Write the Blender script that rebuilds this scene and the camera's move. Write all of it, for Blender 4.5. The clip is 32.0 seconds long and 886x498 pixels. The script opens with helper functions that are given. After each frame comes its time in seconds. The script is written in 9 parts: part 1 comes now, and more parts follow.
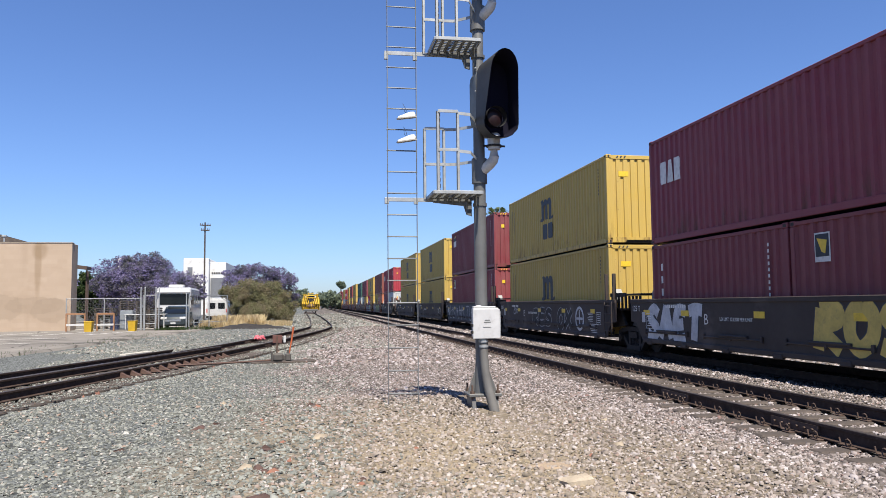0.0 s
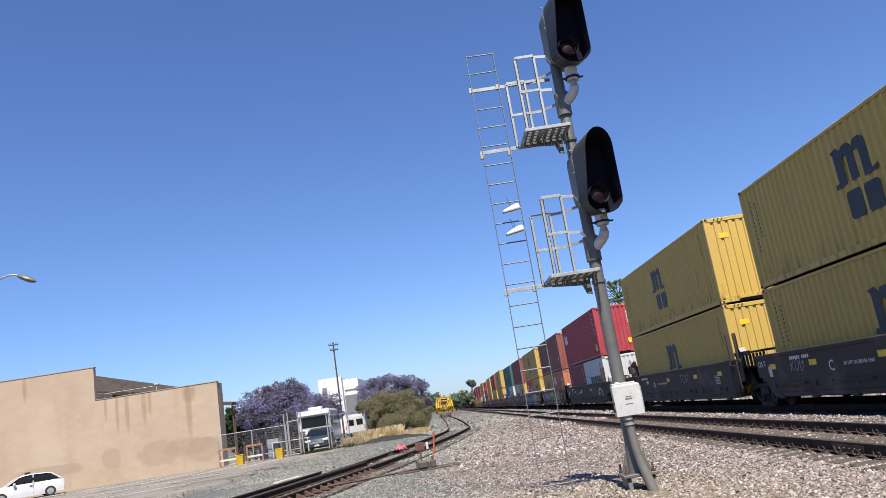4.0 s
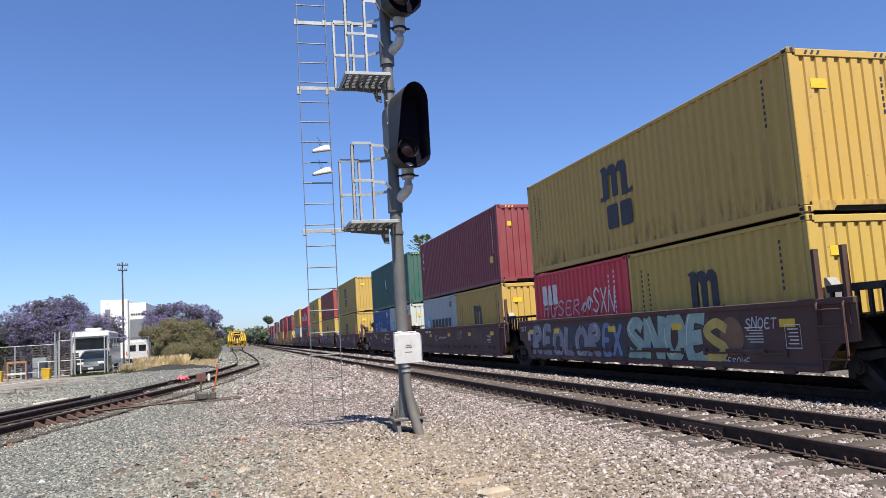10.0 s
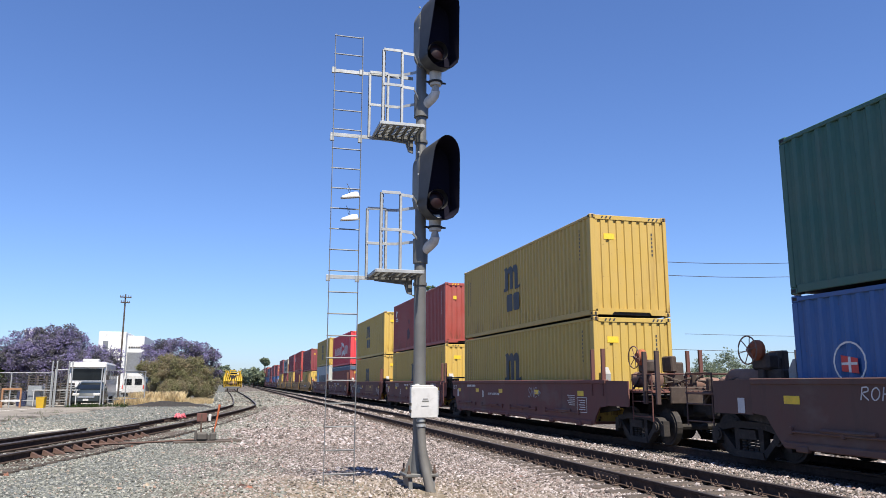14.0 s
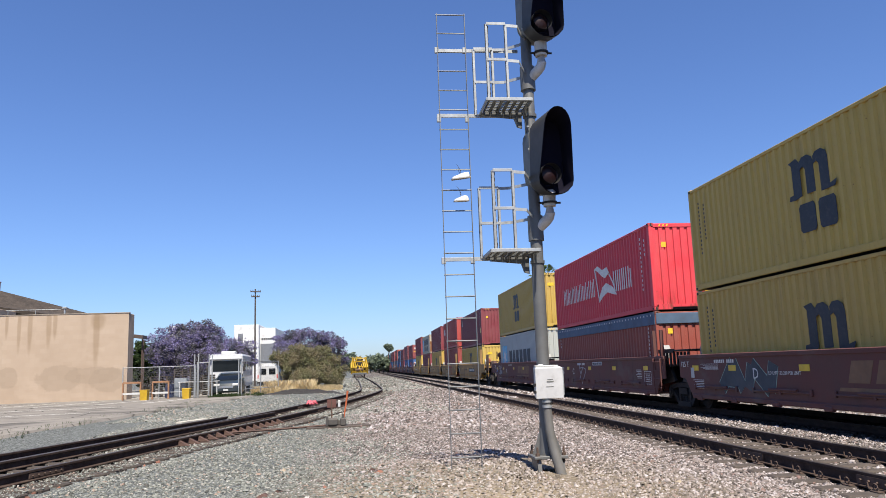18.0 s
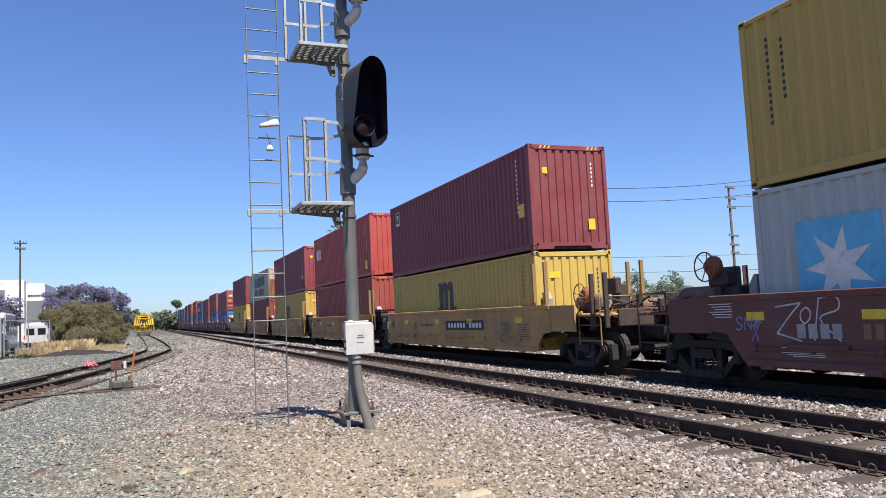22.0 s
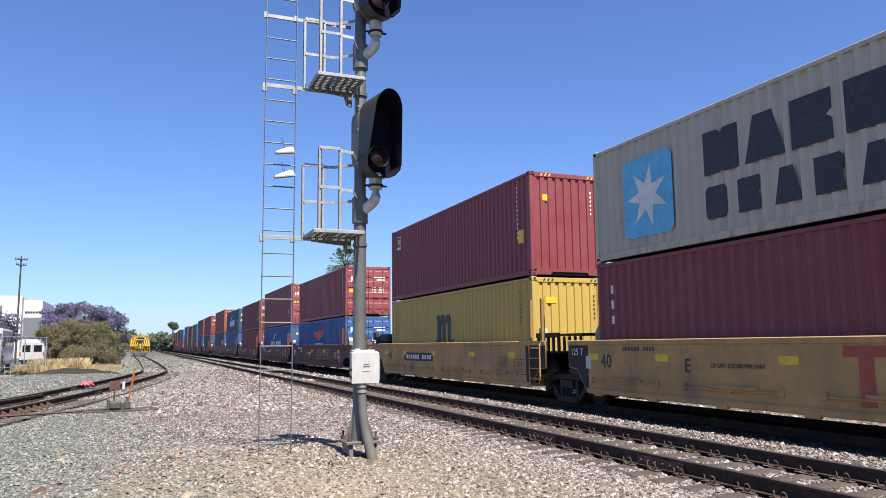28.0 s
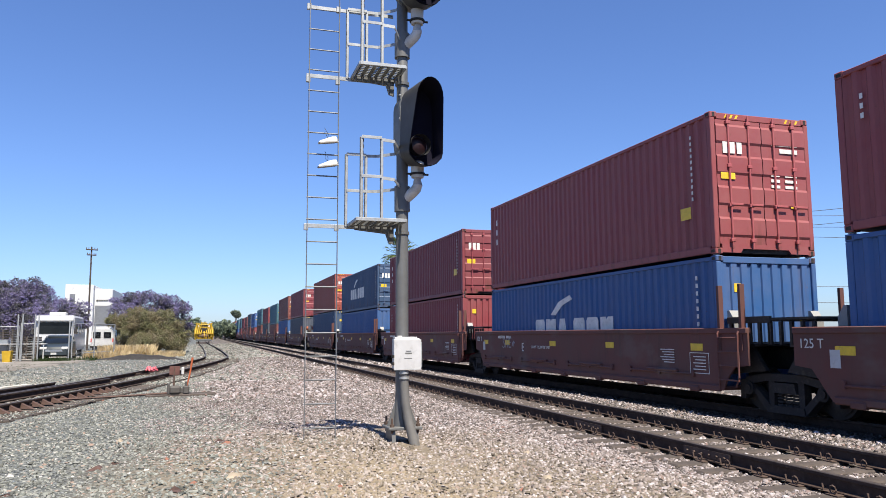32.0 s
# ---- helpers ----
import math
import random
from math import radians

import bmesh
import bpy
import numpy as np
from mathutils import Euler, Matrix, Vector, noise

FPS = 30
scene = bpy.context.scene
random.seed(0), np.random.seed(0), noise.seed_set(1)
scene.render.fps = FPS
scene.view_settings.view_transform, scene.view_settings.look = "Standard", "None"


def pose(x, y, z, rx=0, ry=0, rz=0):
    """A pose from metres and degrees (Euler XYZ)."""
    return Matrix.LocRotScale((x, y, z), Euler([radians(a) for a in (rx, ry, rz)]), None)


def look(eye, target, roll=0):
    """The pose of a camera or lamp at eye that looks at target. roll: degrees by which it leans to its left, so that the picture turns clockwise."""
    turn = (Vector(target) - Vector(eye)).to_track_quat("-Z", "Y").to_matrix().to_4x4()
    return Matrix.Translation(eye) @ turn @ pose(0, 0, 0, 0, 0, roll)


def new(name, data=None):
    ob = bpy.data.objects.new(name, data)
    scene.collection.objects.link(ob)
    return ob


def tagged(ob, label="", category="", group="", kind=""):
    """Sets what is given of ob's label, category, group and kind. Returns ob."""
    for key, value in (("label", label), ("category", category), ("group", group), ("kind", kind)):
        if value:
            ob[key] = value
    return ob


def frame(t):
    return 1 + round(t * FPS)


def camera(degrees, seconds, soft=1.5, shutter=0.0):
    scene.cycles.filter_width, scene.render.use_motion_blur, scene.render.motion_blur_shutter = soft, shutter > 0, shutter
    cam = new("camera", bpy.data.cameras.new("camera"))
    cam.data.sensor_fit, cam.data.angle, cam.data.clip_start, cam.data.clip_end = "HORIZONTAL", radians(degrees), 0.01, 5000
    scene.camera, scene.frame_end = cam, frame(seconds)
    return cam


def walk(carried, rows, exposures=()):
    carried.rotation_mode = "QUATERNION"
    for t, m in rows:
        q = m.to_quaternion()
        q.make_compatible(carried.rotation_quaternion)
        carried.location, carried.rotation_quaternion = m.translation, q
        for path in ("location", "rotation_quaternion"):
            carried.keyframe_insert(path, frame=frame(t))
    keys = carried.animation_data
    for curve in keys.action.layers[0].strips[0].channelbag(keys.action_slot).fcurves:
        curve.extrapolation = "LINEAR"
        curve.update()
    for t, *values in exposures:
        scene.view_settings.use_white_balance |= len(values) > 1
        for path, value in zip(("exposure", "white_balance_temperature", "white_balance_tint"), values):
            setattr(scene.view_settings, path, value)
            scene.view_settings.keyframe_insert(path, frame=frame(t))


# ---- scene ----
cam = camera(61.5, 32.0, soft=0.68)
PATH = [
    (0, look((-0.028, 0.419, 1.241), (3.384, 20.071, 2.714), -0.59)),
    (0.5, look((-0.062, 0.424, 1.230), (3.360, 20.060, 2.878), -0.78)),
    (1, look((-0.016, 0.360, 1.222), (3.374, 19.998, 2.914), -1.12)),
    (1.5, look((0.083, 0.240, 1.215), (3.272, 19.905, 2.976), -1.77)),
    (2, look((0.118, 0.231, 1.214), (2.702, 19.985, 2.972), -2.31)),
    (2.5, look((0.009, 0.213, 1.237), (2.225, 19.915, 3.869), -4.68)),
    (3, look((-0.080, 0.224, 1.241), (1.506, 19.826, 4.880), -7.72)),
    (3.5, look((-0.107, 0.241, 1.237), (0.755, 19.803, 5.312), -8.03)),
    (5.5, look((-0.057, 0.211, 1.233), (-0.151, 19.762, 5.447), -11.36)),
    (6, look((-0.070, 0.178, 1.229), (0.362, 19.758, 5.280), -10.93)),
    (6.5, look((-0.053, 0.166, 1.236), (0.957, 19.764, 5.095), -9.84)),
    (7, look((-0.072, 0.147, 1.212), (1.501, 19.738, 4.917), -8.02)),
    (7.5, look((-0.068, 0.140, 1.209), (1.871, 19.732, 4.729), -6.42)),
    (8, look((-0.101, 0.165, 1.230), (2.271, 19.749, 4.521), -5.40)),
    (8.5, look((-0.131, 0.150, 1.235), (2.786, 19.699, 4.293), -4.66)),
    (9, look((-0.158, 0.122, 1.206), (3.698, 19.558, 3.922), -4.28)),
    (9.5, look((-0.033, 0.108, 1.202), (4.846, 19.359, 3.566), -3.93)),
    (10, look((0.043, 0.136, 1.201), (5.357, 19.297, 3.350), -3.61)),
    (10.5, look((-0.099, 0.277, 1.221), (5.243, 19.399, 3.632), -3.47)),
    (11, look((-0.205, 0.301, 1.233), (5.027, 19.350, 4.354), -2.95)),
    (11.5, look((-0.224, 0.280, 1.240), (4.936, 19.261, 4.861), -2.13)),
    (12, look((-0.230, 0.258, 1.244), (4.930, 19.166, 5.229), -1.26)),
    (12.5, look((-0.237, 0.212, 1.235), (4.908, 19.105, 5.305), -0.51)),
    (13, look((-0.226, 0.258, 1.239), (4.982, 19.163, 5.174), -0.25)),
    (13.5, look((-0.215, 0.276, 1.236), (4.953, 19.234, 4.961), -0.11)),
    (15.5, look((-0.232, 0.244, 1.232), (5.229, 19.205, 4.499), 0.70)),
    (16, look((-0.234, 0.236, 1.233), (4.859, 19.287, 4.569), 0.46)),
    (16.5, look((-0.241, 0.269, 1.245), (4.158, 19.483, 4.634), 0.02)),
    (17, look((-0.231, 0.297, 1.244), (3.353, 19.671, 4.680), -0.39)),
    (17.5, look((-0.221, 0.376, 1.241), (2.602, 19.892, 4.582), -1.11)),
    (18, look((-0.188, 0.486, 1.239), (2.035, 20.118, 4.343), -1.95)),
    (18.5, look((-0.167, 0.571, 1.226), (1.668, 20.307, 3.892), -2.79)),
    (18.6, look((-0.165, 0.600, 1.197), (1.704, 20.357, 3.682), -2.85)),
    (18.7, look((-0.163, 0.629, 1.167), (1.777, 20.372, 3.712), -2.90)),
    (18.8, look((-0.161, 0.659, 1.137), (2.889, 20.310, 3.269), -2.96)),
    (18.9, look((-0.158, 0.688, 1.107), (4.250, 20.122, 2.807), -3.02)),
    (19, look((-0.156, 0.717, 1.077), (5.685, 19.800, 2.403), -3.07)),
    (19.1, look((-0.176, 0.745, 1.091), (6.771, 19.470, 2.152), -2.64)),
    (19.2, look((-0.196, 0.773, 1.105), (7.404, 19.263, 1.698), -2.20)),
    (19.3, look((-0.217, 0.800, 1.119), (7.648, 19.180, 1.696), -1.76)),
    (19.4, look((-0.237, 0.828, 1.133), (8.000, 19.043, 1.756), -1.32)),
    (19.5, look((-0.257, 0.856, 1.147), (8.329, 18.902, 1.936), -0.88)),
    (19.6, look((-0.260, 0.857, 1.159), (8.776, 18.679, 2.014), -1.25)),
    (19.7, look((-0.264, 0.858, 1.171), (9.200, 18.457, 2.018), -1.63)),
    (19.8, look((-0.267, 0.860, 1.183), (9.313, 18.393, 2.091), -2.00)),
    (19.9, look((-0.270, 0.861, 1.195), (9.223, 18.437, 2.173), -2.37)),
    (20, look((-0.274, 0.862, 1.208), (9.014, 18.553, 2.088), -2.74)),
    (20.1, look((-0.265, 0.857, 1.210), (8.556, 18.781, 2.159), -2.89)),
    (20.2, look((-0.256, 0.851, 1.212), (8.069, 19.010, 2.178), -3.03)),
    (20.3, look((-0.248, 0.845, 1.214), (7.462, 19.273, 2.207), -3.17)),
    (20.5, look((-0.230, 0.834, 1.218), (6.254, 19.725, 2.268), -3.46)),
    (21, look((-0.290, 0.865, 1.238), (4.719, 20.179, 2.612), -3.69)),
    (21.5, look((-0.357, 0.877, 1.268), (6.463, 19.618, 2.764), -2.87)),
    (22, look((-0.313, 0.754, 1.263), (7.125, 19.242, 2.952), -2.77)),
    (22.5, look((-0.311, 0.723, 1.256), (6.846, 19.325, 2.913), -3.46)),
    (23, look((-0.311, 0.760, 1.267), (6.880, 19.366, 2.726), -3.79)),
    (23.5, look((-0.307, 0.738, 1.263), (6.990, 19.307, 2.660), -3.73)),
    (24, look((-0.314, 0.741, 1.259), (7.127, 19.257, 2.599), -3.42)),
    (24.5, look((-0.324, 0.744, 1.265), (7.215, 19.223, 2.569), -3.39)),
    (26.5, look((-0.315, 0.750, 1.256), (6.878, 19.283, 3.440), -2.98)),
    (27, look((-0.373, 0.733, 1.259), (6.806, 19.244, 3.673), -2.32)),
    (27.5, look((-0.428, 0.748, 1.257), (6.856, 19.201, 3.789), -1.50)),
    (28, look((-0.450, 0.751, 1.265), (6.981, 19.145, 3.801), -0.64)),
    (28.5, look((-0.409, 0.736, 1.268), (7.048, 19.124, 3.773), 0.41)),
    (29, look((-0.368, 0.696, 1.271), (6.995, 19.127, 3.738), 1.40)),
    (29.5, look((-0.355, 0.684, 1.265), (6.801, 19.201, 3.699), 1.84)),
    (30, look((-0.337, 0.695, 1.258), (6.613, 19.284, 3.736), 1.71)),
    (30.5, look((-0.313, 0.692, 1.257), (6.443, 19.341, 3.823), 1.20)),
    (31, look((-0.296, 0.664, 1.252), (6.264, 19.379, 3.843), 0.44)),
    (31.5, look((-0.274, 0.662, 1.240), (6.063, 19.463, 3.767), -0.36)),
    (32, look((-0.270, 0.667, 1.243), (5.738, 19.610, 3.503), -0.33)),
]
EXPOSURES = [(0, 0.85), (9, 0.85), (10.5, 0.91), (12, 1.01), (13, 0.96), (16, 0.96), (17.5, 0.87), (18.6, 0.85), (19.4, 0.96), (20, 1.05), (20.6, 0.89), (22, 0.87), (24, 0.98), (28, 1.01), (30, 1.03), (32, 0.98)]
walk(cam, PATH, EXPOSURES)

# ---- light ----
SUN_AZ = -174.5     # degrees from +y, clockwise seen from above is positive towards +x
SUN_EL = 60.0


def sun_way():
    a, e = radians(SUN_AZ), radians(SUN_EL)
    return Vector((-math.sin(a) * math.cos(e), math.cos(a) * math.cos(e), math.sin(e)))


world = bpy.data.worlds.new("sky")
scene.world = world
world.use_nodes = True
wn = world.node_tree.nodes
sky = wn.new("ShaderNodeTexSky")
sky.sky_type, sky.sun_disc = "NISHITA", False
sky.sun_elevation, sky.sun_rotation = radians(SUN_EL), math.atan2(sun_way().x, sun_way().y)
sky.air_density, sky.dust_density, sky.ozone_density, sky.altitude = 1.0, 0.5, 4.0, 60
wn["Background"].inputs["Strength"].default_value = 0.062
tint = wn.new("ShaderNodeMix")      # clear dry air: a deeper blue
tint.data_type, tint.blend_type = "RGBA", "MULTIPLY"
tint.inputs[0].default_value, tint.inputs[7].default_value = 1.0, (0.90, 1.06, 1.44, 1)
world.node_tree.links.new(sky.outputs[0], tint.inputs[6])
world.node_tree.links.new(tint.outputs[2], wn["Background"].inputs["Color"])
sun = new("sun", bpy.data.lights.new("sun", "SUN"))
sun.data.energy, sun.data.angle, sun.data.color = 5.0, radians(0.53), (1.0, 0.92, 0.79)
sun.matrix_world = look(sun_way() * 50, (0, 0, 0))


# ---- materials ----
class Nodes:
    """A small hand for writing node materials."""

    def __init__(self, name):
        self.mat = bpy.data.materials.new(name)
        self.mat.use_nodes = True
        self.t = self.mat.node_tree
        self.bsdf = self.t.nodes["Principled BSDF"]

    def add(self, kind, **values):
        n = self.t.nodes.new(kind)
        for k, v in values.items():
            n.inputs[k.replace("_", " ")].default_value = v
        return n

    def link(self, a, b):
        self.t.links.new(a, b)

    def coords(self, scale=(1, 1, 1), space="Object"):
        c = self.t.nodes.new("ShaderNodeTexCoord")
        m = self.t.nodes.new("ShaderNodeMapping")
        m.inputs["Scale"].default_value = scale
        self.link(c.outputs[space], m.inputs["Vector"])
        return m.outputs[0]

    def noise(self, scale, detail=4.0, rough=0.6, stretch=(1, 1, 1), space="Object"):
        n = self.add("ShaderNodeTexNoise", Scale=scale, Detail=detail, Roughness=rough)
        self.link(self.coords(stretch, space), n.inputs["Vector"])
        return n.outputs["Fac"]

    def ramp(self, fac, stops):
        r = self.t.nodes.new("ShaderNodeValToRGB")
        e = r.color_ramp.elements
        while len(e) < len(stops):
            e.new(0.5)
        for el, (p, c) in zip(e, stops):
            el.position, el.color = p, (*c, 1) if len(c) == 3 else c
        self.link(fac, r.inputs[0])
        return r.outputs[0]

    def mix(self, fac, a, b, how="MIX"):
        m = self.t.nodes.new("ShaderNodeMix")
        m.data_type, m.blend_type = "RGBA", how
        for sock, v in ((m.inputs[0], fac), (m.inputs[6], a), (m.inputs[7], b)):
            if hasattr(v, "is_linked"):
                self.link(v, sock)
            elif isinstance(v, (int, float)):
                sock.default_value = v
            else:
                sock.default_value = (*v, 1)
        return m.outputs[2]

    def bump(self, height, strength=0.3, distance=0.01):
        b = self.add("ShaderNodeBump", Strength=strength, Distance=distance)
        self.link(height, b.inputs["Height"])
        self.link(b.outputs[0], self.bsdf.inputs["Normal"])

    def done(self, color, rough=0.6, metal=0.0, spec=0.5):
        for sock, v in (("Base Color", color), ("Roughness", rough), ("Metallic", metal), ("Specular IOR Level", spec)):
            if hasattr(v, "is_linked"):
                self.link(v, self.bsdf.inputs[sock])
            elif isinstance(v, (int, float)):
                self.bsdf.inputs[sock].default_value = v
            else:
                self.bsdf.inputs[sock].default_value = (*v, 1)
        return self.mat


def plain(name, color, rough=0.6, metal=0.0, vary=0.25, scale=6.0, bump=0.15, dirt=(0.12, 0.1, 0.08), dirty=0.35):
    """A paint or metal with two scales of variation and some dirt."""
    n = Nodes(name)
    fine, large = n.noise(scale * 8, 3), n.noise(scale * 0.6, 5, 0.65)
    dark = tuple(c * (1 - vary) for c in color)
    lite = tuple(min(1, c * (1 + vary)) for c in color)
    c = n.ramp(large, [(0.3, dark), (0.7, lite)])
    d = n.ramp(n.noise(scale * 1.7, 6, 0.7), [(0.52, (0, 0, 0)), (0.72, (dirty,) * 3)])
    c = n.mix(d, c, dirt)
    n.bump(fine, bump, 0.004)
    return n.done(c, rough, metal)


def container_paint():
    """Paint in the colour of its object, faded in patches, with rust specks and runs."""
    n = Nodes("container_paint")
    info = n.t.nodes.new("ShaderNodeObjectInfo")
    base = info.outputs["Color"]
    patch = n.noise(0.9, 5, 0.65)
    c = n.mix(n.ramp(patch, [(0.3, (0, 0, 0)), (0.75, (0.16,) * 3)]), base, (0.34, 0.28, 0.24))
    runs = n.noise(2.2, 6, 0.7, (1, 1, 0.12))
    c = n.mix(n.ramp(runs, [(0.56, (0, 0, 0)), (0.78, (0.45,) * 3)]), c, (0.10, 0.055, 0.035))
    speck = n.noise(14, 4, 0.7)
    c = n.mix(n.ramp(speck, [(0.66, (0, 0, 0)), (0.72, (0.7,) * 3)]), c, (0.13, 0.06, 0.03))
    # rust that has eaten into the lower edges of some panels
    sep = n.t.nodes.new("ShaderNodeSeparateXYZ")
    n.link(n.coords(), sep.inputs[0])
    low = n.add("ShaderNodeMapRange")
    n.link(sep.outputs[2], low.inputs[0])
    low.inputs[1].default_value, low.inputs[2].default_value, low.inputs[3].default_value, low.inputs[4].default_value = 0.05, 0.75, 1.0, 0.0
    eaten = n.mix(1.0, n.ramp(n.noise(4.0, 6, 0.7, (1, 1, 0.22)), [(0.50, (0, 0, 0)), (0.60, (1, 1, 1))]), low.outputs[0], "MULTIPLY")
    eaten = n.mix(1.0, eaten, n.ramp(info.outputs["Random"], [(0.35, (0.05,) * 3), (0.8, (0.85,) * 3)]), "MULTIPLY")
    c = n.mix(eaten, c, (0.085, 0.042, 0.024))
    n.bump(n.noise(5, 3), 0.25, 0.01)
    return n.done(c, n.ramp(patch, [(0.3, (0.45,) * 3), (0.8, (0.7,) * 3)]), 0.0, 0.35)


def well_paint():
    n = Nodes("well_car_paint")
    info = n.t.nodes.new("ShaderNodeObjectInfo")
    patch = n.noise(1.1, 6, 0.7)
    c = n.mix(n.ramp(patch, [(0.35, (0, 0, 0)), (0.75, (0.5,) * 3)]), info.outputs["Color"], (0.085, 0.07, 0.06))
    runs = n.noise(3.0, 6, 0.7, (1, 1, 0.15))
    c = n.mix(n.ramp(runs, [(0.55, (0, 0, 0)), (0.8, (0.55,) * 3)]), c, (0.045, 0.035, 0.03))
    rubbed = n.noise(0.55, 4, 0.6, (1, 1, 1.6))        # pale dusty smears and painted-over places
    c = n.mix(n.ramp(rubbed, [(0.58, (0, 0, 0)), (0.68, (0.35,) * 3)]), c, (0.16, 0.13, 0.115))
    n.bump(n.noise(9, 4), 0.3, 0.01)
    return n.done(c, 0.72, 0.0, 0.3)


def dust_zone(n, most):
    """A ragged patch of tan dust around the foot of the signal."""
    m = n.t.nodes.new("ShaderNodeMapping")
    m.inputs["Location"].default_value, m.inputs["Scale"].default_value = (-0.50, -1.45, 0), (0.38, 0.205, 0)
    tc = n.t.nodes.new("ShaderNodeTexCoord")
    n.link(tc.outputs["Object"], m.inputs["Vector"])
    d = n.t.nodes.new("ShaderNodeVectorMath")
    d.operation = "LENGTH"
    n.link(m.outputs[0], d.inputs[0])
    k = n.t.nodes.new("ShaderNodeMath")
    k.operation = "MULTIPLY_ADD"
    n.link(n.noise(0.9, 6, 0.72), k.inputs[0])
    k.inputs[1].default_value = 1.5
    n.link(d.outputs["Value"], k.inputs[2])
    r = n.add("ShaderNodeMapRange")
    n.link(k.outputs[0], r.inputs[0])
    r.inputs[1].default_value, r.inputs[2].default_value, r.inputs[3].default_value, r.inputs[4].default_value = 0.85, 2.15, most, 0.0
    return r.outputs[0]


def ground_mat():
    """Crushed rock: pale pinkish ballast, bluish grey chips on the siding side and a dusty tan patch round the signal."""
    n = Nodes("gravel_ground")
    v = n.add("ShaderNodeTexVoronoi", Scale=26.0)
    n.link(n.coords(), v.inputs["Vector"])
    # the dark low stops stand in for shaded gaps between the stones
    pale = n.ramp(v.outputs["Color"], [(0.1, (0.030, 0.025, 0.022)), (0.5, (0.095, 0.083, 0.074)), (0.9, (0.24, 0.215, 0.195))])
    grey = n.ramp(v.outputs["Color"], [(0.1, (0.030, 0.032, 0.031)), (0.5, (0.105, 0.112, 0.106)), (0.9, (0.22, 0.23, 0.22))])
    sep = n.t.nodes.new("ShaderNodeSeparateXYZ")
    n.link(n.coords(), sep.inputs[0])
    warp = n.noise(0.35, 5, 0.65)
    m = n.t.nodes.new("ShaderNodeMath")
    m.operation = "MULTIPLY_ADD"
    n.link(warp, m.inputs[0])
    m.inputs[1].default_value = 4.0
    n.link(sep.outputs[0], m.inputs[2])
    mp = n.add("ShaderNodeMapRange")
    n.link(m.outputs[0], mp.inputs[0])
    mp.inputs[1].default_value, mp.inputs[2].default_value = 0.6, 2.2
    c = n.mix(mp.outputs[0], grey, pale)
    c = n.mix(dust_zone(n, 0.85), c, (0.28, 0.225, 0.15))
    n.bump(v.outputs["Distance"], 0.9, 0.03)
    return n.done(c, 0.9, 0.0, 0.2)


def stone_mat(name, stops, dusty=False):
    n = Nodes(name)
    g = n.t.nodes.new("ShaderNodeNewGeometry")
    c = n.ramp(g.outputs["Random Per Island"], stops)
    c = n.mix(n.ramp(n.noise(30, 3), [(0.35, (0, 0, 0)), (0.7, (0.35,) * 3)]), c, (0.128, 0.1088, 0.0896))
    if dusty:
        c = n.mix(dust_zone(n, 0.30), c, (0.36, 0.305, 0.21))
    return n.done(c, 0.9, 0.0, 0.2)


def leaf_mat(name, stops, other=None):
    n = Nodes(name)
    g = n.t.nodes.new("ShaderNodeNewGeometry")
    c = n.ramp(g.outputs["Random Per Island"], stops)
    if other:       # patches of leaf among the blossom, or of dry twigs among the leaf
        c = n.mix(n.ramp(n.noise(1.1, 4, 0.65), [(0.44, (0, 0, 0)), (0.58, (0.85,) * 3)]), c, other)
    n.done(c, 0.75, 0.0, 0.2)
    thin, both = n.t.nodes.new("ShaderNodeBsdfTranslucent"), n.t.nodes.new("ShaderNodeMixShader")
    n.link(c, thin.inputs["Color"])
    both.inputs[0].default_value = 0.45
    n.link(n.bsdf.outputs[0], both.inputs[1])
    n.link(thin.outputs[0], both.inputs[2])
    n.link(both.outputs[0], n.t.nodes["Material Output"].inputs["Surface"])
    return n.mat


def asphalt():
    """Sun-bleached asphalt with dark oil stains, seams and cracks."""
    n = Nodes("worn_asphalt")
    c = n.ramp(n.noise(0.5, 6, 0.7), [(0.3, (0.1536, 0.1408, 0.1248)), (0.7, (0.2368, 0.2176, 0.192))])
    c = n.mix(n.ramp(n.noise(0.35, 5, 0.6, (0.35, 1, 1)), [(0.56, (0, 0, 0)), (0.64, (0.75,) * 3)]), c, (0.0544, 0.0512, 0.048))
    v = n.add("ShaderNodeTexVoronoi", Scale=0.32)
    v.feature = "DISTANCE_TO_EDGE"
    n.link(n.coords(), v.inputs["Vector"])
    c = n.mix(n.ramp(v.outputs["Distance"], [(0.004, (0.8,) * 3), (0.02, (0, 0, 0))]), c, (0.0384, 0.0352, 0.032))
    n.bump(n.noise(40, 3), 0.4, 0.004)
    return n.done(c, 0.92, 0, 0.2)


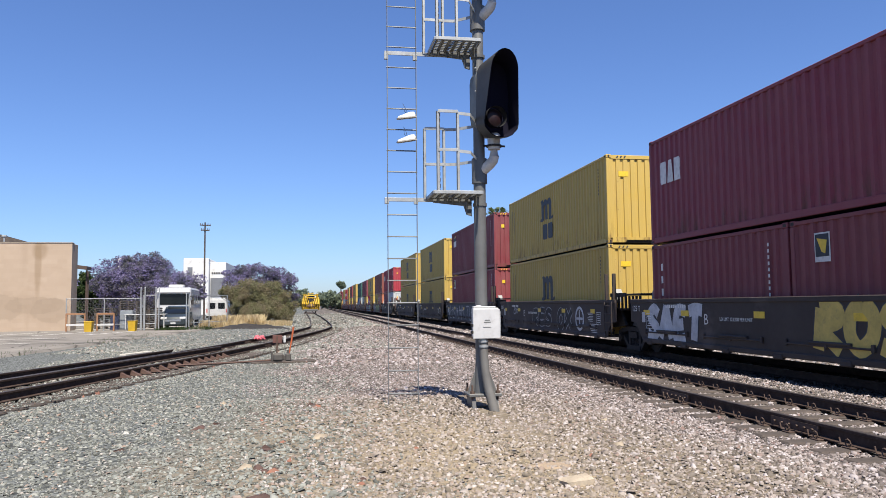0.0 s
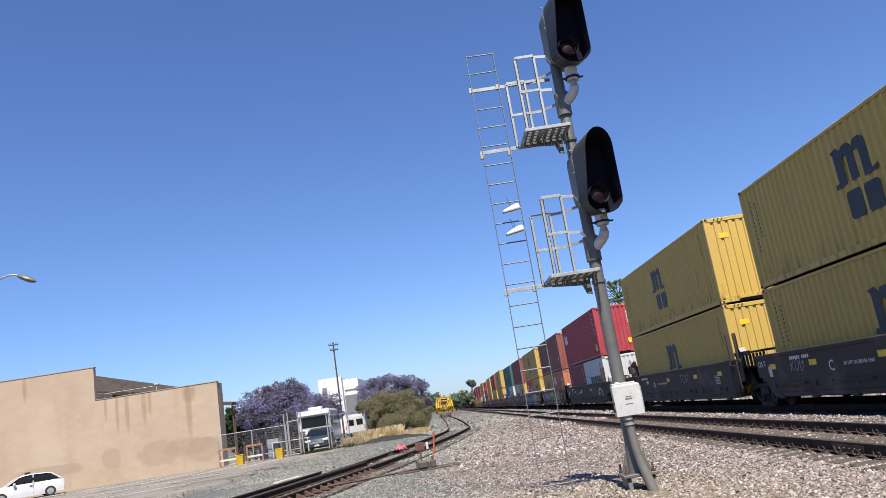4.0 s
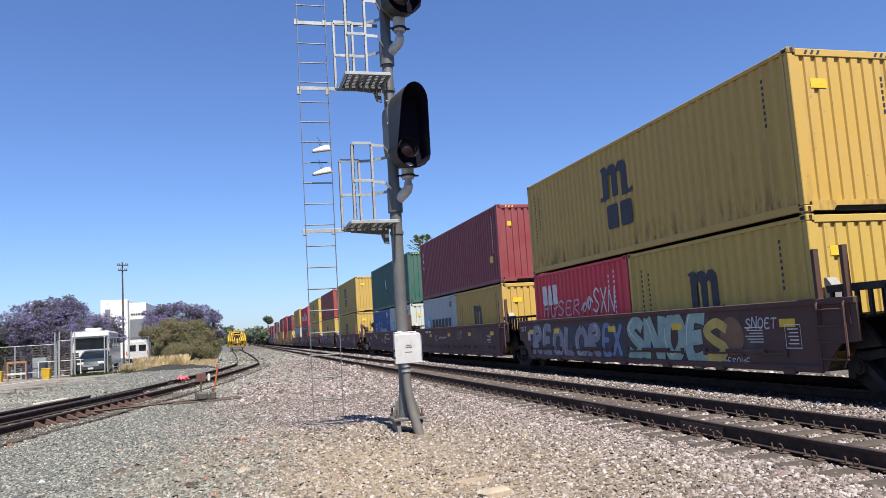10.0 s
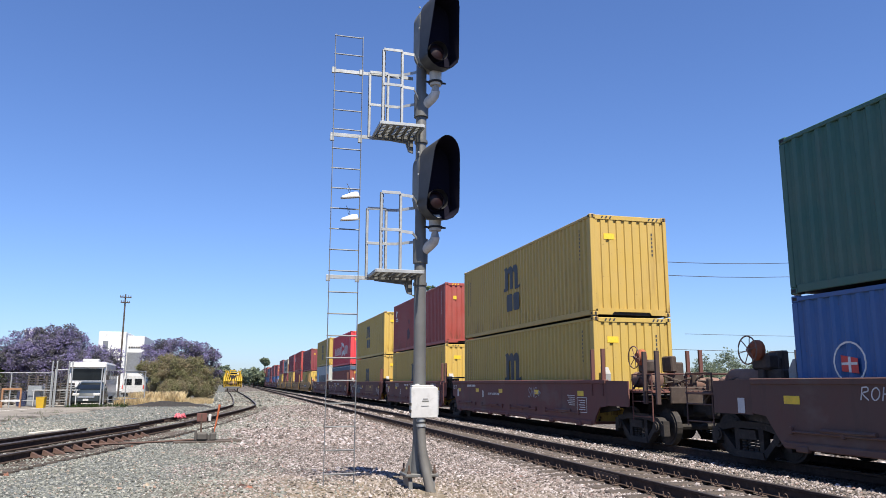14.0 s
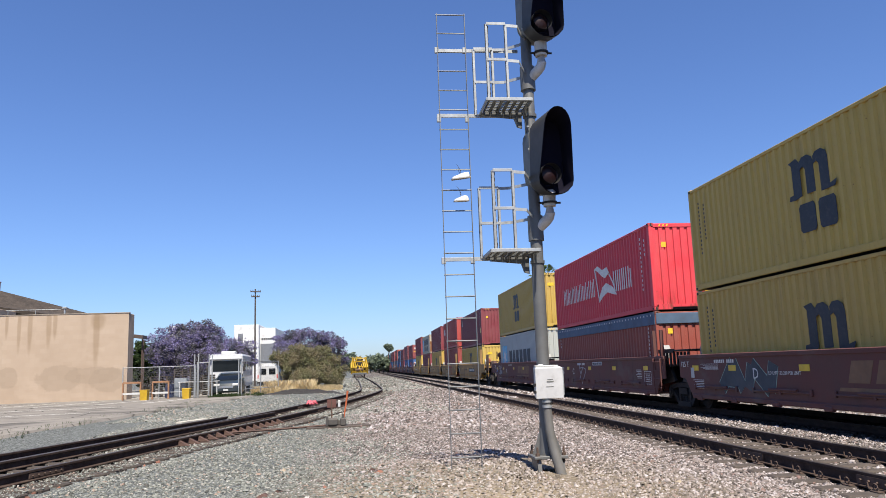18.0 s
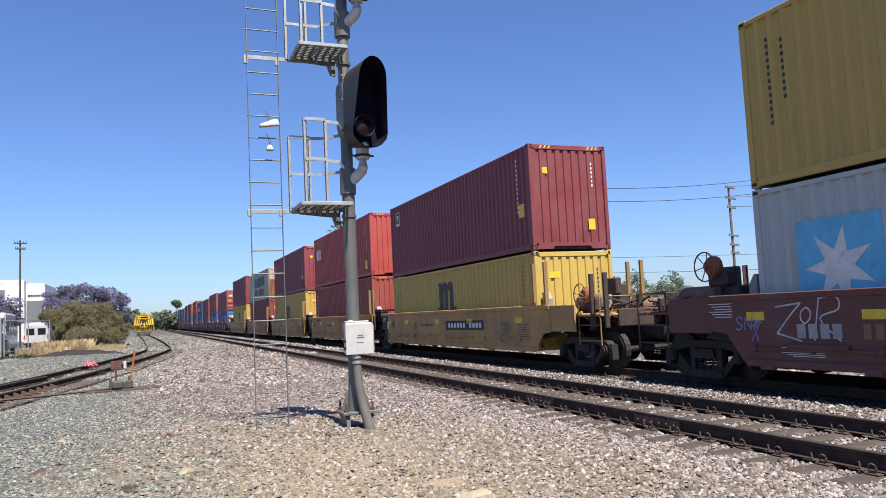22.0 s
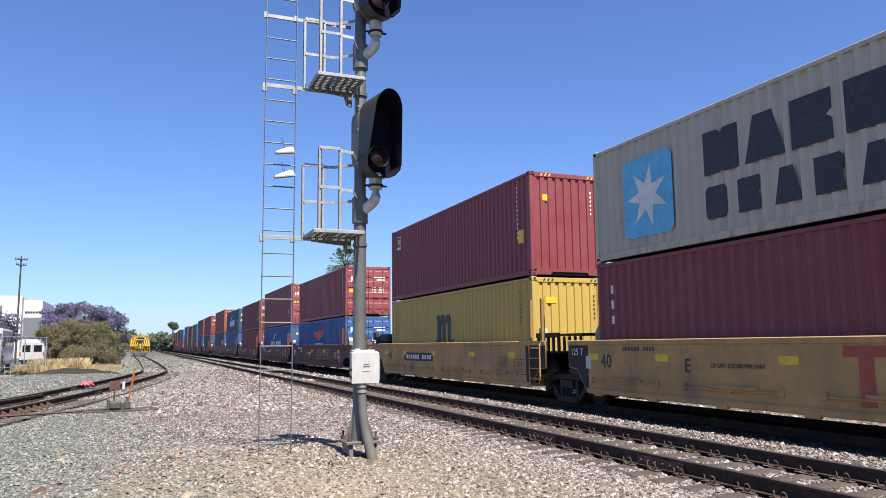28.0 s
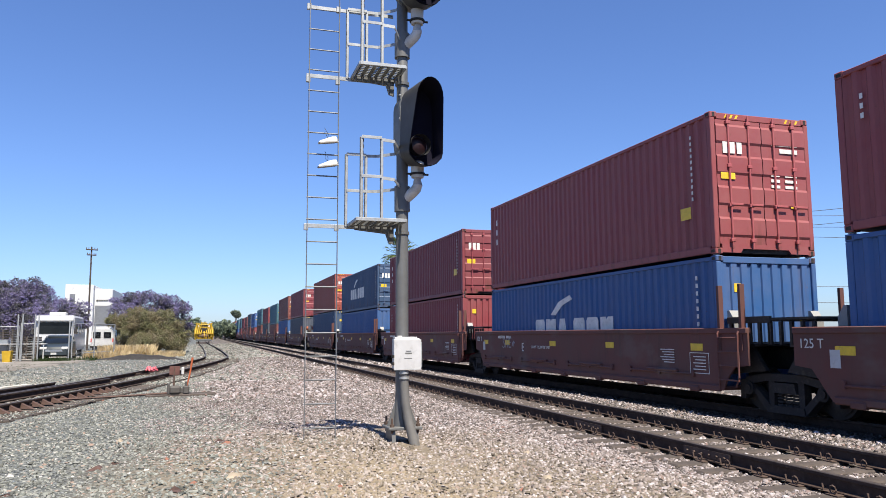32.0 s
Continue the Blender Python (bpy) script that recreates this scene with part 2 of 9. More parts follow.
M_CONT, M_WELL, M_GROUND = container_paint(), well_paint(), ground_mat()
M_STONE = stone_mat("pale_ballast_stone", [(0.0, (0.0325, 0.0261, 0.0248)), (0.22, (0.1081, 0.0939, 0.0914)), (0.42, (0.1946, 0.1618, 0.1534)), (0.56, (0.2325, 0.2035, 0.1976)), (0.61, (0.1946, 0.1227, 0.1092)), (0.67, (0.2594, 0.2245, 0.2152)), (0.85, (0.3297, 0.2949, 0.2919)), (1.0, (0.4540, 0.4176, 0.4306))], True)
M_CHIP = stone_mat("grey_chip_stone", [(0.0, (0.055, 0.060, 0.055)), (0.25, (0.125, 0.135, 0.122)), (0.6, (0.215, 0.226, 0.205)), (0.88, (0.29, 0.30, 0.275)), (0.93, (0.27, 0.19, 0.15)), (0.96, (0.31, 0.27, 0.235)), (1.0, (0.46, 0.45, 0.43))])
M_RAIL = plain("rusted_rail_side", (0.05, 0.034, 0.028), 0.9, 0, 0.35, 9)
M_RAIL.node_tree.nodes["Principled BSDF"].inputs["Specular IOR Level"].default_value = 0.15
M_RAILTOP = plain("worn_rail_head", (0.064, 0.0525, 0.0461), 0.55, 0.3, 0.3, 9)
M_TIE = plain("weathered_tie_wood", (0.058, 0.046, 0.039), 0.9, 0, 0.4, 5, 0.6)
M_RUST = plain("rusty_spike_steel", (0.08, 0.0512, 0.0384), 0.85, 0.1, 0.4, 14)
M_GALV = plain("galvanised_steel", (0.33, 0.345, 0.35), 0.55, 0.4, 0.2, 8)
M_MAST = plain("grey_painted_steel", (0.1126, 0.1143, 0.1126), 0.5, 0.1, 0.2, 6)
M_BLACK = plain("black_hood_paint", (0.026, 0.027, 0.030), 0.55, 0, 0.3, 8, 0.1, (0.05, 0.045, 0.04), 0.3)
M_BOXGREY = plain("white_grey_enamel", (0.4685, 0.4685, 0.4682), 0.45, 0, 0.12, 5)
M_DARK = plain("dark_greasy_steel", (0.022, 0.019, 0.018), 0.7, 0.2, 0.4, 7)
M_STUCCO = None
M_ASPHALT = asphalt()
M_WHITE = plain("white_paint", (0.4992, 0.4992, 0.4864), 0.5, 0, 0.08, 3)
M_YELLOW = plain("yellow_paint", (0.4608, 0.288, 0.0128), 0.5, 0, 0.15, 5)
M_REFL = plain("yellow_reflector_film", (0.70, 0.47, 0.03), 0.45, 0, 0.15, 9)
M_ORANGE = plain("orange_paint", (0.3968, 0.096, 0.032), 0.6, 0, 0.25, 7)
M_NAVY = plain("dark_navy_lettering", (0.02, 0.025, 0.035), 0.6, 0, 0.2, 6)
M_LETTER = plain("white_lettering", (0.66, 0.64, 0.60), 0.6, 0, 0.15, 6)
M_SKYBLUE = plain("light_blue_panel", (0.10, 0.42, 0.62), 0.5, 0, 0.15, 4)
M_REDLET = plain("red_lettering", (0.55, 0.05, 0.04), 0.6, 0, 0.2, 6)
M_TYRE = plain("tyre_rubber", (0.02, 0.02, 0.02), 0.85, 0, 0.3, 9)
M_BARK = plain("brown_bark", (0.12, 0.09, 0.07), 0.9, 0, 0.4, 7, 0.7)
M_TWIG = plain("dry_olive_twig", (0.19, 0.155, 0.095), 0.9, 0, 0.4, 7, 0.5)
M_POLE = plain("weathered_pole_wood", (0.06, 0.046, 0.036), 0.9, 0, 0.3, 6, 0.5)
M_JACA = leaf_mat("jacaranda_blossom", [(0.0, (0.1275, 0.1125, 0.1725)), (0.2, (0.205, 0.18, 0.305)), (0.6, (0.275, 0.245, 0.425)), (1.0, (0.385, 0.345, 0.575))], (0.115, 0.12, 0.10))
M_BUSH = leaf_mat("olive_green_leaf", [(0.0, (0.1473, 0.155, 0.075)), (0.6, (0.2402, 0.2449, 0.1275)), (1.0, (0.3565, 0.3255, 0.2025))], (0.279, 0.2325, 0.1575))
M_LEAF = leaf_mat("green_leaf", [(0.0, (0.02, 0.035, 0.012)), (0.6, (0.05, 0.085, 0.028)), (1.0, (0.10, 0.13, 0.05))])
# air haze painted into the colour: far leaves paler than near ones
M_FARLEAF = leaf_mat("haze_tinted_green_leaf", [(0.0, (0.13, 0.165, 0.115)), (1.0, (0.235, 0.275, 0.19))])
M_PALM = leaf_mat("palm_leaf", [(0.0, (0.05, 0.07, 0.025)), (1.0, (0.15, 0.19, 0.075))])
M_STRAW = leaf_mat("dry_straw_grass", [(0.0, (0.56, 0.43, 0.24)), (1.0, (0.84, 0.71, 0.45))])


def glass_mat(name, tint, rough=0.05):
    n = Nodes(name)
    n.bump(n.noise(3, 2), 0.05, 0.01)
    return n.done(tint, rough, 0.0, 0.8)


M_GLASS = glass_mat("dark_vehicle_glass", (0.008, 0.01, 0.012), 0.12)
M_GLASS.node_tree.nodes["Principled BSDF"].inputs["Specular IOR Level"].default_value = 0.35


# ---- mesh tools ----
class Build:
    """Gathers pieces of one part and turns them into one mesh."""

    def __init__(self):
        self.v, self.f = [], []

    def add(self, verts, faces):
        o = len(self.v)
        self.v += [tuple(p) for p in verts]
        self.f += [tuple(i + o for i in f) for f in faces]
        return self

    def box(self, x0, x1, y0, y1, z0, z1, m=None):
        vs = [Vector((x, y, z)) for x in (x0, x1) for y in (y0, y1) for z in (z0, z1)]
        if m:
            vs = [m @ p for p in vs]
        return self.add(vs, [(0, 1, 3, 2), (4, 6, 7, 5), (0, 4, 5, 1), (2, 3, 7, 6), (0, 2, 6, 4), (1, 5, 7, 3)])

    def bbox(self, x0, x1, y0, y1, z0, z1, b=0.01, m=None):
        """A box with its twelve edges cut off by b."""
        c, h = Vector(((x0 + x1) / 2, (y0 + y1) / 2, (z0 + z1) / 2)), ((x1 - x0) / 2, (y1 - y0) / 2, (z1 - z0) / 2)
        b = min(b, min(h) * 0.6)
        bm = bmesh.new()
        for s in range(8):
            sg = [1 if s >> i & 1 else -1 for i in range(3)]
            for ax in range(3):
                p = [sg[i] * (h[i] - (b if i != ax else 0)) for i in range(3)]
                bm.verts.new(c + Vector(p))
        hull = bmesh.ops.convex_hull(bm, input=bm.verts[:])
        bmesh.ops.dissolve_limit(bm, angle_limit=0.02, verts=bm.verts[:], edges=bm.edges[:])
        bm.verts.index_update()
        vs = [m @ v.co if m else v.co.copy() for v in bm.verts]
        fs = [[v.index for v in f.verts] for f in bm.faces]
        bm.free()
        return self.add(vs, fs)

    def tube(self, a, b, r, seg=8, r2=None, caps=True):
        a, b = Vector(a), Vector(b)
        q = (b - a).to_track_quat("Z", "Y")
        r2 = r if r2 is None else r2
        vs = []
        for p, rr in ((a, r), (b, r2)):
            for i in range(seg):
                w = 2 * math.pi * i / seg
                vs.append(p + q @ Vector((rr * math.cos(w), rr * math.sin(w), 0)))
        fs = [(i, (i + 1) % seg, seg + (i + 1) % seg, seg + i) for i in range(seg)]
        if caps:
            fs += [tuple(range(seg - 1, -1, -1)), tuple(range(seg, 2 * seg))]
        return self.add(vs, fs)

    def path(self, pts, r, seg=8):
        """A bent pipe through points."""
        pts = [Vector(p) for p in pts]
        rings = []
        for i, p in enumerate(pts):
            d = (pts[min(i + 1, len(pts) - 1)] - pts[max(i - 1, 0)]).normalized()
            q = d.to_track_quat("Z", "Y")
            rr = r[i] if isinstance(r, (list, tuple)) else r
            rings.append([p + q @ Vector((rr * math.cos(2 * math.pi * k / seg), rr * math.sin(2 * math.pi * k / seg), 0)) for k in range(seg)])
        o = [v for ring in rings for v in ring]
        fs = [(j * seg + i, j * seg + (i + 1) % seg, (j + 1) * seg + (i + 1) % seg, (j + 1) * seg + i) for j in range(len(pts) - 1) for i in range(seg)]
        fs += [tuple(range(seg - 1, -1, -1)), tuple(range((len(pts) - 1) * seg, len(pts) * seg))]
        return self.add(o, fs)

    def slab(self, outline, axis, lo, hi):
        """A flat outline of (a, b) pairs pushed out along an axis from lo to hi."""
        n = len(outline)

        def p(a, b, h):
            return {"x": (h, a, b), "y": (a, h, b), "z": (a, b, h)}[axis]
        vs = [p(a, b, lo) for a, b in outline] + [p(a, b, hi) for a, b in outline]
        fs = [(i, (i + 1) % n, n + (i + 1) % n, n + i) for i in range(n)]
        fs += [tuple(range(n - 1, -1, -1)), tuple(range(n, 2 * n))]
        return self.add(vs, fs)

    def sheet(self, cols, rows_n):
        """A grid from a list of columns, each a list of points."""
        return self.add([p for c in cols for p in c], [(i * rows_n + j, (i + 1) * rows_n + j, (i + 1) * rows_n + j + 1, i * rows_n + j + 1) for i in range(len(cols) - 1) for j in range(rows_n - 1)])

    def mesh(self, name, material, smooth=False, fix=True):
        me = bpy.data.meshes.new(name)
        me.from_pydata(self.v, [], self.f)
        if fix:
            bm = bmesh.new()
            bm.from_mesh(me)
            bmesh.ops.recalc_face_normals(bm, faces=bm.faces[:])
            bm.to_mesh(me)
            bm.free()
        me.materials.append(material)
        if smooth:
            me.polygons.foreach_set("use_smooth", [True] * len(me.polygons))
            me.set_sharp_from_angle(angle=radians(35))
        me.update()
        return me


def loft(b, rings, close=False):
    n = len(rings[0])
    fs = [(r * n + i, r * n + (i + 1) % n, (r + 1) * n + (i + 1) % n, (r + 1) * n + i) for r in range(len(rings) - 1) for i in range(n)]
    if close:
        fs += [tuple(range(n)), tuple(range((len(rings) - 1) * n, len(rings) * n))]
    return b.add([p for r in rings for p in r], fs)


def part(name, mesh, parent, label="", at=None, color=None):
    """One mesh object under a thing or a part."""
    ob = new(name, mesh)
    ob.parent = parent
    if at is not None:
        ob.matrix_basis = at
    if color:
        ob.color = (*color, 1)
    return tagged(ob, label=label)


def thing(name, label, category, at=None, group="", kind="", mesh=None):
    ob = new(name, mesh)
    if at is not None:
        ob.matrix_basis = at
    return tagged(ob, label, category, group, kind)


def text_mesh(body, size, material, name="lettering"):
    """Words in the built-in font as a thin mesh in the xy plane, from its lower left corner."""
    cu = bpy.data.curves.new(name, "FONT")
    cu.body, cu.size, cu.resolution_u = body, size, 2
    cu.extrude = 0.002
    ob = bpy.data.objects.new(name, cu)
    scene.collection.objects.link(ob)
    bpy.context.view_layer.update()
    me = bpy.data.meshes.new_from_object(ob.evaluated_get(bpy.context.evaluated_depsgraph_get()))
    bpy.data.objects.remove(ob)
    me.materials.clear()
    me.materials.append(material)
    return me


def scatter(name, bases, places, material, smooth=False):
    """One mesh of many small copies; places are rows of x, y, z, size x, y, z, turn, tilt."""
    vs, fs, off = [], [], 0
    rng = np.random.default_rng(5)
    places = np.asarray(places, float)
    pick = rng.integers(0, len(bases), len(places))
    for b, (bv, bf) in enumerate(bases):
        rows = places[pick == b]
        if not len(rows):
            continue
        bv, bf = np.asarray(bv, float), np.asarray(bf, int)
        p = bv[None] * rows[:, None, 3:6]
        ct, st = np.cos(rows[:, 7])[:, None], np.sin(rows[:, 7])[:, None]
        y, z = p[..., 1] * ct - p[..., 2] * st, p[..., 1] * st + p[..., 2] * ct
        cr, sr = np.cos(rows[:, 6])[:, None], np.sin(rows[:, 6])[:, None]
        x2, y2 = p[..., 0] * cr - y * sr, p[..., 0] * sr + y * cr
        q = np.stack([x2, y2, z], -1) + rows[:, None, :3]
        vs.append(q.reshape(-1, 3))
        fs.append((bf[None] + (np.arange(len(rows)) * len(bv))[:, None, None] + off).reshape(-1, bf.shape[1]))
        off += len(rows) * len(bv)
    v, f = np.concatenate(vs), np.concatenate(fs)
    me = bpy.data.meshes.new(name)
    me.vertices.add(len(v))
    me.vertices.foreach_set("co", v.ravel())
    k = f.shape[1]
    me.loops.add(len(f) * k)
    me.loops.foreach_set("vertex_index", f.ravel())
    me.polygons.add(len(f))
    me.polygons.foreach_set("loop_start", np.arange(len(f)) * k)
    me.polygons.foreach_set("loop_total", np.full(len(f), k))
    me.update(calc_edges=True)
    me.materials.append(material)
    return me


def stone_bases(count=8, seed=3):
    """Angular crushed stones: blocks with skewed corners and split faces, open beneath."""
    out = []
    base = np.array([(-1, -1, -0.6), (1, -1, -0.6), (1, 1, -0.6), (-1, 1, -0.6), (-0.72, -0.7, 0.8), (0.72, -0.7, 0.8), (0.72, 0.7, 0.8), (-0.72, 0.7, 0.8)]) * 0.8
    faces = [(4, 5, 6), (4, 6, 7), (0, 1, 5), (0, 5, 4), (1, 2, 6), (1, 6, 5), (2, 3, 7), (2, 7, 6), (3, 0, 4), (3, 4, 7)]
    rng = np.random.default_rng(seed)
    wedge = np.array([(-1, -0.8, -0.6), (1, -0.8, -0.6), (1, 0.8, -0.6), (-1, 0.8, -0.6), (-0.5, 0, 0.75), (0.5, 0, 0.75)]) * 0.85
    split = [(0, 1, 5), (0, 5, 4), (1, 2, 5), (2, 3, 4), (2, 4, 5), (3, 0, 4)]
    for i in range(count):
        if i % 2:
            out.append((base * rng.uniform(0.55, 1.3, (8, 1)) + rng.uniform(-0.32, 0.32, (8, 3)), faces))
        else:
            out.append((wedge * rng.uniform(0.6, 1.3, (6, 1)) + rng.uniform(-0.35, 0.35, (6, 3)), split))
    return out


# ---- ground and tracks ----
XN, XT, ZR = 6.62, 10.5, -0.20      # near track, train track, rail tops
SIDING = [(-9.2, -2), (-7.6, 8), (-6.0, 15), (-4.5, 21.5), (-3.6, 25.5), (-2.5, 31), (-1.30, 38.5), (-0.35, 45), (0.30, 51), (0.50, 57), (0.40, 75), (0.1, 100), (-0.6, 140), (-1.2, 200)]


def smooth(a, b, x):
    k = min(1, max(0, (x - a) / (b - a)))
    return k * k * (3 - 2 * k)


def siding_x(y):
    for (x0, y0), (x1, y1) in zip(SIDING, SIDING[1:]):
        if y <= y1:
            return x0 + (x1 - x0) * (y - y0) / (y1 - y0)
    return SIDING[-1][0]


def gz(x, y):
    """The height of the ground."""
    hump = smooth(-3.2, 0.0, x) * (1 - smooth(3.6, 5.2, x)) * (1 - smooth(11.2, 15.5, y))
    z = -0.34 + 0.165 * hump
    z += 0.075 * smooth(-1.2, 0.4, x) * (1 - smooth(1.75, 2.3, x)) * smooth(7.5, 10.2, y) * (1 - smooth(10.9, 13.5, y))
    z += 0.05 * noise.noise(Vector((x * 0.35, y * 0.35, 0))) * (1 if x < 5 else 0.2)
    z -= 0.075 * smooth(4.7, 5.15, x) * (1 - smooth(8.1, 8.6, x)) + 0.03 * smooth(8.8, 9.2, x)
    if x > 12.3:
        z -= 0.35 * smooth(12.3, 15, x)
    d = abs(x - siding_x(y))
    z -= 0.115 * (1 - smooth(1.45, 2.7, d))
    return z


def ground():
    xs = sorted(set([-1500, -600, -250, -120, -70, -45, -32] + [round(-24 + i * 0.5, 2) for i in range(88)] + [round(3.4 + i * 0.1, 2) for i in range(20)] + [round(8.0 + i * 0.1, 2) for i in range(14)] + [22, 28, 40, 70, 150, 400, 1500]))
    ys = sorted(set([-1500, -400, -100, -40, -20, -10] + [round(-6 + i * 0.5, 2) for i in range(110)] + [50 + i * 3 for i in range(1, 50)] + [220, 300, 500, 900, 1500, 3000]))
    b = Build()
    b.sheet([[(x, y, gz(x, y) if -60 < x < 60 and y < 240 else -0.4) for y in ys] for x in xs], len(ys))
    return thing("ground", "gravel ground of pale pink and grey crushed stone", "ground", kind="structure", mesh=b.mesh("ground", M_GROUND, True))


def rail_mesh(pts, h=0.17):
    """A rail of I section swept along points; returns the body and the bright running head."""
    prof = [(-0.072, 0), (0.072, 0), (0.072, 0.012), (0.01, 0.03), (0.01, 0.125), (0.036, 0.135), (0.036, h - 0.004), (-0.036, h - 0.004), (-0.036, 0.135), (-0.01, 0.125), (-0.01, 0.03), (-0.072, 0.012)]
    head = [(-0.034, h - 0.004), (0.034, h - 0.004), (0.028, h + 0.003), (-0.028, h + 0.003)]
    out = []
    for pr, mat in ((prof, M_RAIL), (head, M_RAILTOP)):
        b, n = Build(), len(pr)
        vs = []
        for i, (x, y) in enumerate(pts):
            d = Vector((pts[min(i + 1, len(pts) - 1)][0] - pts[max(i - 1, 0)][0], pts[min(i + 1, len(pts) - 1)][1] - pts[max(i - 1, 0)][1])).normalized()
            for a, z in pr:
                vs.append((x + d.y * a, y - d.x * a, ZR - h + z))
        fs = [(i * n + k, i * n + (k + 1) % n, (i + 1) * n + (k + 1) % n, (i + 1) * n + k) for i in range(len(pts) - 1) for k in range(n)]
        fs += [tuple(range(n)), tuple(range((len(pts) - 1) * n, len(pts) * n))]
        out.append(b.add(vs, fs).mesh("rail", mat))
    return out


def densify(pts, step=1.0):
    """Points on a soft curve through the given ones."""
    out = []
    P = [Vector(p) for p in pts]
    for i in range(len(P) - 1):
        p0, p1, p2, p3 = P[max(i - 1, 0)], P[i], P[i + 1], P[min(i + 2, len(P) - 1)]
        n = max(1, int((p2 - p1).length / step))
        for k in range(n):
            t = k / n
            out.append(0.5 * ((2 * p1) + (p2 - p0) * t + (2 * p0 - 5 * p1 + 4 * p2 - p3) * t * t + (3 * p1 - p0 - 3 * p2 + p3) * t ** 3))
    return [tuple(p) for p in out] + [tuple(P[-1])]


def offset(pts, d):
    out = []
    for i, (x, y) in enumerate(pts):
        a, b = pts[max(i - 1, 0)], pts[min(i + 1, len(pts) - 1)]
        w = Vector((b[0] - a[0], b[1] - a[1])).normalized()
        out.append((x + w.y * d, y - w.x * d))
    return out


M_BRACE = plain("dark_rusty_brace", (0.085, 0.048, 0.037), 0.85, 0.1, 0.4, 9)
TIE = Build().bbox(-1.30, 1.30, -0.115, 0.115, -0.17, 0, 0.02).mesh("tie", M_TIE)
SHORT_TIE = Build().bbox(-1.55, 1.55, -0.12, 0.12, -0.17, 0, 0.02).mesh("tie", M_TIE)


def anchor_mesh():
    """A sprung rail clip on its plate, with the anchor beside it."""
    b = Build()
    b.bbox(-0.15, 0.15, -0.075, 0.075, 0, 0.016, 0.005)
    for s in (-1, 1):
        b.path([(s * 0.125, 0.042 * math.cos(a), 0.058 + 0.042 * math.sin(a)) for a in [i * math.pi / 4 for i in range(9)]], 0.0095, 4)
        b.path([(s * 0.09, 0.05, 0.025), (s * 0.125, 0.12, 0.03), (s * 0.13, 0.13, 0.10)], 0.011, 4)
    return b.mesh("rail_clip", M_RUST)


CLIP = anchor_mesh()


def track(name, label, center, near_clips, tie_mesh=TIE, rails=(-0.755, 0.755), tie_step=0.53):
    t = thing(name, label, "railway track", kind="structure")
    for d in rails:
        body, head = rail_mesh(offset(center, d))
        r = part("rail", body, t)
        part("rail_head", head, r, "worn bright rail head")
    # ties and clips along the centre line
    run, want, far_b = 0.0, 0.0, Build()
    count = 0
    for (x0, y0), (x1, y1) in zip(center, center[1:]):
        L = math.hypot(x1 - x0, y1 - y0)
        while want <= run + L:
            k = (want - run) / L
            x, y = x0 + (x1 - x0) * k, y0 + (y1 - y0) * k
            a = -math.degrees(math.atan2(x1 - x0, y1 - y0))
            m = pose(x + 0.03 * noise.noise(Vector((0, y * 3, 1))), y, ZR - 0.185, 0, 0, a + 1.2 * noise.noise(Vector((y * 2, 0, 4))))
            if near_clips[0] < y < near_clips[1] and count < 290:
                count += 1
                tie = part("tie", tie_mesh, t, at=m)
                if y < near_clips[2]:
                    for d in rails:
                        part("rail_clip", CLIP, tie, at=pose(d, 0, 0.002))
            else:
                far_b.box(-1.3, 1.3, -0.115, 0.115, -0.17, 0, m)
            want += tie_step
        run += L
    far = part("far_ties", far_b.mesh("far_ties", M_TIE), t)
    tagged(far, kind="stuff")
    return t


def joint_bar(x, y, side, parent):
    b = Build()
    b.bbox(side * 0.012, side * 0.042, -0.45, 0.45, 0.035, 0.12, 0.006)
    for i in range(6):
        b.tube((side * 0.04, -0.37 + i * 0.148, 0.075), (side * 0.068, -0.37 + i * 0.148, 0.075), 0.016, 6)
    return part("joint_bar", b.mesh("joint_bar", M_RUST), parent, at=pose(x, y, ZR - 0.17))


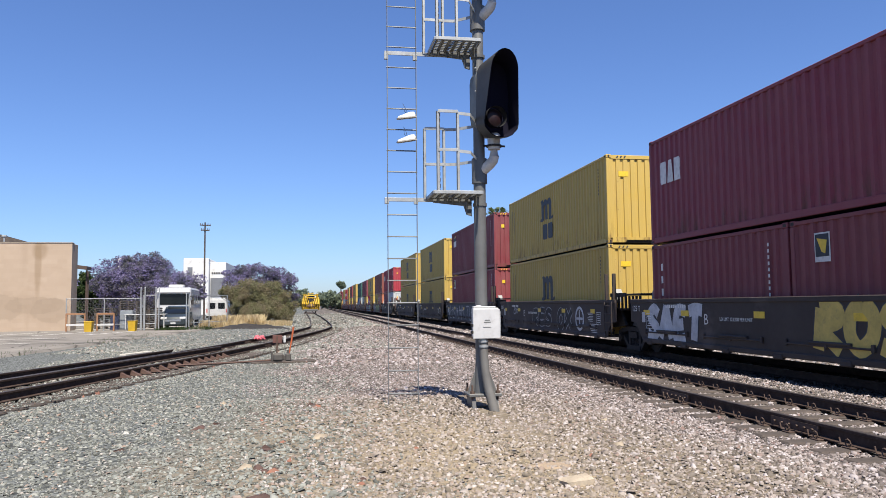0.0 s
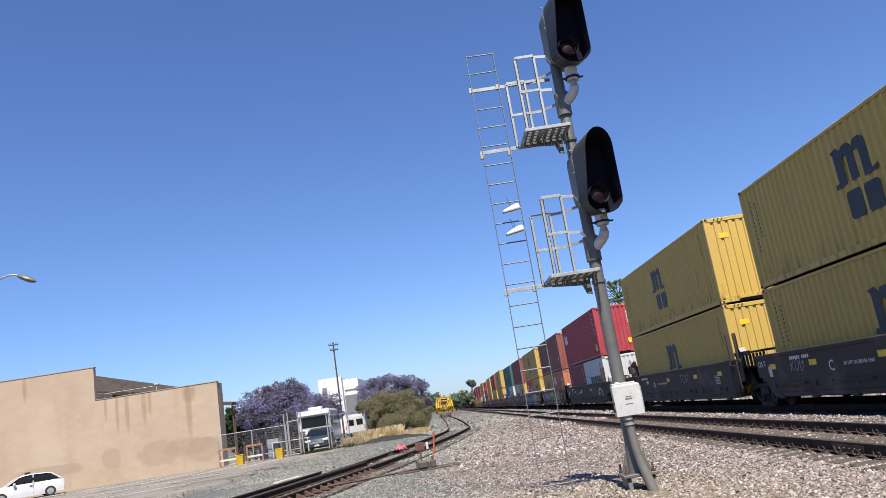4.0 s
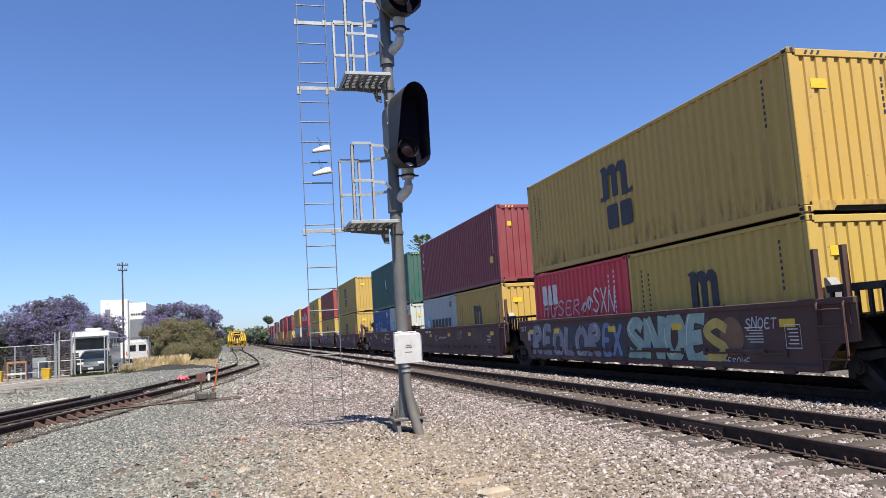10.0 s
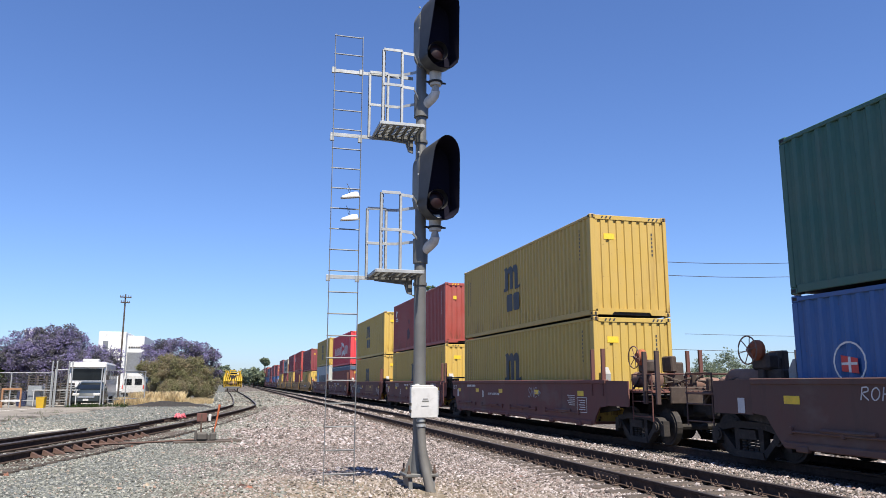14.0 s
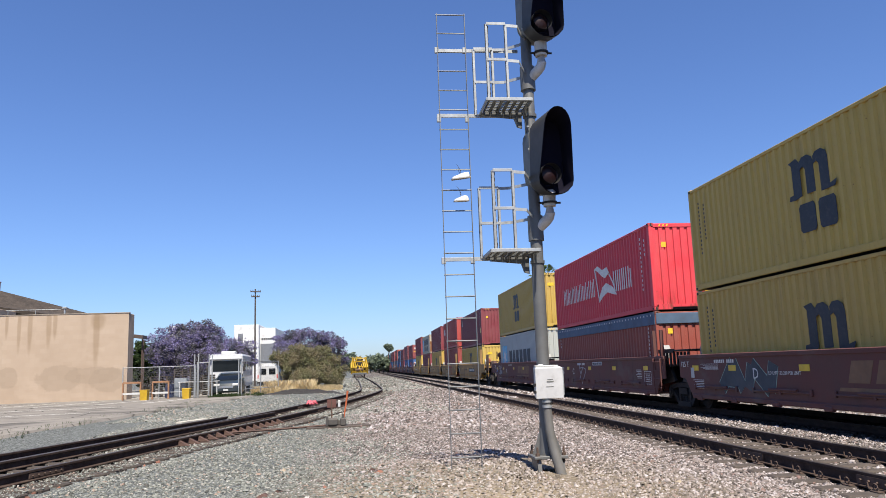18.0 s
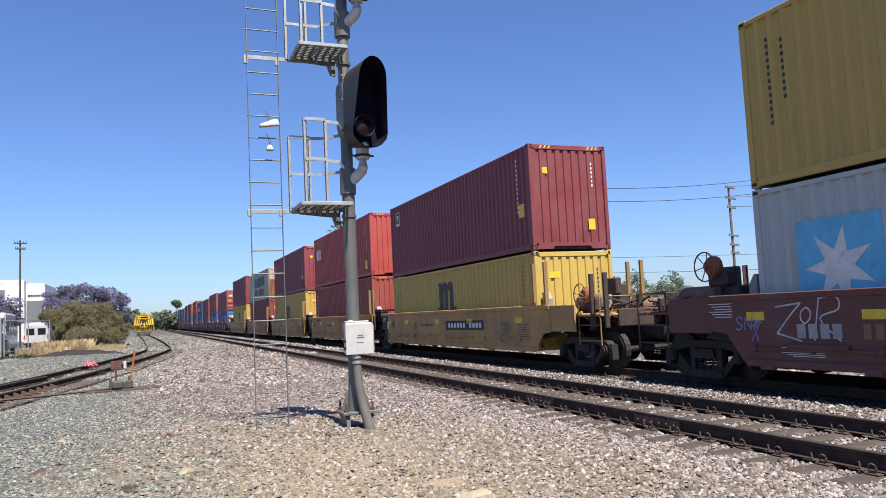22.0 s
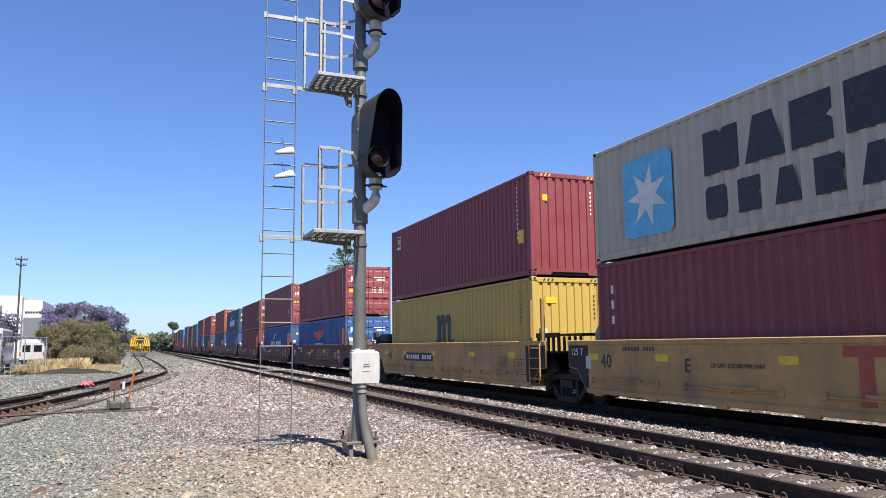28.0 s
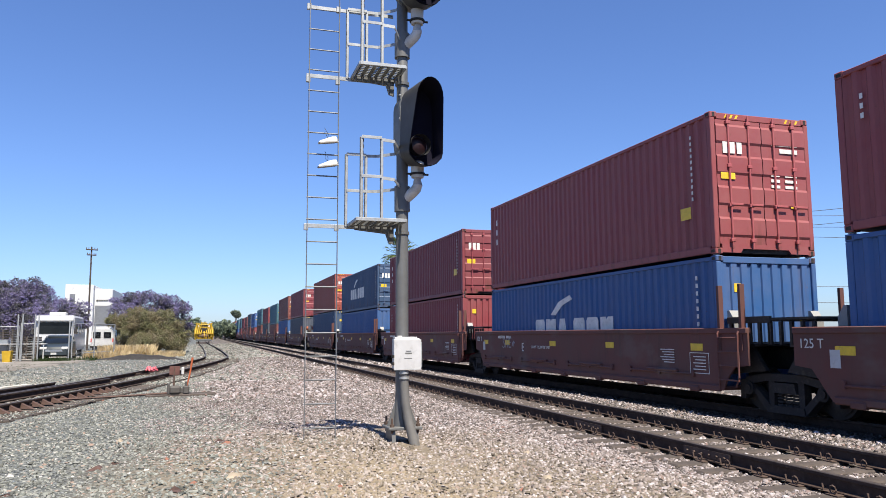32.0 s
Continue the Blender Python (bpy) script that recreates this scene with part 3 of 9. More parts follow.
def lay_tracks():
    line = [(0, -60), (0, -20)] + [(0, y) for y in range(-10, 90, 10)] + [(0, 120), (0, 200), (0, 400), (0, 900)]
    near = track("near_track", "empty railway track with rusty rails and wooden ties", [(XN + x, y) for x, y in line], (-2, 75, 40))
    for y in (8.9, 12.0):
        joint_bar(XN - 0.755, y, -1, near)
    joint_bar(XN + 0.755, 6.3, -1, near)
    track("train_track", "railway track in the shade of a train", [(XT + x, y) for x, y in line], (-2, 40, 0))
    mid = densify(SIDING)
    siding = track("siding_track", "curving rusty siding track with a switch", mid, (6, 75, 0), SHORT_TIE)
    # the switch: a diverging pair of rails, rail braces and a rod
    for pts in ([(-3.35, 28.6), (-4.9, 22.5), (-6.6, 15.5), (-8.4, 8.0), (-10.6, -1)], [(-4.75, 27.0), (-5.7, 23.2), (-7.7, 15.5), (-9.8, 7.8), (-12.2, -1)]):
        body, head = rail_mesh(densify(pts))
        part("rail_head", head, part("rail", body, siding), "worn bright rail head")
    brace = Build().add([(0, -0.06, 0), (0, 0.06, 0), (0.26, -0.06, 0), (0.26, 0.06, 0), (0, -0.05, 0.13), (0, 0.05, 0.13)], [(0, 2, 3, 1), (0, 4, 2), (1, 3, 5), (2, 4, 5, 3), (0, 1, 5, 4)]).mesh("rail_brace", M_BRACE)
    for i in range(14):
        y = 18.6 + i * 0.50
        part("rail_brace", brace, siding, at=pose(siding_x(y) + 0.80, y, ZR - 0.17, 0, 0, -11))


    for y, s in ((14.0, 1), (20.4, 1), (30.5, 1), (33.5, -1)):
        joint_bar(siding_x(y) + s * 0.755, y, 1, siding).matrix_basis @= pose(0, 0, 0, 0, 0, -math.degrees(math.atan2(siding_x(y + 0.5) - siding_x(y - 0.5), 1.0)))


lay = ground(), lay_tracks()


# ---- the train ----
MAROON, WINE, RED, SCARLET, CRIMSON, BRICK, BROWN = (0.1976, 0.0327, 0.0433), (0.2052, 0.0289, 0.0471), (0.60, 0.040, 0.058), (0.38, 0.0517, 0.0418), (0.3496, 0.0274, 0.0456), (0.2736, 0.0456, 0.0365), (0.2812, 0.0593, 0.0418)
MSC, WHITE, GREEN, BLUE, NAVY, ORANGE, TEAL, CREAM = (0.48, 0.325, 0.072), (0.45, 0.485, 0.46), (0.0243, 0.1003, 0.076), (0.0228, 0.0912, 0.2508), (0.0228, 0.0608, 0.1292), (0.4104, 0.1406, 0.076), (0.038, 0.1292, 0.1672), (0.4256, 0.3952, 0.304)
WELL_BLACK, WELL_BROWN, WELL_RED, WELL_TAN = (0.045, 0.034, 0.030), (0.10, 0.051, 0.042), (0.142, 0.053, 0.045), (0.48, 0.285, 0.105)
SLATE, UMBER, PALE = (0.045, 0.062, 0.085), (0.17, 0.05, 0.042), (0.26, 0.32, 0.31)
RUST, RUSSET = (0.23, 0.050, 0.056), (0.22, 0.060, 0.048)
W2, FLOOR = 1.219, 0.165


def corrugated(x, y0, y1, z0, z1, pitch, depth, axis, out, fold=((0.0, 0), (0.31, 0), (0.5, 1), (0.81, 1))):
    """A folded steel sheet; axis 'y' runs along the length at x, axis 'x' across the end at y = x."""
    n = max(2, round((y1 - y0) / pitch))
    p = (y1 - y0) / n
    cols = []
    for i in range(n):
        a = y0 + i * p
        for k, d in fold:
            cols.append((a + k * p, d))
    cols.append((y1, 0))
    b = Build()
    pts = []
    for a, d in cols:
        o = x - out * depth * d
        pts.append([(o, a, z0), (o, a, z1)] if axis == "y" else [(a, o, z0), (a, o, z1)])
    return b.sheet(pts, 2)


def rust_panel():
    """Bare rust with streaks and islands of old white paint."""
    n = Nodes("rusted_steel_sheet")
    c = n.ramp(n.noise(3.0, 6, 0.7, (1, 1, 0.25)), [(0.3, (0.10, 0.035, 0.015)), (0.55, (0.21, 0.085, 0.035)), (0.8, (0.30, 0.15, 0.075))])
    c = n.mix(n.ramp(n.noise(2.2, 5, 0.7, (1, 1, 0.3)), [(0.60, (0, 0, 0)), (0.66, (0.9,) * 3)]), c, (0.42, 0.36, 0.27))
    n.bump(n.noise(14, 4), 0.4, 0.004)
    return n.done(c, 0.9, 0.0, 0.2)


M_RUSTPANEL = rust_panel()
M_TARP = plain("blue_tarpaulin", (0.06, 0.10, 0.16), 0.7, 0, 0.25, 3)
MESHES = {}


def container_meshes(L, H):
    """The shared meshes of one size of container, standing on z = 0 with its nearer end at y = 0."""
    key = (L, H)
    if key in MESHES:
        return MESHES[key]
    m = {}
    m["left_wall"] = corrugated(-W2 + 0.012, 0.14, L - 0.14, 0.16, H - 0.09, 0.278, 0.044, "y", -1).mesh("side_wall", M_CONT)
    m["right_wall"] = corrugated(W2 - 0.012, 0.14, L - 0.14, 0.16, H - 0.09, 0.278, 0.044, "y", 1).mesh("side_wall", M_CONT)
    m["front_wall"] = corrugated(0.02, -W2 + 0.1, W2 - 0.1, 0.18, H - 0.14, 0.26, 0.036, "x", -1, ((0.0, 0), (0.55, 0), (0.62, 1), (0.93, 1))).mesh("end_wall", M_CONT)
    m["back_wall"] = corrugated(L - 0.02, -W2 + 0.1, W2 - 0.1, 0.18, H - 0.14, 0.26, 0.036, "x", 1, ((0.0, 0), (0.55, 0), (0.62, 1), (0.93, 1))).mesh("end_wall", M_CONT)
    b = Build()
    cols = []
    n = round((L - 0.2) / 0.42)
    for i in range(n * 2 + 1):
        y = 0.1 + (L - 0.2) * i / (n * 2)
        cols.append([(-W2 + 0.06, y, H - 0.03 - 0.02 * (i % 2)), (W2 - 0.06, y, H - 0.03 - 0.02 * (i % 2))])
    m["roof"] = b.sheet(cols, 2).mesh("roof", M_CONT)
    m["floor"] = Build().box(-W2 + 0.05, W2 - 0.05, 0.05, L - 0.05, 0.03, 0.15).mesh("underfloor", M_DARK)
    m["post"] = Build().bbox(-0.055, 0.055, -0.065, 0.065, 0.12, H - 0.12, 0.012).mesh("corner_post", M_CONT)
    m["low_rail"] = Build().bbox(-0.03, 0.03, 0.17, L - 0.17, 0.02, 0.165, 0.01).mesh("bottom_rail", M_CONT)
    m["top_rail"] = Build().bbox(-0.03, 0.03, 0.17, L - 0.17, H - 0.10, H - 0.02, 0.01).mesh("top_rail", M_CONT)
    m["header"] = Build().bbox(-W2 + 0.16, W2 - 0.16, -0.04, 0.04, H - 0.15, H - 0.02, 0.01).mesh("end_header", M_CONT)
    m["sill"] = Build().slab([(-W2 + 0.16, 0.03), (-0.62, 0.03), (-0.56, 0.11), (0.56, 0.11), (0.62, 0.03), (W2 - 0.16, 0.03), (W2 - 0.16, 0.20), (-W2 + 0.16, 0.20)], "y", -0.04, 0.04).mesh("end_sill", M_CONT)
    m["lock"] = Build().tube((0, 0, -0.03), (0, 0, 0.0), 0.05, 8).bbox(-0.07, 0.03, -0.035, 0.035, -0.022, -0.006, 0.004).mesh("twist_lock", M_GALV)
    m["side_hole"] = Build().bbox(-0.004, 0.004, -0.05, 0.05, -0.03, 0.03, 0.003).mesh("casting_hole", M_DARK)
    c = Build().bbox(-0.085, 0.085, -0.09, 0.09, 0, 0.118, 0.014)
    m["casting"] = c.mesh("corner_casting", M_CONT)
    m["hole"] = Build().bbox(-0.03, 0.03, -0.004, 0.004, -0.045, 0.045, 0.003).mesh("casting_hole", M_DARK)
    # doors
    face, n = [], 4            # one pressed sheet with broad recessed bands
    z0, z1 = 0.2, H - 0.16
    step = (z1 - z0) / n
    for i in range(n):
        a = z0 + i * step
        face += [(-0.022, a), (-0.022, a + step * 0.22), (-0.048, a + step * 0.30), (-0.048, a + step * 0.78), (-0.022, a + step * 0.86)]
    face += [(-0.022, z1), (0.02, z1), (0.02, z0)]
    d = Build().slab(face, "x", -0.545, 0.545)
    m["door"] = d.mesh("door", M_CONT)
    bar = Build().tube((0, -0.085, 0.10), (0, -0.085, H - 0.06), 0.02, 8)
    for z in (0.24, 0.95, 1.75, H - 0.25):
        bar.bbox(-0.05, 0.05, -0.11, -0.045, z, z + 0.07, 0.006)
    bar.bbox(-0.02, 0.26, -0.125, -0.105, 0.98, 1.02, 0.004)
    m["bar"] = bar.mesh("locking_bar", M_CONT)
    MESHES[key] = m
    return m


def flat_quad(b, y0, y1, z0, z1, x, skew=0.0):
    """A thin plate on a side that faces -x, running along y."""
    h = z1 - z0
    return b.slab([(y0, z0), (y1, z0), (y1 - skew * h, z1), (y0 - skew * h, z1)], "x", x - 0.006, x)


M_OLDPATCH = plain("dull_purple_patch", (0.07, 0.035, 0.05), 0.75, 0, 0.35, 4)
LETTERS = []        # single painted letters and emblems, waiting to become parts


# plain solid blocks in a unit box: u to the right, v up
SHAPES = {
    "waisted": [(0, 0), (0, 1), (0.40, 1), (0.5, 0.90), (0.60, 1), (1, 1), (1, 0), (0.58, 0), (0.5, 0.10), (0.42, 0)],
    "taper": [(0, 0), (0.26, 1), (0.74, 1), (1, 0)],
    "notched": [(0, 0), (0, 1), (0.9, 1), (0.9, 0.60), (0.78, 0.5), (0.9, 0.40), (0.9, 0)],
    "legged": [(0, 0), (0, 1), (0.86, 1), (0.96, 0.88), (0.96, 0.58), (0.88, 0.48), (0.98, 0)],
    "swept": [(0, 0.12), (0.1, 0), (0.9, 0), (1, 0.12), (1, 0.88), (0.9, 1), (0.1, 1), (0, 0.88)],
    "spread": [(0, 0), (0, 1), (0.96, 1), (0.84, 0.5), (0.98, 0)],
}
ORDER = ("waisted", "taper", "notched", "legged", "swept", "spread")


def word_blocks(b, y_left, z0, h, letters, x, w=0.62, gap=0.22, order=ORDER):
    """A painted name as a row of plain block shapes."""
    y = y_left
    for i in range(letters):
        ww = w * h
        letter = Build()
        letter.slab([(y - u * ww, z0 + v * h) for u, v in SHAPES[order[i % len(order)]]], "x", x - 0.006, x)
        LETTERS.append((b, letter, "letter_block"))
        y -= ww + gap * h
    return b


def arch_mark(b, y, z, h, x, legs=3, w=0.32):
    """A bold mark of three upright legs joined by two rounded tops, on a sweeping foot; y is its left end."""
    mark = Build()
    LETTERS.append((b, mark, "emblem"))
    g = w * 0.62
    top = [(-w * 0.35, h * 0.98), (w * 0.6, h * 1.04)]
    for k in range(2):
        a = w + k * (w + g)
        top += [(a, h * 0.90), (a + g * 0.5, h), (a + g + w * 0.35, h * 1.02), (a + g + w * 0.85, h * 0.92), (a + g + w, h * 0.78)]
    r = 3 * w + 2 * g
    low = [(r, h * 0.06), (r + w * 0.75, h * 0.12), (r + w * 0.5, -h * 0.04), (r - w, -h * 0.06)]
    for k in (1, 0):
        a = w + k * (w + g)
        low += [(a + g, 0.0), (a + g, h * 0.66), (a + g * 0.6, h * 0.76), (a, h * 0.70), (a, 0.0)]
    low += [(w * 0.2, -h * 0.06), (-w * 0.6, -h * 0.04), (-w * 0.5, h * 0.08), (0, h * 0.10), (0, h * 0.88)]
    mark.slab([(y - u, z + v) for u, v in top + low], "x", x - 0.006, x)
    return b


def flowing(pts, n=4):
    """A soft curve through points."""
    out = []
    for i in range(len(pts) - 1):
        p0, p1, p2, p3 = [Vector(pts[max(0, min(len(pts) - 1, i + d))]) for d in (-1, 0, 1, 2)]
        for k in range(n):
            t = k / n
            out.append(0.5 * (2 * p1 + (p2 - p0) * t + (2 * p0 - 5 * p1 + 4 * p2 - p3) * t * t + (3 * p1 - p0 - 3 * p2 + p3) * t ** 3))
    return out + [Vector(pts[-1])]


def ribbon(b, pts, half, front, back):
    """A painted stroke of even width along (y, z) points on a side that faces -x."""
    v, f = [], []
    for i, p in enumerate(pts):
        d = (pts[min(i + 1, len(pts) - 1)] - pts[max(i - 1, 0)])
        s = Vector((-d.y, d.x)).normalized() * half
        for q in (p + s, p - s):
            v += [(front - 0.00005 * i, q.x, q.y), (back, q.x, q.y)]
    for i in range(len(pts) - 1):
        a = 4 * i
        f += [(a, a + 4, a + 6, a + 2), (a, a + 1, a + 5, a + 4), (a + 2, a + 6, a + 7, a + 3)]
    a = 4 * (len(pts) - 1)
    b.add(v, f + [(0, 2, 3, 1), (a, a + 1, a + 3, a + 2)])
    return b


# strokes of sprayed letters in a unit box: u to the right, v up
STROKES = {
    "n": [[(0.02, 0), (0.08, 1)], [(0.08, 1), (0.45, 0.55), (0.88, 0.02)], [(0.88, 0.0), (0.95, 1.05)]],
    "s": [[(0.9, 0.82), (0.5, 1), (0.1, 0.78), (0.45, 0.52), (0.88, 0.3), (0.5, 0.02), (0.0, 0.14)]],
    "e": [[(0.9, 0.95), (0.3, 1), (0.1, 0.6), (0.12, 0.2), (0.4, 0), (0.95, 0.08)], [(0.16, 0.5), (0.75, 0.54)]],
    "r": [[(0.08, 0), (0.14, 0.98)], [(0.1, 0.95), (0.7, 0.98), (0.8, 0.7), (0.22, 0.5), (0.95, 0)]],
    "h": [[(0.1, 0), (0.16, 1.02)], [(0.14, 0.5), (0.85, 0.55)], [(0.88, 1.05), (0.82, 0)]],
    "a": [[(0, 0), (0.46, 1.0)], [(0.46, 1.0), (0.96, 0)], [(0.22, 0.38), (0.78, 0.36)]],
    "o": [[(0.5, 1), (0.12, 0.75), (0.1, 0.3), (0.45, 0), (0.85, 0.25), (0.88, 0.7), (0.52, 1)]],
    "t": [[(0, 0.92), (0.5, 1), (1.0, 0.95)], [(0.5, 0.96), (0.46, 0)]],
    "l": [[(0.2, 1), (0.12, 0.15), (0.3, 0.02), (0.9, 0.06)]],
    "x": [[(0.05, 1), (0.9, 0)], [(0.92, 1), (0.02, 0)]],
    "z": [[(0.0, 0.9), (0.9, 1.0)], [(0.9, 1.0), (0.5, 0.55), (0.15, 0.08)], [(0.15, 0.08), (0.5, 0.0), (1.1, -0.15)]],
    "curve": [[(0, 1.0), (0.12, 0.65), (0.62, 0.35), (0.95, 0.0)]],
    "loop": [[(0, 0.3), (0.4, 0.75), (0.7, 0.6), (0.5, 0.2), (0.25, 0.4), (0.6, 0.7), (1.1, 0.5)]],
    "hook": [[(0.1, 1.05), (0.15, 0.2), (0.45, 0.0), (0.8, 0.3), (0.85, 0.9)], [(0.5, 0.6), (1.1, 0.75)]],
}


def letters_along(y, z, w, h, word, rng, lean=0.12):
    """The curves of each letter of a sprayed word that starts at y and runs to -y."""
    out = []
    for i, ch in enumerate(word):
        u0, ww, up = y - w * i / len(word), w / len(word) * 0.86, h * rng.uniform(0.92, 1.05)
        low = z + h * rng.uniform(-0.03, 0.05)
        out.append([flowing([(u0 - ww * (u + lean * (v - 0.5)), low + up * v) for u, v in line]) for line in STROKES[ch]])
    return out


def small_bars(b, y, z, rows, x, length=0.8, h=0.05, rng=random):
    for i in range(rows):
        flat_quad(b, y - length * rng.uniform(0.6, 1), y, z - i * h * 1.7, z - i * h * 1.7 + h, x)
    return b


def column_bars(b, y, z_top, n, x, h=0.12, w=0.09):
    """A column of small marks running down the side."""
    for i in range(n):
        flat_quad(b, y - w * 0.72, y, z_top - (i + 1) * h * 1.3, z_top - (i + 1) * h * 1.3 + h * 0.72, x)
    return b


def side_marks(ob, mark, L, H, end_tone, rng):
    """Lettering and labels on the near side (-x) and on the nearer end."""
    x = -W2 + 0.0105
    dark, lite, yel, blu, red = Build(), Build(), Build(), Build(), Build()
    if mark in ("m", "msc"):
        if mark == "msc":
            arch_mark(dark, L * 0.515 + 0.75, 1.5, 0.82, x, 3, 0.30)
            word_blocks(dark, L * 0.515 + 0.62, 0.70, 0.62, 2, x, 0.92, 0.2, ("swept", "swept"))
        else:
            arch_mark(dark, L * 0.515 + 0.75, 1.18, 0.92, x, 3, 0.30) if L > 8 else arch_mark(dark, L * 0.5 + 0.5, 1.1, 0.8, x, 3, 0.22)
        column_bars(dark, 0.75, H - 0.3, 8, x, 0.09, 0.06)
        column_bars(dark, L - 0.55, H - 0.4, 13, x, 0.09, 0.07)
        column_bars(dark, L - 0.85, H - 0.5, 9, x, 0.09, 0.07)
    elif mark == "star":
        if L > 8:
            word_blocks(dark, 9.14, 1.08, 0.82, 6, x, 1.0, 0.28)
            flat_quad(blu, 9.85, 11.35, 0.75, 2.25, x)
            star(lite, 10.6, 1.5, 0.62, x - 0.008)
        else:
            word_blocks(dark, 4.35, 0.98, 0.58, 6, x, 0.82, 0.2)
            flat_quad(blu, 4.72, 5.46, 0.95, 1.70, x)
            star(lite, 5.09, 1.34, 0.33, x - 0.008)
        small_bars(dark, 1.1, H - 0.36, 3, x, 0.45, 0.05, rng)
    elif mark == "sealand":
        blu.slab([(9.42, 0.5), (9.54, 0.38), (10.92, 0.38), (11.05, 0.5), (11.05, 1.96), (10.92, 2.08), (9.54, 2.08), (9.42, 1.96)], "x", x - 0.006, x)
        star(lite, 10.23, 1.22, 0.68, x - 0.008)
        word_blocks(dark, 8.5, 1.25, 0.82, 6, x, 1.08, 0.17)
        word_blocks(dark, 8.5, 0.42, 0.60, 7, x, 0.92, 0.44, ("swept", "notched", "taper", "legged", "taper", "waisted", "swept"))
    elif mark == "wide":
        for k in range(7):      # a long name as slim upright bars
            for d, h in ((0.0, 0.73), (0.22, 0.62 - 0.1 * (k % 2)), (0.43, 0.73 - 0.12 * (k % 3 == 1))):
                flat_quad(lite, 10.7 - k * 0.68 - d - 0.085, 10.7 - k * 0.68 - d, 1.02, 1.02 + h, x)
        # a waving pennant in outline
        lite.slab([(5.98, 2.12), (5.55, 2.2), (5.0, 1.98), (4.45, 2.02), (4.2, 1.78), (4.7, 1.62), (5.05, 1.72), (5.5, 1.95)], "x", x - 0.006, x)
        lite.slab([(5.98, 2.115), (5.88, 2.13), (5.52, 0.95), (5.58, 0.74)], "x", x - 0.006, x)
        lite.slab([(5.57, 0.74), (5.5, 0.96), (5.1, 1.30), (4.6, 1.42), (3.9, 1.2), (3.5, 0.86), (3.9, 0.92), (4.5, 1.05), (5.0, 0.95)], "x", x - 0.007, x)
        lite.slab([(4.2, 1.78), (4.25, 1.70), (3.85, 1.3), (3.5, 0.87), (3.72, 1.28)], "x", x - 0.0065, x)
        for k in range(3):
            for d in (0.0, 0.24, 0.44):
                flat_quad(lite, 3.75 - k * 0.66 - d - 0.09, 3.75 - k * 0.66 - d, 0.98, 1.76 - 0.12 * (k == 2 and d > 0.3), x)
        column_bars(lite, 0.9, H - 0.3, 12, x)
        column_bars(lite, 0.55, H - 0.4, 4, x)
    elif mark == "gcm":
        word_blocks(lite, 8.55, 0.80, 0.68, 3, x, 0.92, 0.16, ("swept", "waisted", "taper"))
        word_blocks(lite, 6.1, 0.80, 0.68, 3, x, 0.92, 0.16, ("swept", "swept", "waisted"))
        lite.slab([(7.5, 1.60), (7.0, 1.95), (6.3, 2.12), (6.15, 2.0), (6.75, 1.85), (7.2, 1.58)], "x", x - 0.007, x)
        column_bars(lite, 0.7, H - 0.3, 11, x)
    elif mark == "gcm_red":
        red.slab([(L * 0.63, 1.98), (L * 0.54, 1.88), (L * 0.515, 2.08), (L * 0.49, 1.88), (L * 0.39, 2.1), (L * 0.425, 1.62), (L * 0.47, 1.55), (L * 0.505, 1.3), (L * 0.535, 1.55), (L * 0.60, 1.6)], "x", x - 0.007, x)
        word_blocks(lite, L * 0.60, 0.75, 0.5, 3, x, 1.3, 0.16, ("taper", "legged", "notched"))
    elif mark in ("tex", "column"):
        column_bars(lite, L - 0.52, H - 0.38, 3 if mark == "tex" else 6, x, 0.26 if mark == "tex" else 0.17, 0.13)
        column_bars(lite, 0.7, H - 0.3, 11, x, 0.1, 0.07)
        flat_quad(yel, 0.75, 1.1, 0.8, 1.05, x)
    elif mark == "cai":
        word_blocks(lite, L - 0.65, 1.58, 0.6, 3, x, 0.55, 0.10, ("swept", "taper", "legged"))
        column_bars(lite, 0.75, H - 0.25, 11, x, 0.1, 0.07)
        column_bars(lite, 1.05, H - 0.35, 4, x, 0.1, 0.07)
        flat_quad(yel, 0.65, 1.0, 0.35, 0.75, x)
    elif mark == "crescent":
        lite.slab([(L * 0.56, 1.9), (L * 0.575, 1.72), (L * 0.575, 1.45), (L * 0.555, 1.28), (L * 0.55, 1.3), (L * 0.562, 1.5), (L * 0.56, 1.72)], "x", x - 0.007, x)
        column_bars(lite, 1.6, H - 0.3, 12, x, 0.11, 0.05)
        column_bars(lite, 1.2, H - 0.6, 4, x, 0.11, 0.07)
    elif mark == "script":
        for line in ([(3.62, 1.70), (3.80, 1.79), (4.0, 1.68), (3.92, 1.5), (3.66, 1.32), (3.58, 1.16), (3.8, 1.12)],
                     [(3.2, 1.36), (3.36, 1.36), (3.38, 1.18), (3.15, 1.16), (2.9, 1.7), (2.84, 1.72), (2.9, 1.14), (2.74, 1.36), (2.64, 1.16), (2.5, 1.36), (2.42, 1.16), (2.24, 1.34), (2.2, 1.16)],
                     [(2.02, 1.34), (2.14, 1.26), (2.04, 1.16), (1.94, 1.32), (1.9, 1.16), (1.78, 1.36), (1.7, 1.18), (1.62, 1.34), (1.58, 1.16), (1.46, 1.36), (1.38, 1.17), (1.18, 1.36), (1.3, 1.2), (1.14, 1.22), (1.2, 1.02)]):
            ribbon(lite, flowing(line, 5), 0.018 if line[0][0] < 3.5 else 0.034, x - 0.007, x)
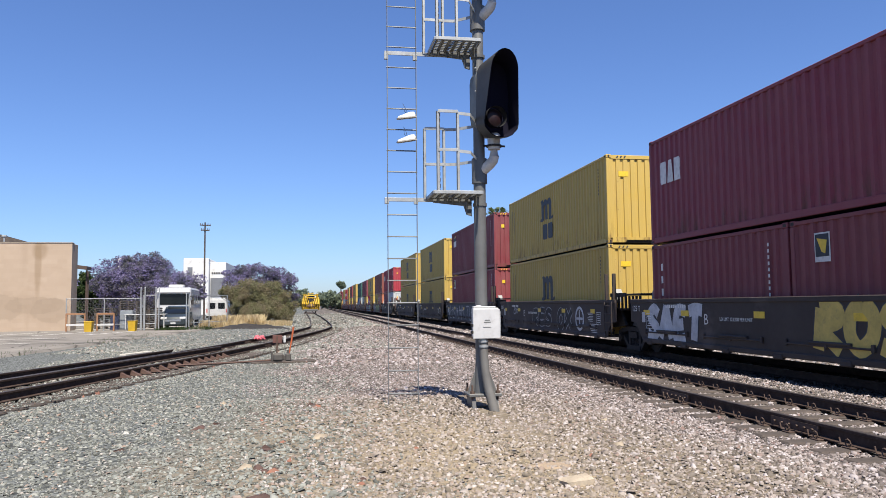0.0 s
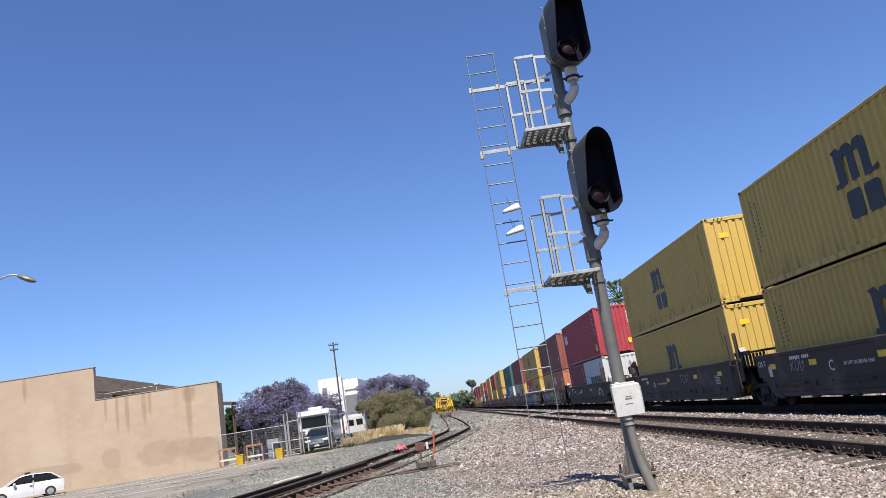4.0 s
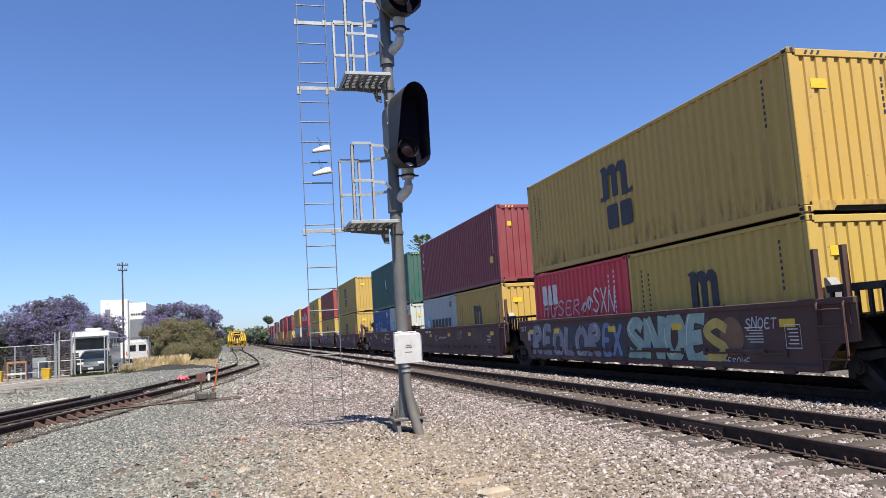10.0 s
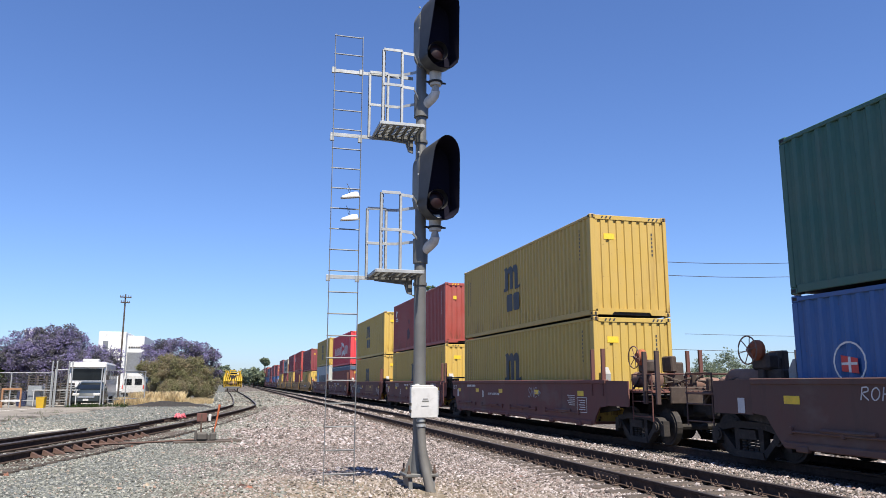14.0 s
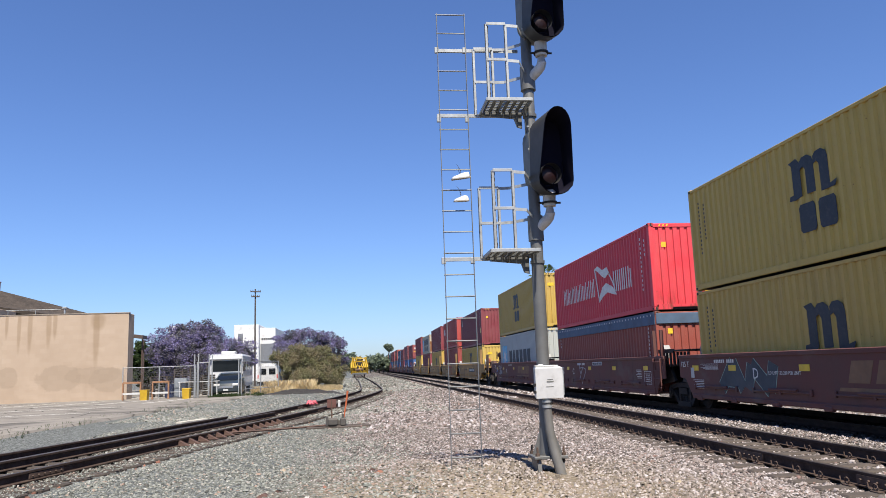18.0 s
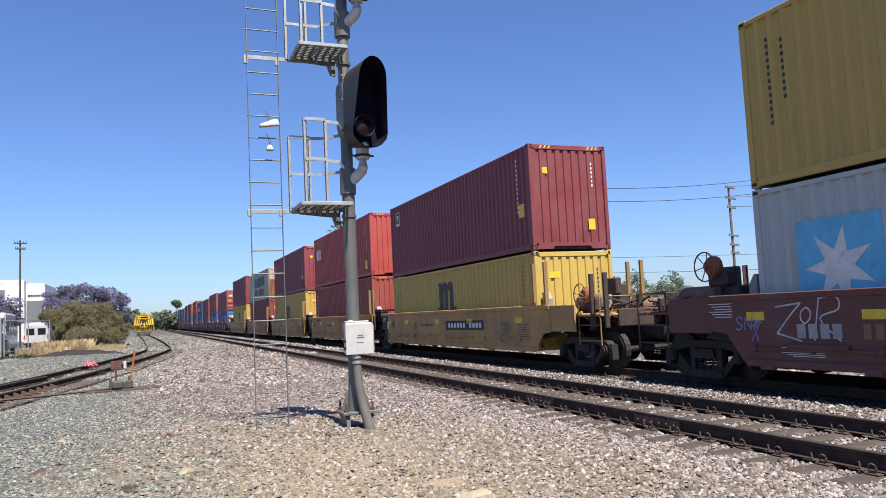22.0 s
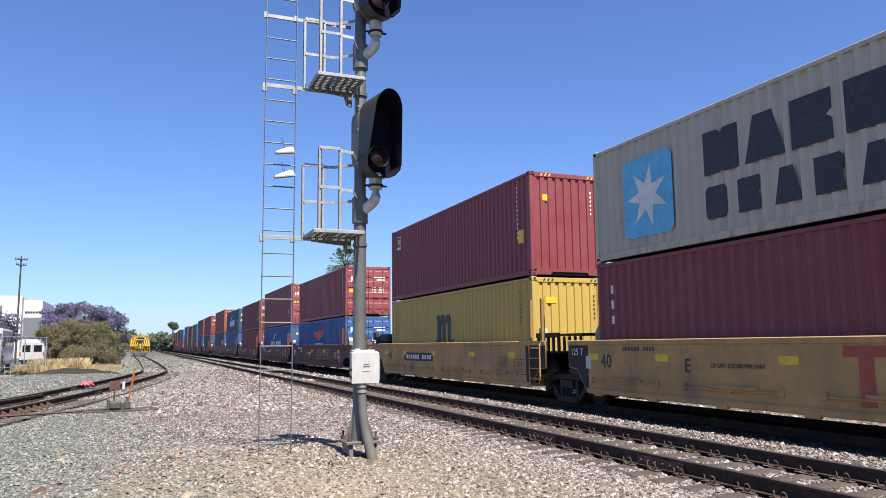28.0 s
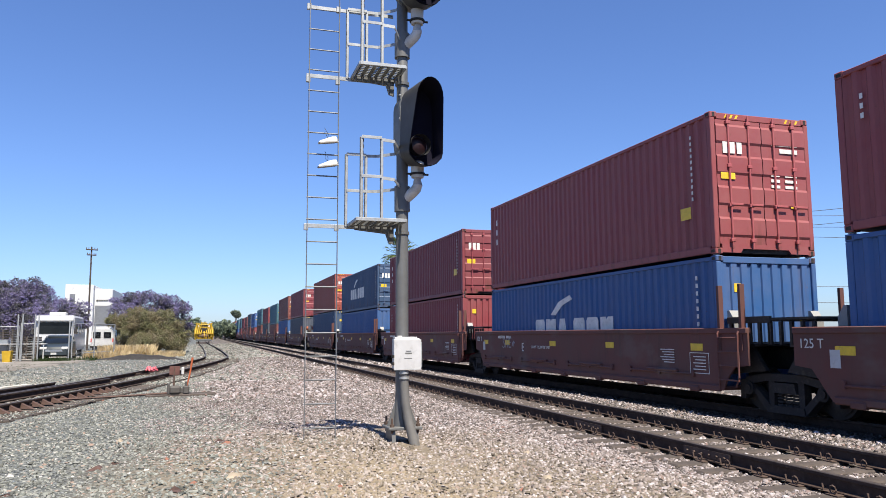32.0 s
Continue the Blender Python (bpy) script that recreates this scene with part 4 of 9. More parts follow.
        for i in range(18):        # a round emblem with a small red flag in it
            a0, a1 = i * math.pi / 9, (i + 1) * math.pi / 9
            lite.slab([(4.87 + r * math.cos(a), 1.40 + r * math.sin(a)) for r, a in ((0.34, a0), (0.34, a1), (0.31, a1), (0.31, a0))], "x", x - 0.006, x)
        red.slab([(5.04, 1.26), (5.04, 1.52), (4.70, 1.46), (4.70, 1.22)], "x", x - 0.006, x)
        flat_quad(lite, 4.84, 4.89, 1.24, 1.49, x - 0.007)
        flat_quad(lite, 4.71, 5.03, 1.36, 1.40, x - 0.0075)
        for j, zz in enumerate((2.30, 2.16, 2.02)):
            for q in range((3, 5, 3)[j]):
                flat_quad(lite, 1.06 - q * 0.1 - (0.06 if j == 1 and q > 1 else 0), 1.12 - q * 0.1 - (0.06 if j == 1 and q > 1 else 0), zz, zz + 0.1, x)
        column_bars(lite, 0.82, 1.88, 1, x, 0.16, 0.13)
    elif mark == "sticker":
        flat_quad(lite, L - 1.15, L - 0.72, H - 0.85, H - 0.3, x)
        flat_quad(dark, L - 1.12, L - 0.75, H - 0.75, H - 0.33, x - 0.007)
        yel.slab([(L - 1.08, H - 0.45), (L - 0.8, H - 0.40), (L - 0.92, H - 0.66), (L - 1.02, H - 0.7)], "x", x - 0.016, x - 0.014)
        column_bars(lite, 0.8, H - 0.25, 12, x, 0.1, 0.07)
        flat_quad(yel, 0.42, 0.74, 0.95, 1.32, x)
    elif mark == "badge":            # a slanting white plate under a black and yellow pennant
        flat_quad(lite, L - 1.55, L - 0.65, H - 1.0, H - 0.62, x, 0.15)
        dark.slab([(L - 0.7, H - 0.60), (L - 1.5, H - 0.60), (L - 1.35, H - 0.42), (L - 0.85, H - 0.40)], "x", x - 0.006, x)
        yel.slab([(L - 0.85, H - 0.39), (L - 1.35, H - 0.41), (L - 1.5, H - 0.26), (L - 1.1, H - 0.34)], "x", x - 0.006, x)
        column_bars(lite, 0.8, H - 0.3, 11, x, 0.1, 0.07)
    elif mark == "patched":          # an old emblem, and dark patches where a name was painted out
        lite.slab([(L - 0.65, H - 0.75), (L - 0.9, H - 0.75), (L - 1.0, H - 0.55), (L - 1.25, H - 0.45), (L - 0.8, H - 0.38)], "x", x - 0.006, x)
        small_bars(lite, L - 0.65, H - 0.92, 2, x, 0.8, 0.07, rng)
        for outline in ([(8.2, 0.6), (7.7, 0.66), (7.62, 1.0), (7.9, 1.25), (8.3, 1.1)], [(7.9, 1.45), (7.72, 1.5), (7.76, 1.75), (7.96, 1.7)]):
            part("painted_patch", Build().slab(outline, "x", x - 0.006, x).mesh("painted_patch", M_OLDPATCH), ob, "dull dark painted-out patch")
        column_bars(lite, 0.7, H - 0.3, 9, x, 0.1, 0.07)
    else:
        column_bars(lite, L - 0.45, H - 0.4, 3, x, 0.12, 0.08)
        column_bars(lite, 0.7, H - 0.3, 9, x, 0.1, 0.07)
    # labels on the nearer end
    e = Build()
    if mark in ("m", "msc"):
        e.box(-0.80, -0.46, 0.010, 0.016, H - 0.72, H - 0.55)
        rng.random()
    elif rng.random() < 0.6 and mark != "crescent":
        e.box(-0.82, -0.66, 0.010, 0.016, H * 0.72, H * 0.72 + 0.17)
        if rng.random() < 0.6:
            e.box(0.55, 0.76, 0.010, 0.016, 0.55, 0.85)
    hz = Build()
    for sx in (-1, 1):
        for k in range(3):
            a = sx * (0.62 + k * 0.13)
            hz.add([(a, 0.002, H - 0.12), (a + 0.05, 0.002, H - 0.12), (a + 0.09, 0.002, H - 0.045), (a + 0.04, 0.002, H - 0.045), (a, 0.006, H - 0.12), (a + 0.05, 0.006, H - 0.12), (a + 0.09, 0.006, H - 0.045), (a + 0.04, 0.006, H - 0.045)], [(0, 1, 2, 3), (4, 7, 6, 5), (0, 4, 5, 1), (1, 5, 6, 2), (2, 6, 7, 3), (3, 7, 4, 0)])
    if H > 2.7:
        part("hazard_stripes", hz.mesh("hazard_stripes", M_NAVY if mark in ("m", "msc") else M_REFL), ob, "slanted hazard stripes")
    if mark in ("m", "msc", "cai", "sticker", "tex", "none"):
        for k in range(6):
            (dark if mark in ("m", "msc") else lite).box(0.71, 0.75, 0.010, 0.015, H - 0.55 - k * 0.12, H - 0.48 - k * 0.12)
    for b, mat, label in ((dark, M_NAVY, "dark lettering blocks"), (lite, M_LETTER, "white lettering blocks"), (yel, M_REFL, "yellow warning labels"), (blu, M_SKYBLUE, "light blue painted panel"), (red, M_REDLET, "red lettering blocks"), (e, M_REFL, "yellow warning labels")):
        if b.v:
            tagged(part("marking", b.mesh("marking", mat), ob), label, kind="stuff")
        for painted, one, name in LETTERS:
            if painted is b:
                part(name, one.mesh(name, mat), ob, label)
    LETTERS.clear()


def star(b, y, z, r, x):
    """A seven-pointed star."""
    pts = []
    for i in range(14):
        a = math.pi * i / 7 + 0.2
        rr = r if i % 2 == 0 else r * 0.42
        pts.append((y - rr * math.sin(a), z + rr * math.cos(a)))
    return b.slab(pts, "x", x - 0.006, x)


def container(y, z, L, H, tone, mark, what, doors=False, rng=random, fine=True):
    """A steel shipping container whose nearer end is y metres ahead at the start."""
    m = container_meshes(L, H)
    word = "forty-foot" if L > 8 else "twenty-foot"
    ob = thing("shipping_container", f"{what} {word} corrugated steel container on a railway well car", "shipping container", pose(XT, y, z), "containers on the train")
    k = rng.uniform(0.92, 1.08)
    c = tuple(v * k * rng.uniform(0.97, 1.03) for v in tone)
    for name, mesh in (("side_wall", "left_wall"), ("side_wall", "right_wall"), ("roof", "roof"), ("underfloor", "floor"), ("end_wall", "back_wall")):
        part(name, m[mesh], ob, color=c)
    if doors:
        for s in (-1, 1):
            d = part("door", m["door"], ob, at=pose(s * 0.555, 0.03, 0), color=c)
            for k in (-0.27, 0.22):
                part("locking_bar", m["bar"], d, "vertical locking bar", at=pose(k, 0.02, 0), color=tuple(v * 1.4 for v in c))
        wb, yb = Build(), Build()
        for k in range(3):
            wb.box(-0.95 + k * 0.17, -0.83 + k * 0.17, -0.012, -0.007, H - 0.85, H - 0.55)
        for k in range(5):
            wb.box(0.2, 0.42, -0.012, -0.007, H - 1.15 - k * 0.12, H - 1.09 - k * 0.12)
            wb.box(0.55, 0.85, -0.012, -0.007, H - 1.15 - k * 0.12, H - 1.09 - k * 0.12)
        for k in range(2):
            wb.box(0.25 + 0.2 * k, 0.9, -0.012, -0.007, H - 0.62 - k * 0.15, H - 0.53 - k * 0.15)
        wb.box(0.78, 0.92, -0.012, -0.007, 0.38, 0.46)
        yb.box(-1.02, -0.68, -0.012, -0.007, H - 1.38, H - 1.2)
        yb.box(0.66, 0.78, -0.012, -0.007, 0.98, 1.08)
        tagged(part("door_lettering", wb.mesh("door_lettering", M_LETTER), ob), "white lettering bars on the doors", kind="stuff")
        part("door_label", yb.mesh("door_label", M_REFL), ob, "yellow door labels")
    else:
        part("end_wall", m["front_wall"], ob, color=c)
    for sx in (-1, 1):
        part("bottom_rail", m["low_rail"], ob, at=pose(sx * (W2 - 0.03), 0, 0), color=c)
        part("top_rail", m["top_rail"], ob, at=pose(sx * (W2 - 0.03), 0, 0), color=c)
        for yy in (0.065, L - 0.065):
            part("corner_post", m["post"], ob, at=pose(sx * (W2 - 0.055), yy, 0), color=c)
            for zz in (0, H - 0.118):
                k = part("corner_casting", m["casting"], ob, at=pose(sx * (W2 - 0.084), 0.089 if yy < 1 else L - 0.089, zz), color=c)
                if not fine:
                    continue
                if yy < 1:
                    part("casting_hole", m["hole"], k, at=pose(0, -0.0895, 0.059))
                if sx < 0:
                    part("casting_hole", m["side_hole"], k, at=pose(-0.0845, 0, 0.059))
                if z > 1 and not zz:
                    part("twist_lock", m["lock"], k, "steel twist lock")
    for yy in (0.045, L - 0.045):
        part("end_header", m["header"], ob, at=pose(0, yy, 0), color=c)
        part("end_sill", m["sill"], ob, at=pose(0, yy, 0), color=c)
    if mark == "sealand":
        sheet = corrugated(0.0145, -W2 + 0.1, W2 - 0.1, 0.20, 1.62, 0.26, 0.036, "x", -1, ((0.0, 0), (0.55, 0), (0.62, 1), (0.93, 1)))
        part("rusted_panel", sheet.mesh("rusted_panel", M_RUSTPANEL), ob, "bare rusted lower half of the end wall")
        for sx in (-1, 1):
            part("rust_streak", Build().bbox(-0.03, 0.03, -0.004, 0.0, 0.2, H - 0.2, 0.002).mesh("rust_streak", M_RUSTPANEL), ob, "rust along the corner post", at=pose(sx * (W2 - 0.055), -0.001, 0))
    if mark == "tarp":
        for sx in (-1, 1):
            part("tarpaulin", Build().bbox(sx * (W2 + 0.01) - 0.012, sx * (W2 + 0.01) + 0.012, 0.05, L - 0.05, H - 0.42, H - 0.01, 0.005).mesh("tarpaulin", M_TARP), ob, "dusty blue tarpaulin edge")
        holes = Build()
        for i in range(40):
            holes.bbox(-W2 - 0.03, -W2 - 0.02, 0.3 + i * 0.295, 0.35 + i * 0.295, H - 0.14, H - 0.08, 0.004)
        tagged(part("eyelet", holes.mesh("eyelet", M_LETTER), ob), "pale eyelets along the tarpaulin", kind="stuff")
        part("tarpaulin", Build().bbox(-W2 + 0.02, W2 - 0.02, -0.03, 0.0, H - 0.40, H - 0.06, 0.01).mesh("tarpaulin", M_TARP), ob, "dusty blue tarpaulin end")
    side_marks(ob, mark, L, H, c, rng)
    return ob


# ---- well cars ----
SIDE_X, TOP_Z, LOW_Z = 1.47, 1.30, 0.16
BAY, COUPLED = 15.3, 19.9
WELL = {}


def wheel_mesh():
    b = Build()
    b.tube((-0.07, 0, 0), (0.07, 0, 0), 0.42, 20)
    b.tube((-0.085, 0, 0), (-0.07, 0, 0), 0.36, 20)
    b.tube((-0.12, 0, 0), (-0.085, 0, 0), 0.11, 12)
    return b.mesh("wheel", M_DARK)


M_TRUCK = plain("brown_cast_steel", (0.021, 0.018, 0.017), 0.8, 0.1, 0.3, 6)


def truck_frame():
    """Two cast side frames, each a top bar, slanted arms, columns and a bottom bar round the springs, joined by a bolster."""
    b = Build()
    for s in (-1, 1):
        def bar(pts, lo, hi):
            b.slab(pts, "x", *sorted((s * lo, s * hi)))
        bar([(-1.12, 0.28), (-0.95, 0.42), (-0.45, 0.50), (0.45, 0.50), (0.95, 0.42), (1.12, 0.28), (0.92, 0.28), (0.45, 0.37), (-0.45, 0.37), (-0.92, 0.28)], 0.94, 1.13)
        for d in (-1, 1):
            bar([(d * 1.0, 0.34), (d * 0.84, 0.34), (d * 0.40, -0.05), (d * 0.45, -0.17)], 0.95, 1.12)
            bar([(d * 0.42, -0.06), (d * 0.30, -0.06), (d * 0.27, 0.42), (d * 0.42, 0.42)], 0.96, 1.11)
            bar([(d * 1.16, 0.02), (d * 1.02, 0.02), (d * 0.98, 0.36), (d * 1.14, 0.36)], 0.955, 1.115)
            b.tube((s * 1.0, d * 0.88, 0.22), (s * 1.17, d * 0.88, 0.22), 0.125, 12)
            b.tube((s * 1.17, d * 0.88, 0.22), (s * 1.20, d * 0.88, 0.22), 0.08, 12)
        bar([(-0.46, -0.18), (0.46, -0.18), (0.42, -0.05), (-0.42, -0.05)], 0.92, 1.15)
        for k in (-0.18, 0, 0.18):
            for i in range(4):
                b.tube((s * 1.03, k, -0.05 + i * 0.055), (s * 1.03, k, -0.015 + i * 0.055), 0.08, 8)
        bar([(-0.29, 0.17), (0.29, 0.17), (0.24, 0.35), (-0.24, 0.35)], 0.90, 1.16)
    b.bbox(-0.9, 0.9, -0.22, 0.22, 0.18, 0.48, 0.04)
    for y in (-0.88, 0.88):
        b.tube((-0.75, y, 0.22), (0.75, y, 0.22), 0.08, 8)
    return b.mesh("bogie_frame", M_TRUCK)


M_PALE = plain("pale_grey_enamel", (0.24, 0.24, 0.235), 0.6, 0, 0.15, 6)
M_TANK = plain("dusty_rusted_tank", (0.17, 0.10, 0.075), 0.8, 0.1, 0.35, 5)
M_GREASE = plain("greasy_brown_steel", (0.05, 0.035, 0.028), 0.75, 0.1, 0.4, 6)


M_SLATE = plain("slate_grey_paint", (0.055, 0.065, 0.075), 0.75, 0, 0.3, 2)


def well_meshes():
    L0, L1 = -1.1, 13.1
    b = Build()
    out = [(L0, 0.64), (L0 + 0.38, 0.60), (L0 + 0.62, 0.36), (L0 + 0.72, LOW_Z), (L1 - 0.76, LOW_Z), (L1 - 0.70, 0.22), (L1 - 0.36, 0.65), (L1, 0.69), (L1, TOP_Z), (L0, TOP_Z)]
    WELL["side"] = b.slab(out, "x", -0.02, 0.02).mesh("side_sill", M_WELL)
    b = Build()
    b.bbox(-0.05, 0.075, L0, L1, TOP_Z - 0.09, TOP_Z + 0.02, 0.015)
    WELL["chord"] = b.mesh("top_chord", M_WELL)
    b = Build()
    b.bbox(-0.06, 0.02, L0 + 0.8, L1 - 0.8, LOW_Z - 0.03, LOW_Z + 0.09, 0.02)
    for i in range(7):
        y = L0 + 1.4 + i * 1.9
        b.bbox(-0.09, 0.02, y, y + 0.28, LOW_Z - 0.07, LOW_Z + 0.04, 0.02)
    WELL["low"] = b.mesh("bottom_chord", M_WELL)
    b = Build()
    for i in range(4):
        y = L0 + 1.6 + i * 3.1
        b.tube((-0.045, y, 0.42), (-0.045, y + 2.3, 0.42), 0.022, 6)
        b.tube((-0.05, y + 0.5, 0.47), (-0.05, y + 1.6, 0.47), 0.034, 6)
        for k in (0, 1.15, 2.3):
            b.bbox(-0.07, -0.02, y + k - 0.04, y + k + 0.04, 0.37, 0.50, 0.01)
    WELL["pipe"] = b.mesh("side_pipe", M_WELL)
    b = Build()
    b.bbox(-1.42, 1.42, 0, 0.22, LOW_Z - 0.02, LOW_Z + 0.05, 0.01)
    WELL["cross"] = b.mesh("cross_bearer", M_WELL)
    # end bulkhead, platform and draft sill
    b = Build()
    b.bbox(-1.42, 1.42, 0.0, 0.12, 0.55, TOP_Z - 0.25, 0.02)
    b.bbox(-0.45, 0.45, -1.05, 0.05, 0.55, 0.95, 0.03)
    b.bbox(-1.3, 1.3, -0.75, 0.0, 0.98, 1.03, 0.01)
    for s in (-1, 1):
        b.slab([(-0.9, 0.55), (0.1, 0.45), (0.1, 1.1), (-0.5, 1.05)], "x", s * 1.2 - 0.04, s * 1.2 + 0.04)
    WELL["end"] = b.mesh("end_platform", M_DARK)
    WELL["stanchion"] = Build().bbox(-0.05, 0.05, -0.012, 0.012, 0.9, 2.12, 0.004).bbox(-0.05, -0.03, -0.01, 0.06, 0.9, 2.12, 0.004).mesh("guide_post", M_WELL)
    b = Build()                     # the crossover platform, carried on short struts over the joint
    b.bbox(-1.36, 1.36, -1.15, -0.02, 1.44, 1.49, 0.01)
    b.bbox(-1.38, -1.32, -1.15, -0.02, 1.40, 1.52, 0.01)
    for i in range(5):
        b.bbox(-1.36, -1.30, -1.12 + i * 0.25, -1.06 + i * 0.25, 1.02, 1.42, 0.006)
        b.bbox(1.30, 1.36, -1.12 + i * 0.25, -1.06 + i * 0.25, 1.02, 1.42, 0.006)
    WELL["crossover"] = b.mesh("crossover_platform", M_DARK)
    WELL["guide_block"] = Build().slab([(-0.24, 1.25), (-0.05, 1.25), (-0.05, 1.66), (-0.11, 1.66), (-0.24, 1.48)], "x", -0.10, 0.10).mesh("guide_block", M_PALE)
    b = Build()
    for y in (-0.34, -0.90):
        b.path([(-0.05, y, 1.26), (-0.075, y, 1.2), (-0.075, y, 0.42), (-0.05, y + (0.12 if y < -0.5 else 0.02), 0.24)], 0.02, 6)
    WELL["ladder_stile"] = b.mesh("side_ladder", M_WELL)
    WELL["rung"] = Build().tube((-0.075, -0.90, 0), (-0.075, -0.34, 0), 0.016, 6).mesh("rung", M_WELL)
    WELL["box"] = Build().bbox(-1.25, -0.55, -1.5, -0.15, 1.30, 1.72, 0.12).bbox(-1.30, -1.05, -1.62, -1.30, 1.28, 1.62, 0.02).mesh("valve_box", M_DARK)
    b = Build()
    b.bbox(-0.45, 0.45, -1.75, 0.9, 0.45, 0.85, 0.03)
    b.bbox(-0.22, 0.22, -2.35, -1.7, 0.52, 0.78, 0.05)
    b.bbox(-0.30, 0.30, -2.62, -2.3, 0.44, 0.86, 0.08)
    WELL["coupler"] = b.mesh("coupler", M_DARK)
    b = Build()
    b.bbox(-1.35, 1.35, -1.9, -0.2, 1.0, 1.05, 0.01)
    for i in range(9):
        b.bbox(-1.33, 1.33, -1.85 + i * 0.19, -1.80 + i * 0.19, 1.05, 1.075, 0.004)
    WELL["walkway"] = b.mesh("end_walkway", M_WELL)
    b = Build()
    for s in (-1, 1):
        for y in (-1.85, -0.95):
            b.path([(s * 1.34, y, 0.35), (s * 1.34, y, 1.44)], 0.018, 6)
        for z in (0.45, 0.8, 1.44):
            b.path([(s * 1.34, -1.85, z), (s * 1.34, -0.95, z)], 0.016, 6)
    b.path([(-1.34, -1.85, 1.44), (1.34, -1.85, 1.44)], 0.018, 6)
    b.path([(-1.34, -1.85, 1.12), (1.34, -1.85, 1.12)], 0.012, 6)
    WELL["handrail"] = b.mesh("handrail", M_WELL)
    WELL["valve"] = Build().bbox(-0.16, 0.16, -0.9, -0.6, 1.05, 1.75, 0.03).bbox(-0.26, -0.1, -1.0, -0.55, 1.5, 1.9, 0.03).mesh("brake_valve", M_GREASE)
    WELL["tank"] = loft(Build(), [[(x, r * math.cos(a), r * math.sin(a)) for a in [i * math.pi / 8 for i in range(16)]] for x, r in ((-0.56, 0.06), (-0.52, 0.16), (-0.45, 0.20), (0.45, 0.20), (0.52, 0.16), (0.56, 0.06))], True).mesh("air_reservoir", M_TANK, True)
    WELL["hose"] = Build().path([(0, 0.65, -0.1), (0.08, 0.4, 0.22), (0.16, -0.3, 0.05), (0.16, -0.75, -0.3)], 0.028, 6).mesh("brake_hose", M_GREASE)
    WELL["bracket"] = Build().bbox(-0.06, 0.06, -0.07, 0.07, 0, 0.24, 0.02).tube((-0.2, 0.05, 0.16), (0.22, -0.1, 0.2), 0.022, 6).tube((0, 0.3, 0.05), (0.05, -0.35, 0.22), 0.016, 6).mesh("bracket_box", M_GREASE)
    WELL["beam"] = Build().bbox(-0.9, 0.9, -1.95, -1.85, 0.75, 1.15, 0.02).mesh("buffer_beam", M_GREASE)
    WELL["skirt"] = Build().slab([(L0 - 1.15, 0.66), (L0 - 0.002, 0.66), (L0 - 0.002, TOP_Z - 0.005), (L0 - 1.15, TOP_Z - 0.02)], "x", -0.019, 0.019).mesh("end_skirt", M_WELL)
    b = Build()
    ring = [(1.24, -0.9 + 0.27 * math.cos(a), 1.86 + 0.27 * math.sin(a)) for a in [i * math.pi / 10 for i in range(21)]]
    b.path(ring, 0.014, 6)
    for i in range(6):
        a = i * math.pi / 3 + 0.2
        b.tube((1.20, -0.9, 1.86), (1.24, -0.9 + 0.27 * math.cos(a), 1.86 + 0.27 * math.sin(a)), 0.009, 6)
    b.tube((1.18, -0.9, 1.86), (1.25, -0.9, 1.86), 0.035, 8)
    WELL["brake_wheel"] = b.mesh("brake_wheel", M_TANK)
    WELL["brake_drum"] = Build().tube((1.16, -0.9, 1.86), (1.06, -0.9, 1.86), 0.12, 14, 0.20).tube((1.06, -0.9, 1.86), (0.98, -0.9, 1.86), 0.20, 14).mesh("brake_drum", plain("rusty_orange_drum", (0.27, 0.075, 0.03), 0.7, 0, 0.3, 7), True)
    WELL["brake_gear"] = Build().bbox(0.72, 1.0, -1.14, -0.64, 1.48, 1.80, 0.05).bbox(0.84, 0.98, -0.99, -0.81, 1.0, 1.5, 0.02).bbox(0.6, 0.9, -1.0, -0.4, 1.3, 1.5, 0.03).mesh("brake_gear", M_GREASE)
    WELL["wheel"], WELL["bogie"] = wheel_mesh(), truck_frame()
    WELL["reflector"] = Build().slab([(-0.19, -0.07), (0.19, -0.07), (0.19, 0.07), (-0.19, 0.07)], "x", -0.005, 0).mesh("reflector", M_REFL)
    b = Build()
    for i in range(6):
        b.slab([(-0.45, -i * 0.075), (0.45 - 0.12 * (i % 3), -i * 0.075), (0.45 - 0.12 * (i % 3), 0.024 - i * 0.075), (-0.45, 0.024 - i * 0.075)], "x", -0.005, 0)
    WELL["notice"], WELL["notice_dark"] = b.mesh("stencilled_notice", M_LETTER), b.mesh("stencilled_notice", M_SLATE)
    b = Build()
    for a0, a1, c0, c1 in ((-0.30, 0.30, 0.20, 0.215), (-0.30, 0.30, -0.215, -0.20), (-0.30, -0.288, -0.20, 0.20), (0.288, 0.30, -0.20, 0.20)):
        b.slab([(a0, c0), (a1, c0), (a1, c1), (a0, c1)], "x", -0.004, 0)
    for i in range(5):
        b.slab([(-0.2, 0.12 - i * 0.065), (0.2 - 0.07 * (i % 2), 0.12 - i * 0.065), (0.2 - 0.07 * (i % 2), 0.14 - i * 0.065), (-0.2, 0.14 - i * 0.065)], "x", -0.004, 0)
    WELL["framed"], WELL["framed_dark"] = b.mesh("framed_notice", M_LETTER), b.mesh("framed_notice", M_SLATE)
    WELL["small_panel"] = Build().slab([(-0.1, -0.14), (0.1, -0.14), (0.1, 0.14), (-0.1, 0.14)], "x", -0.005, 0).mesh("small_panel", M_BOXGREY)
    b = Build()
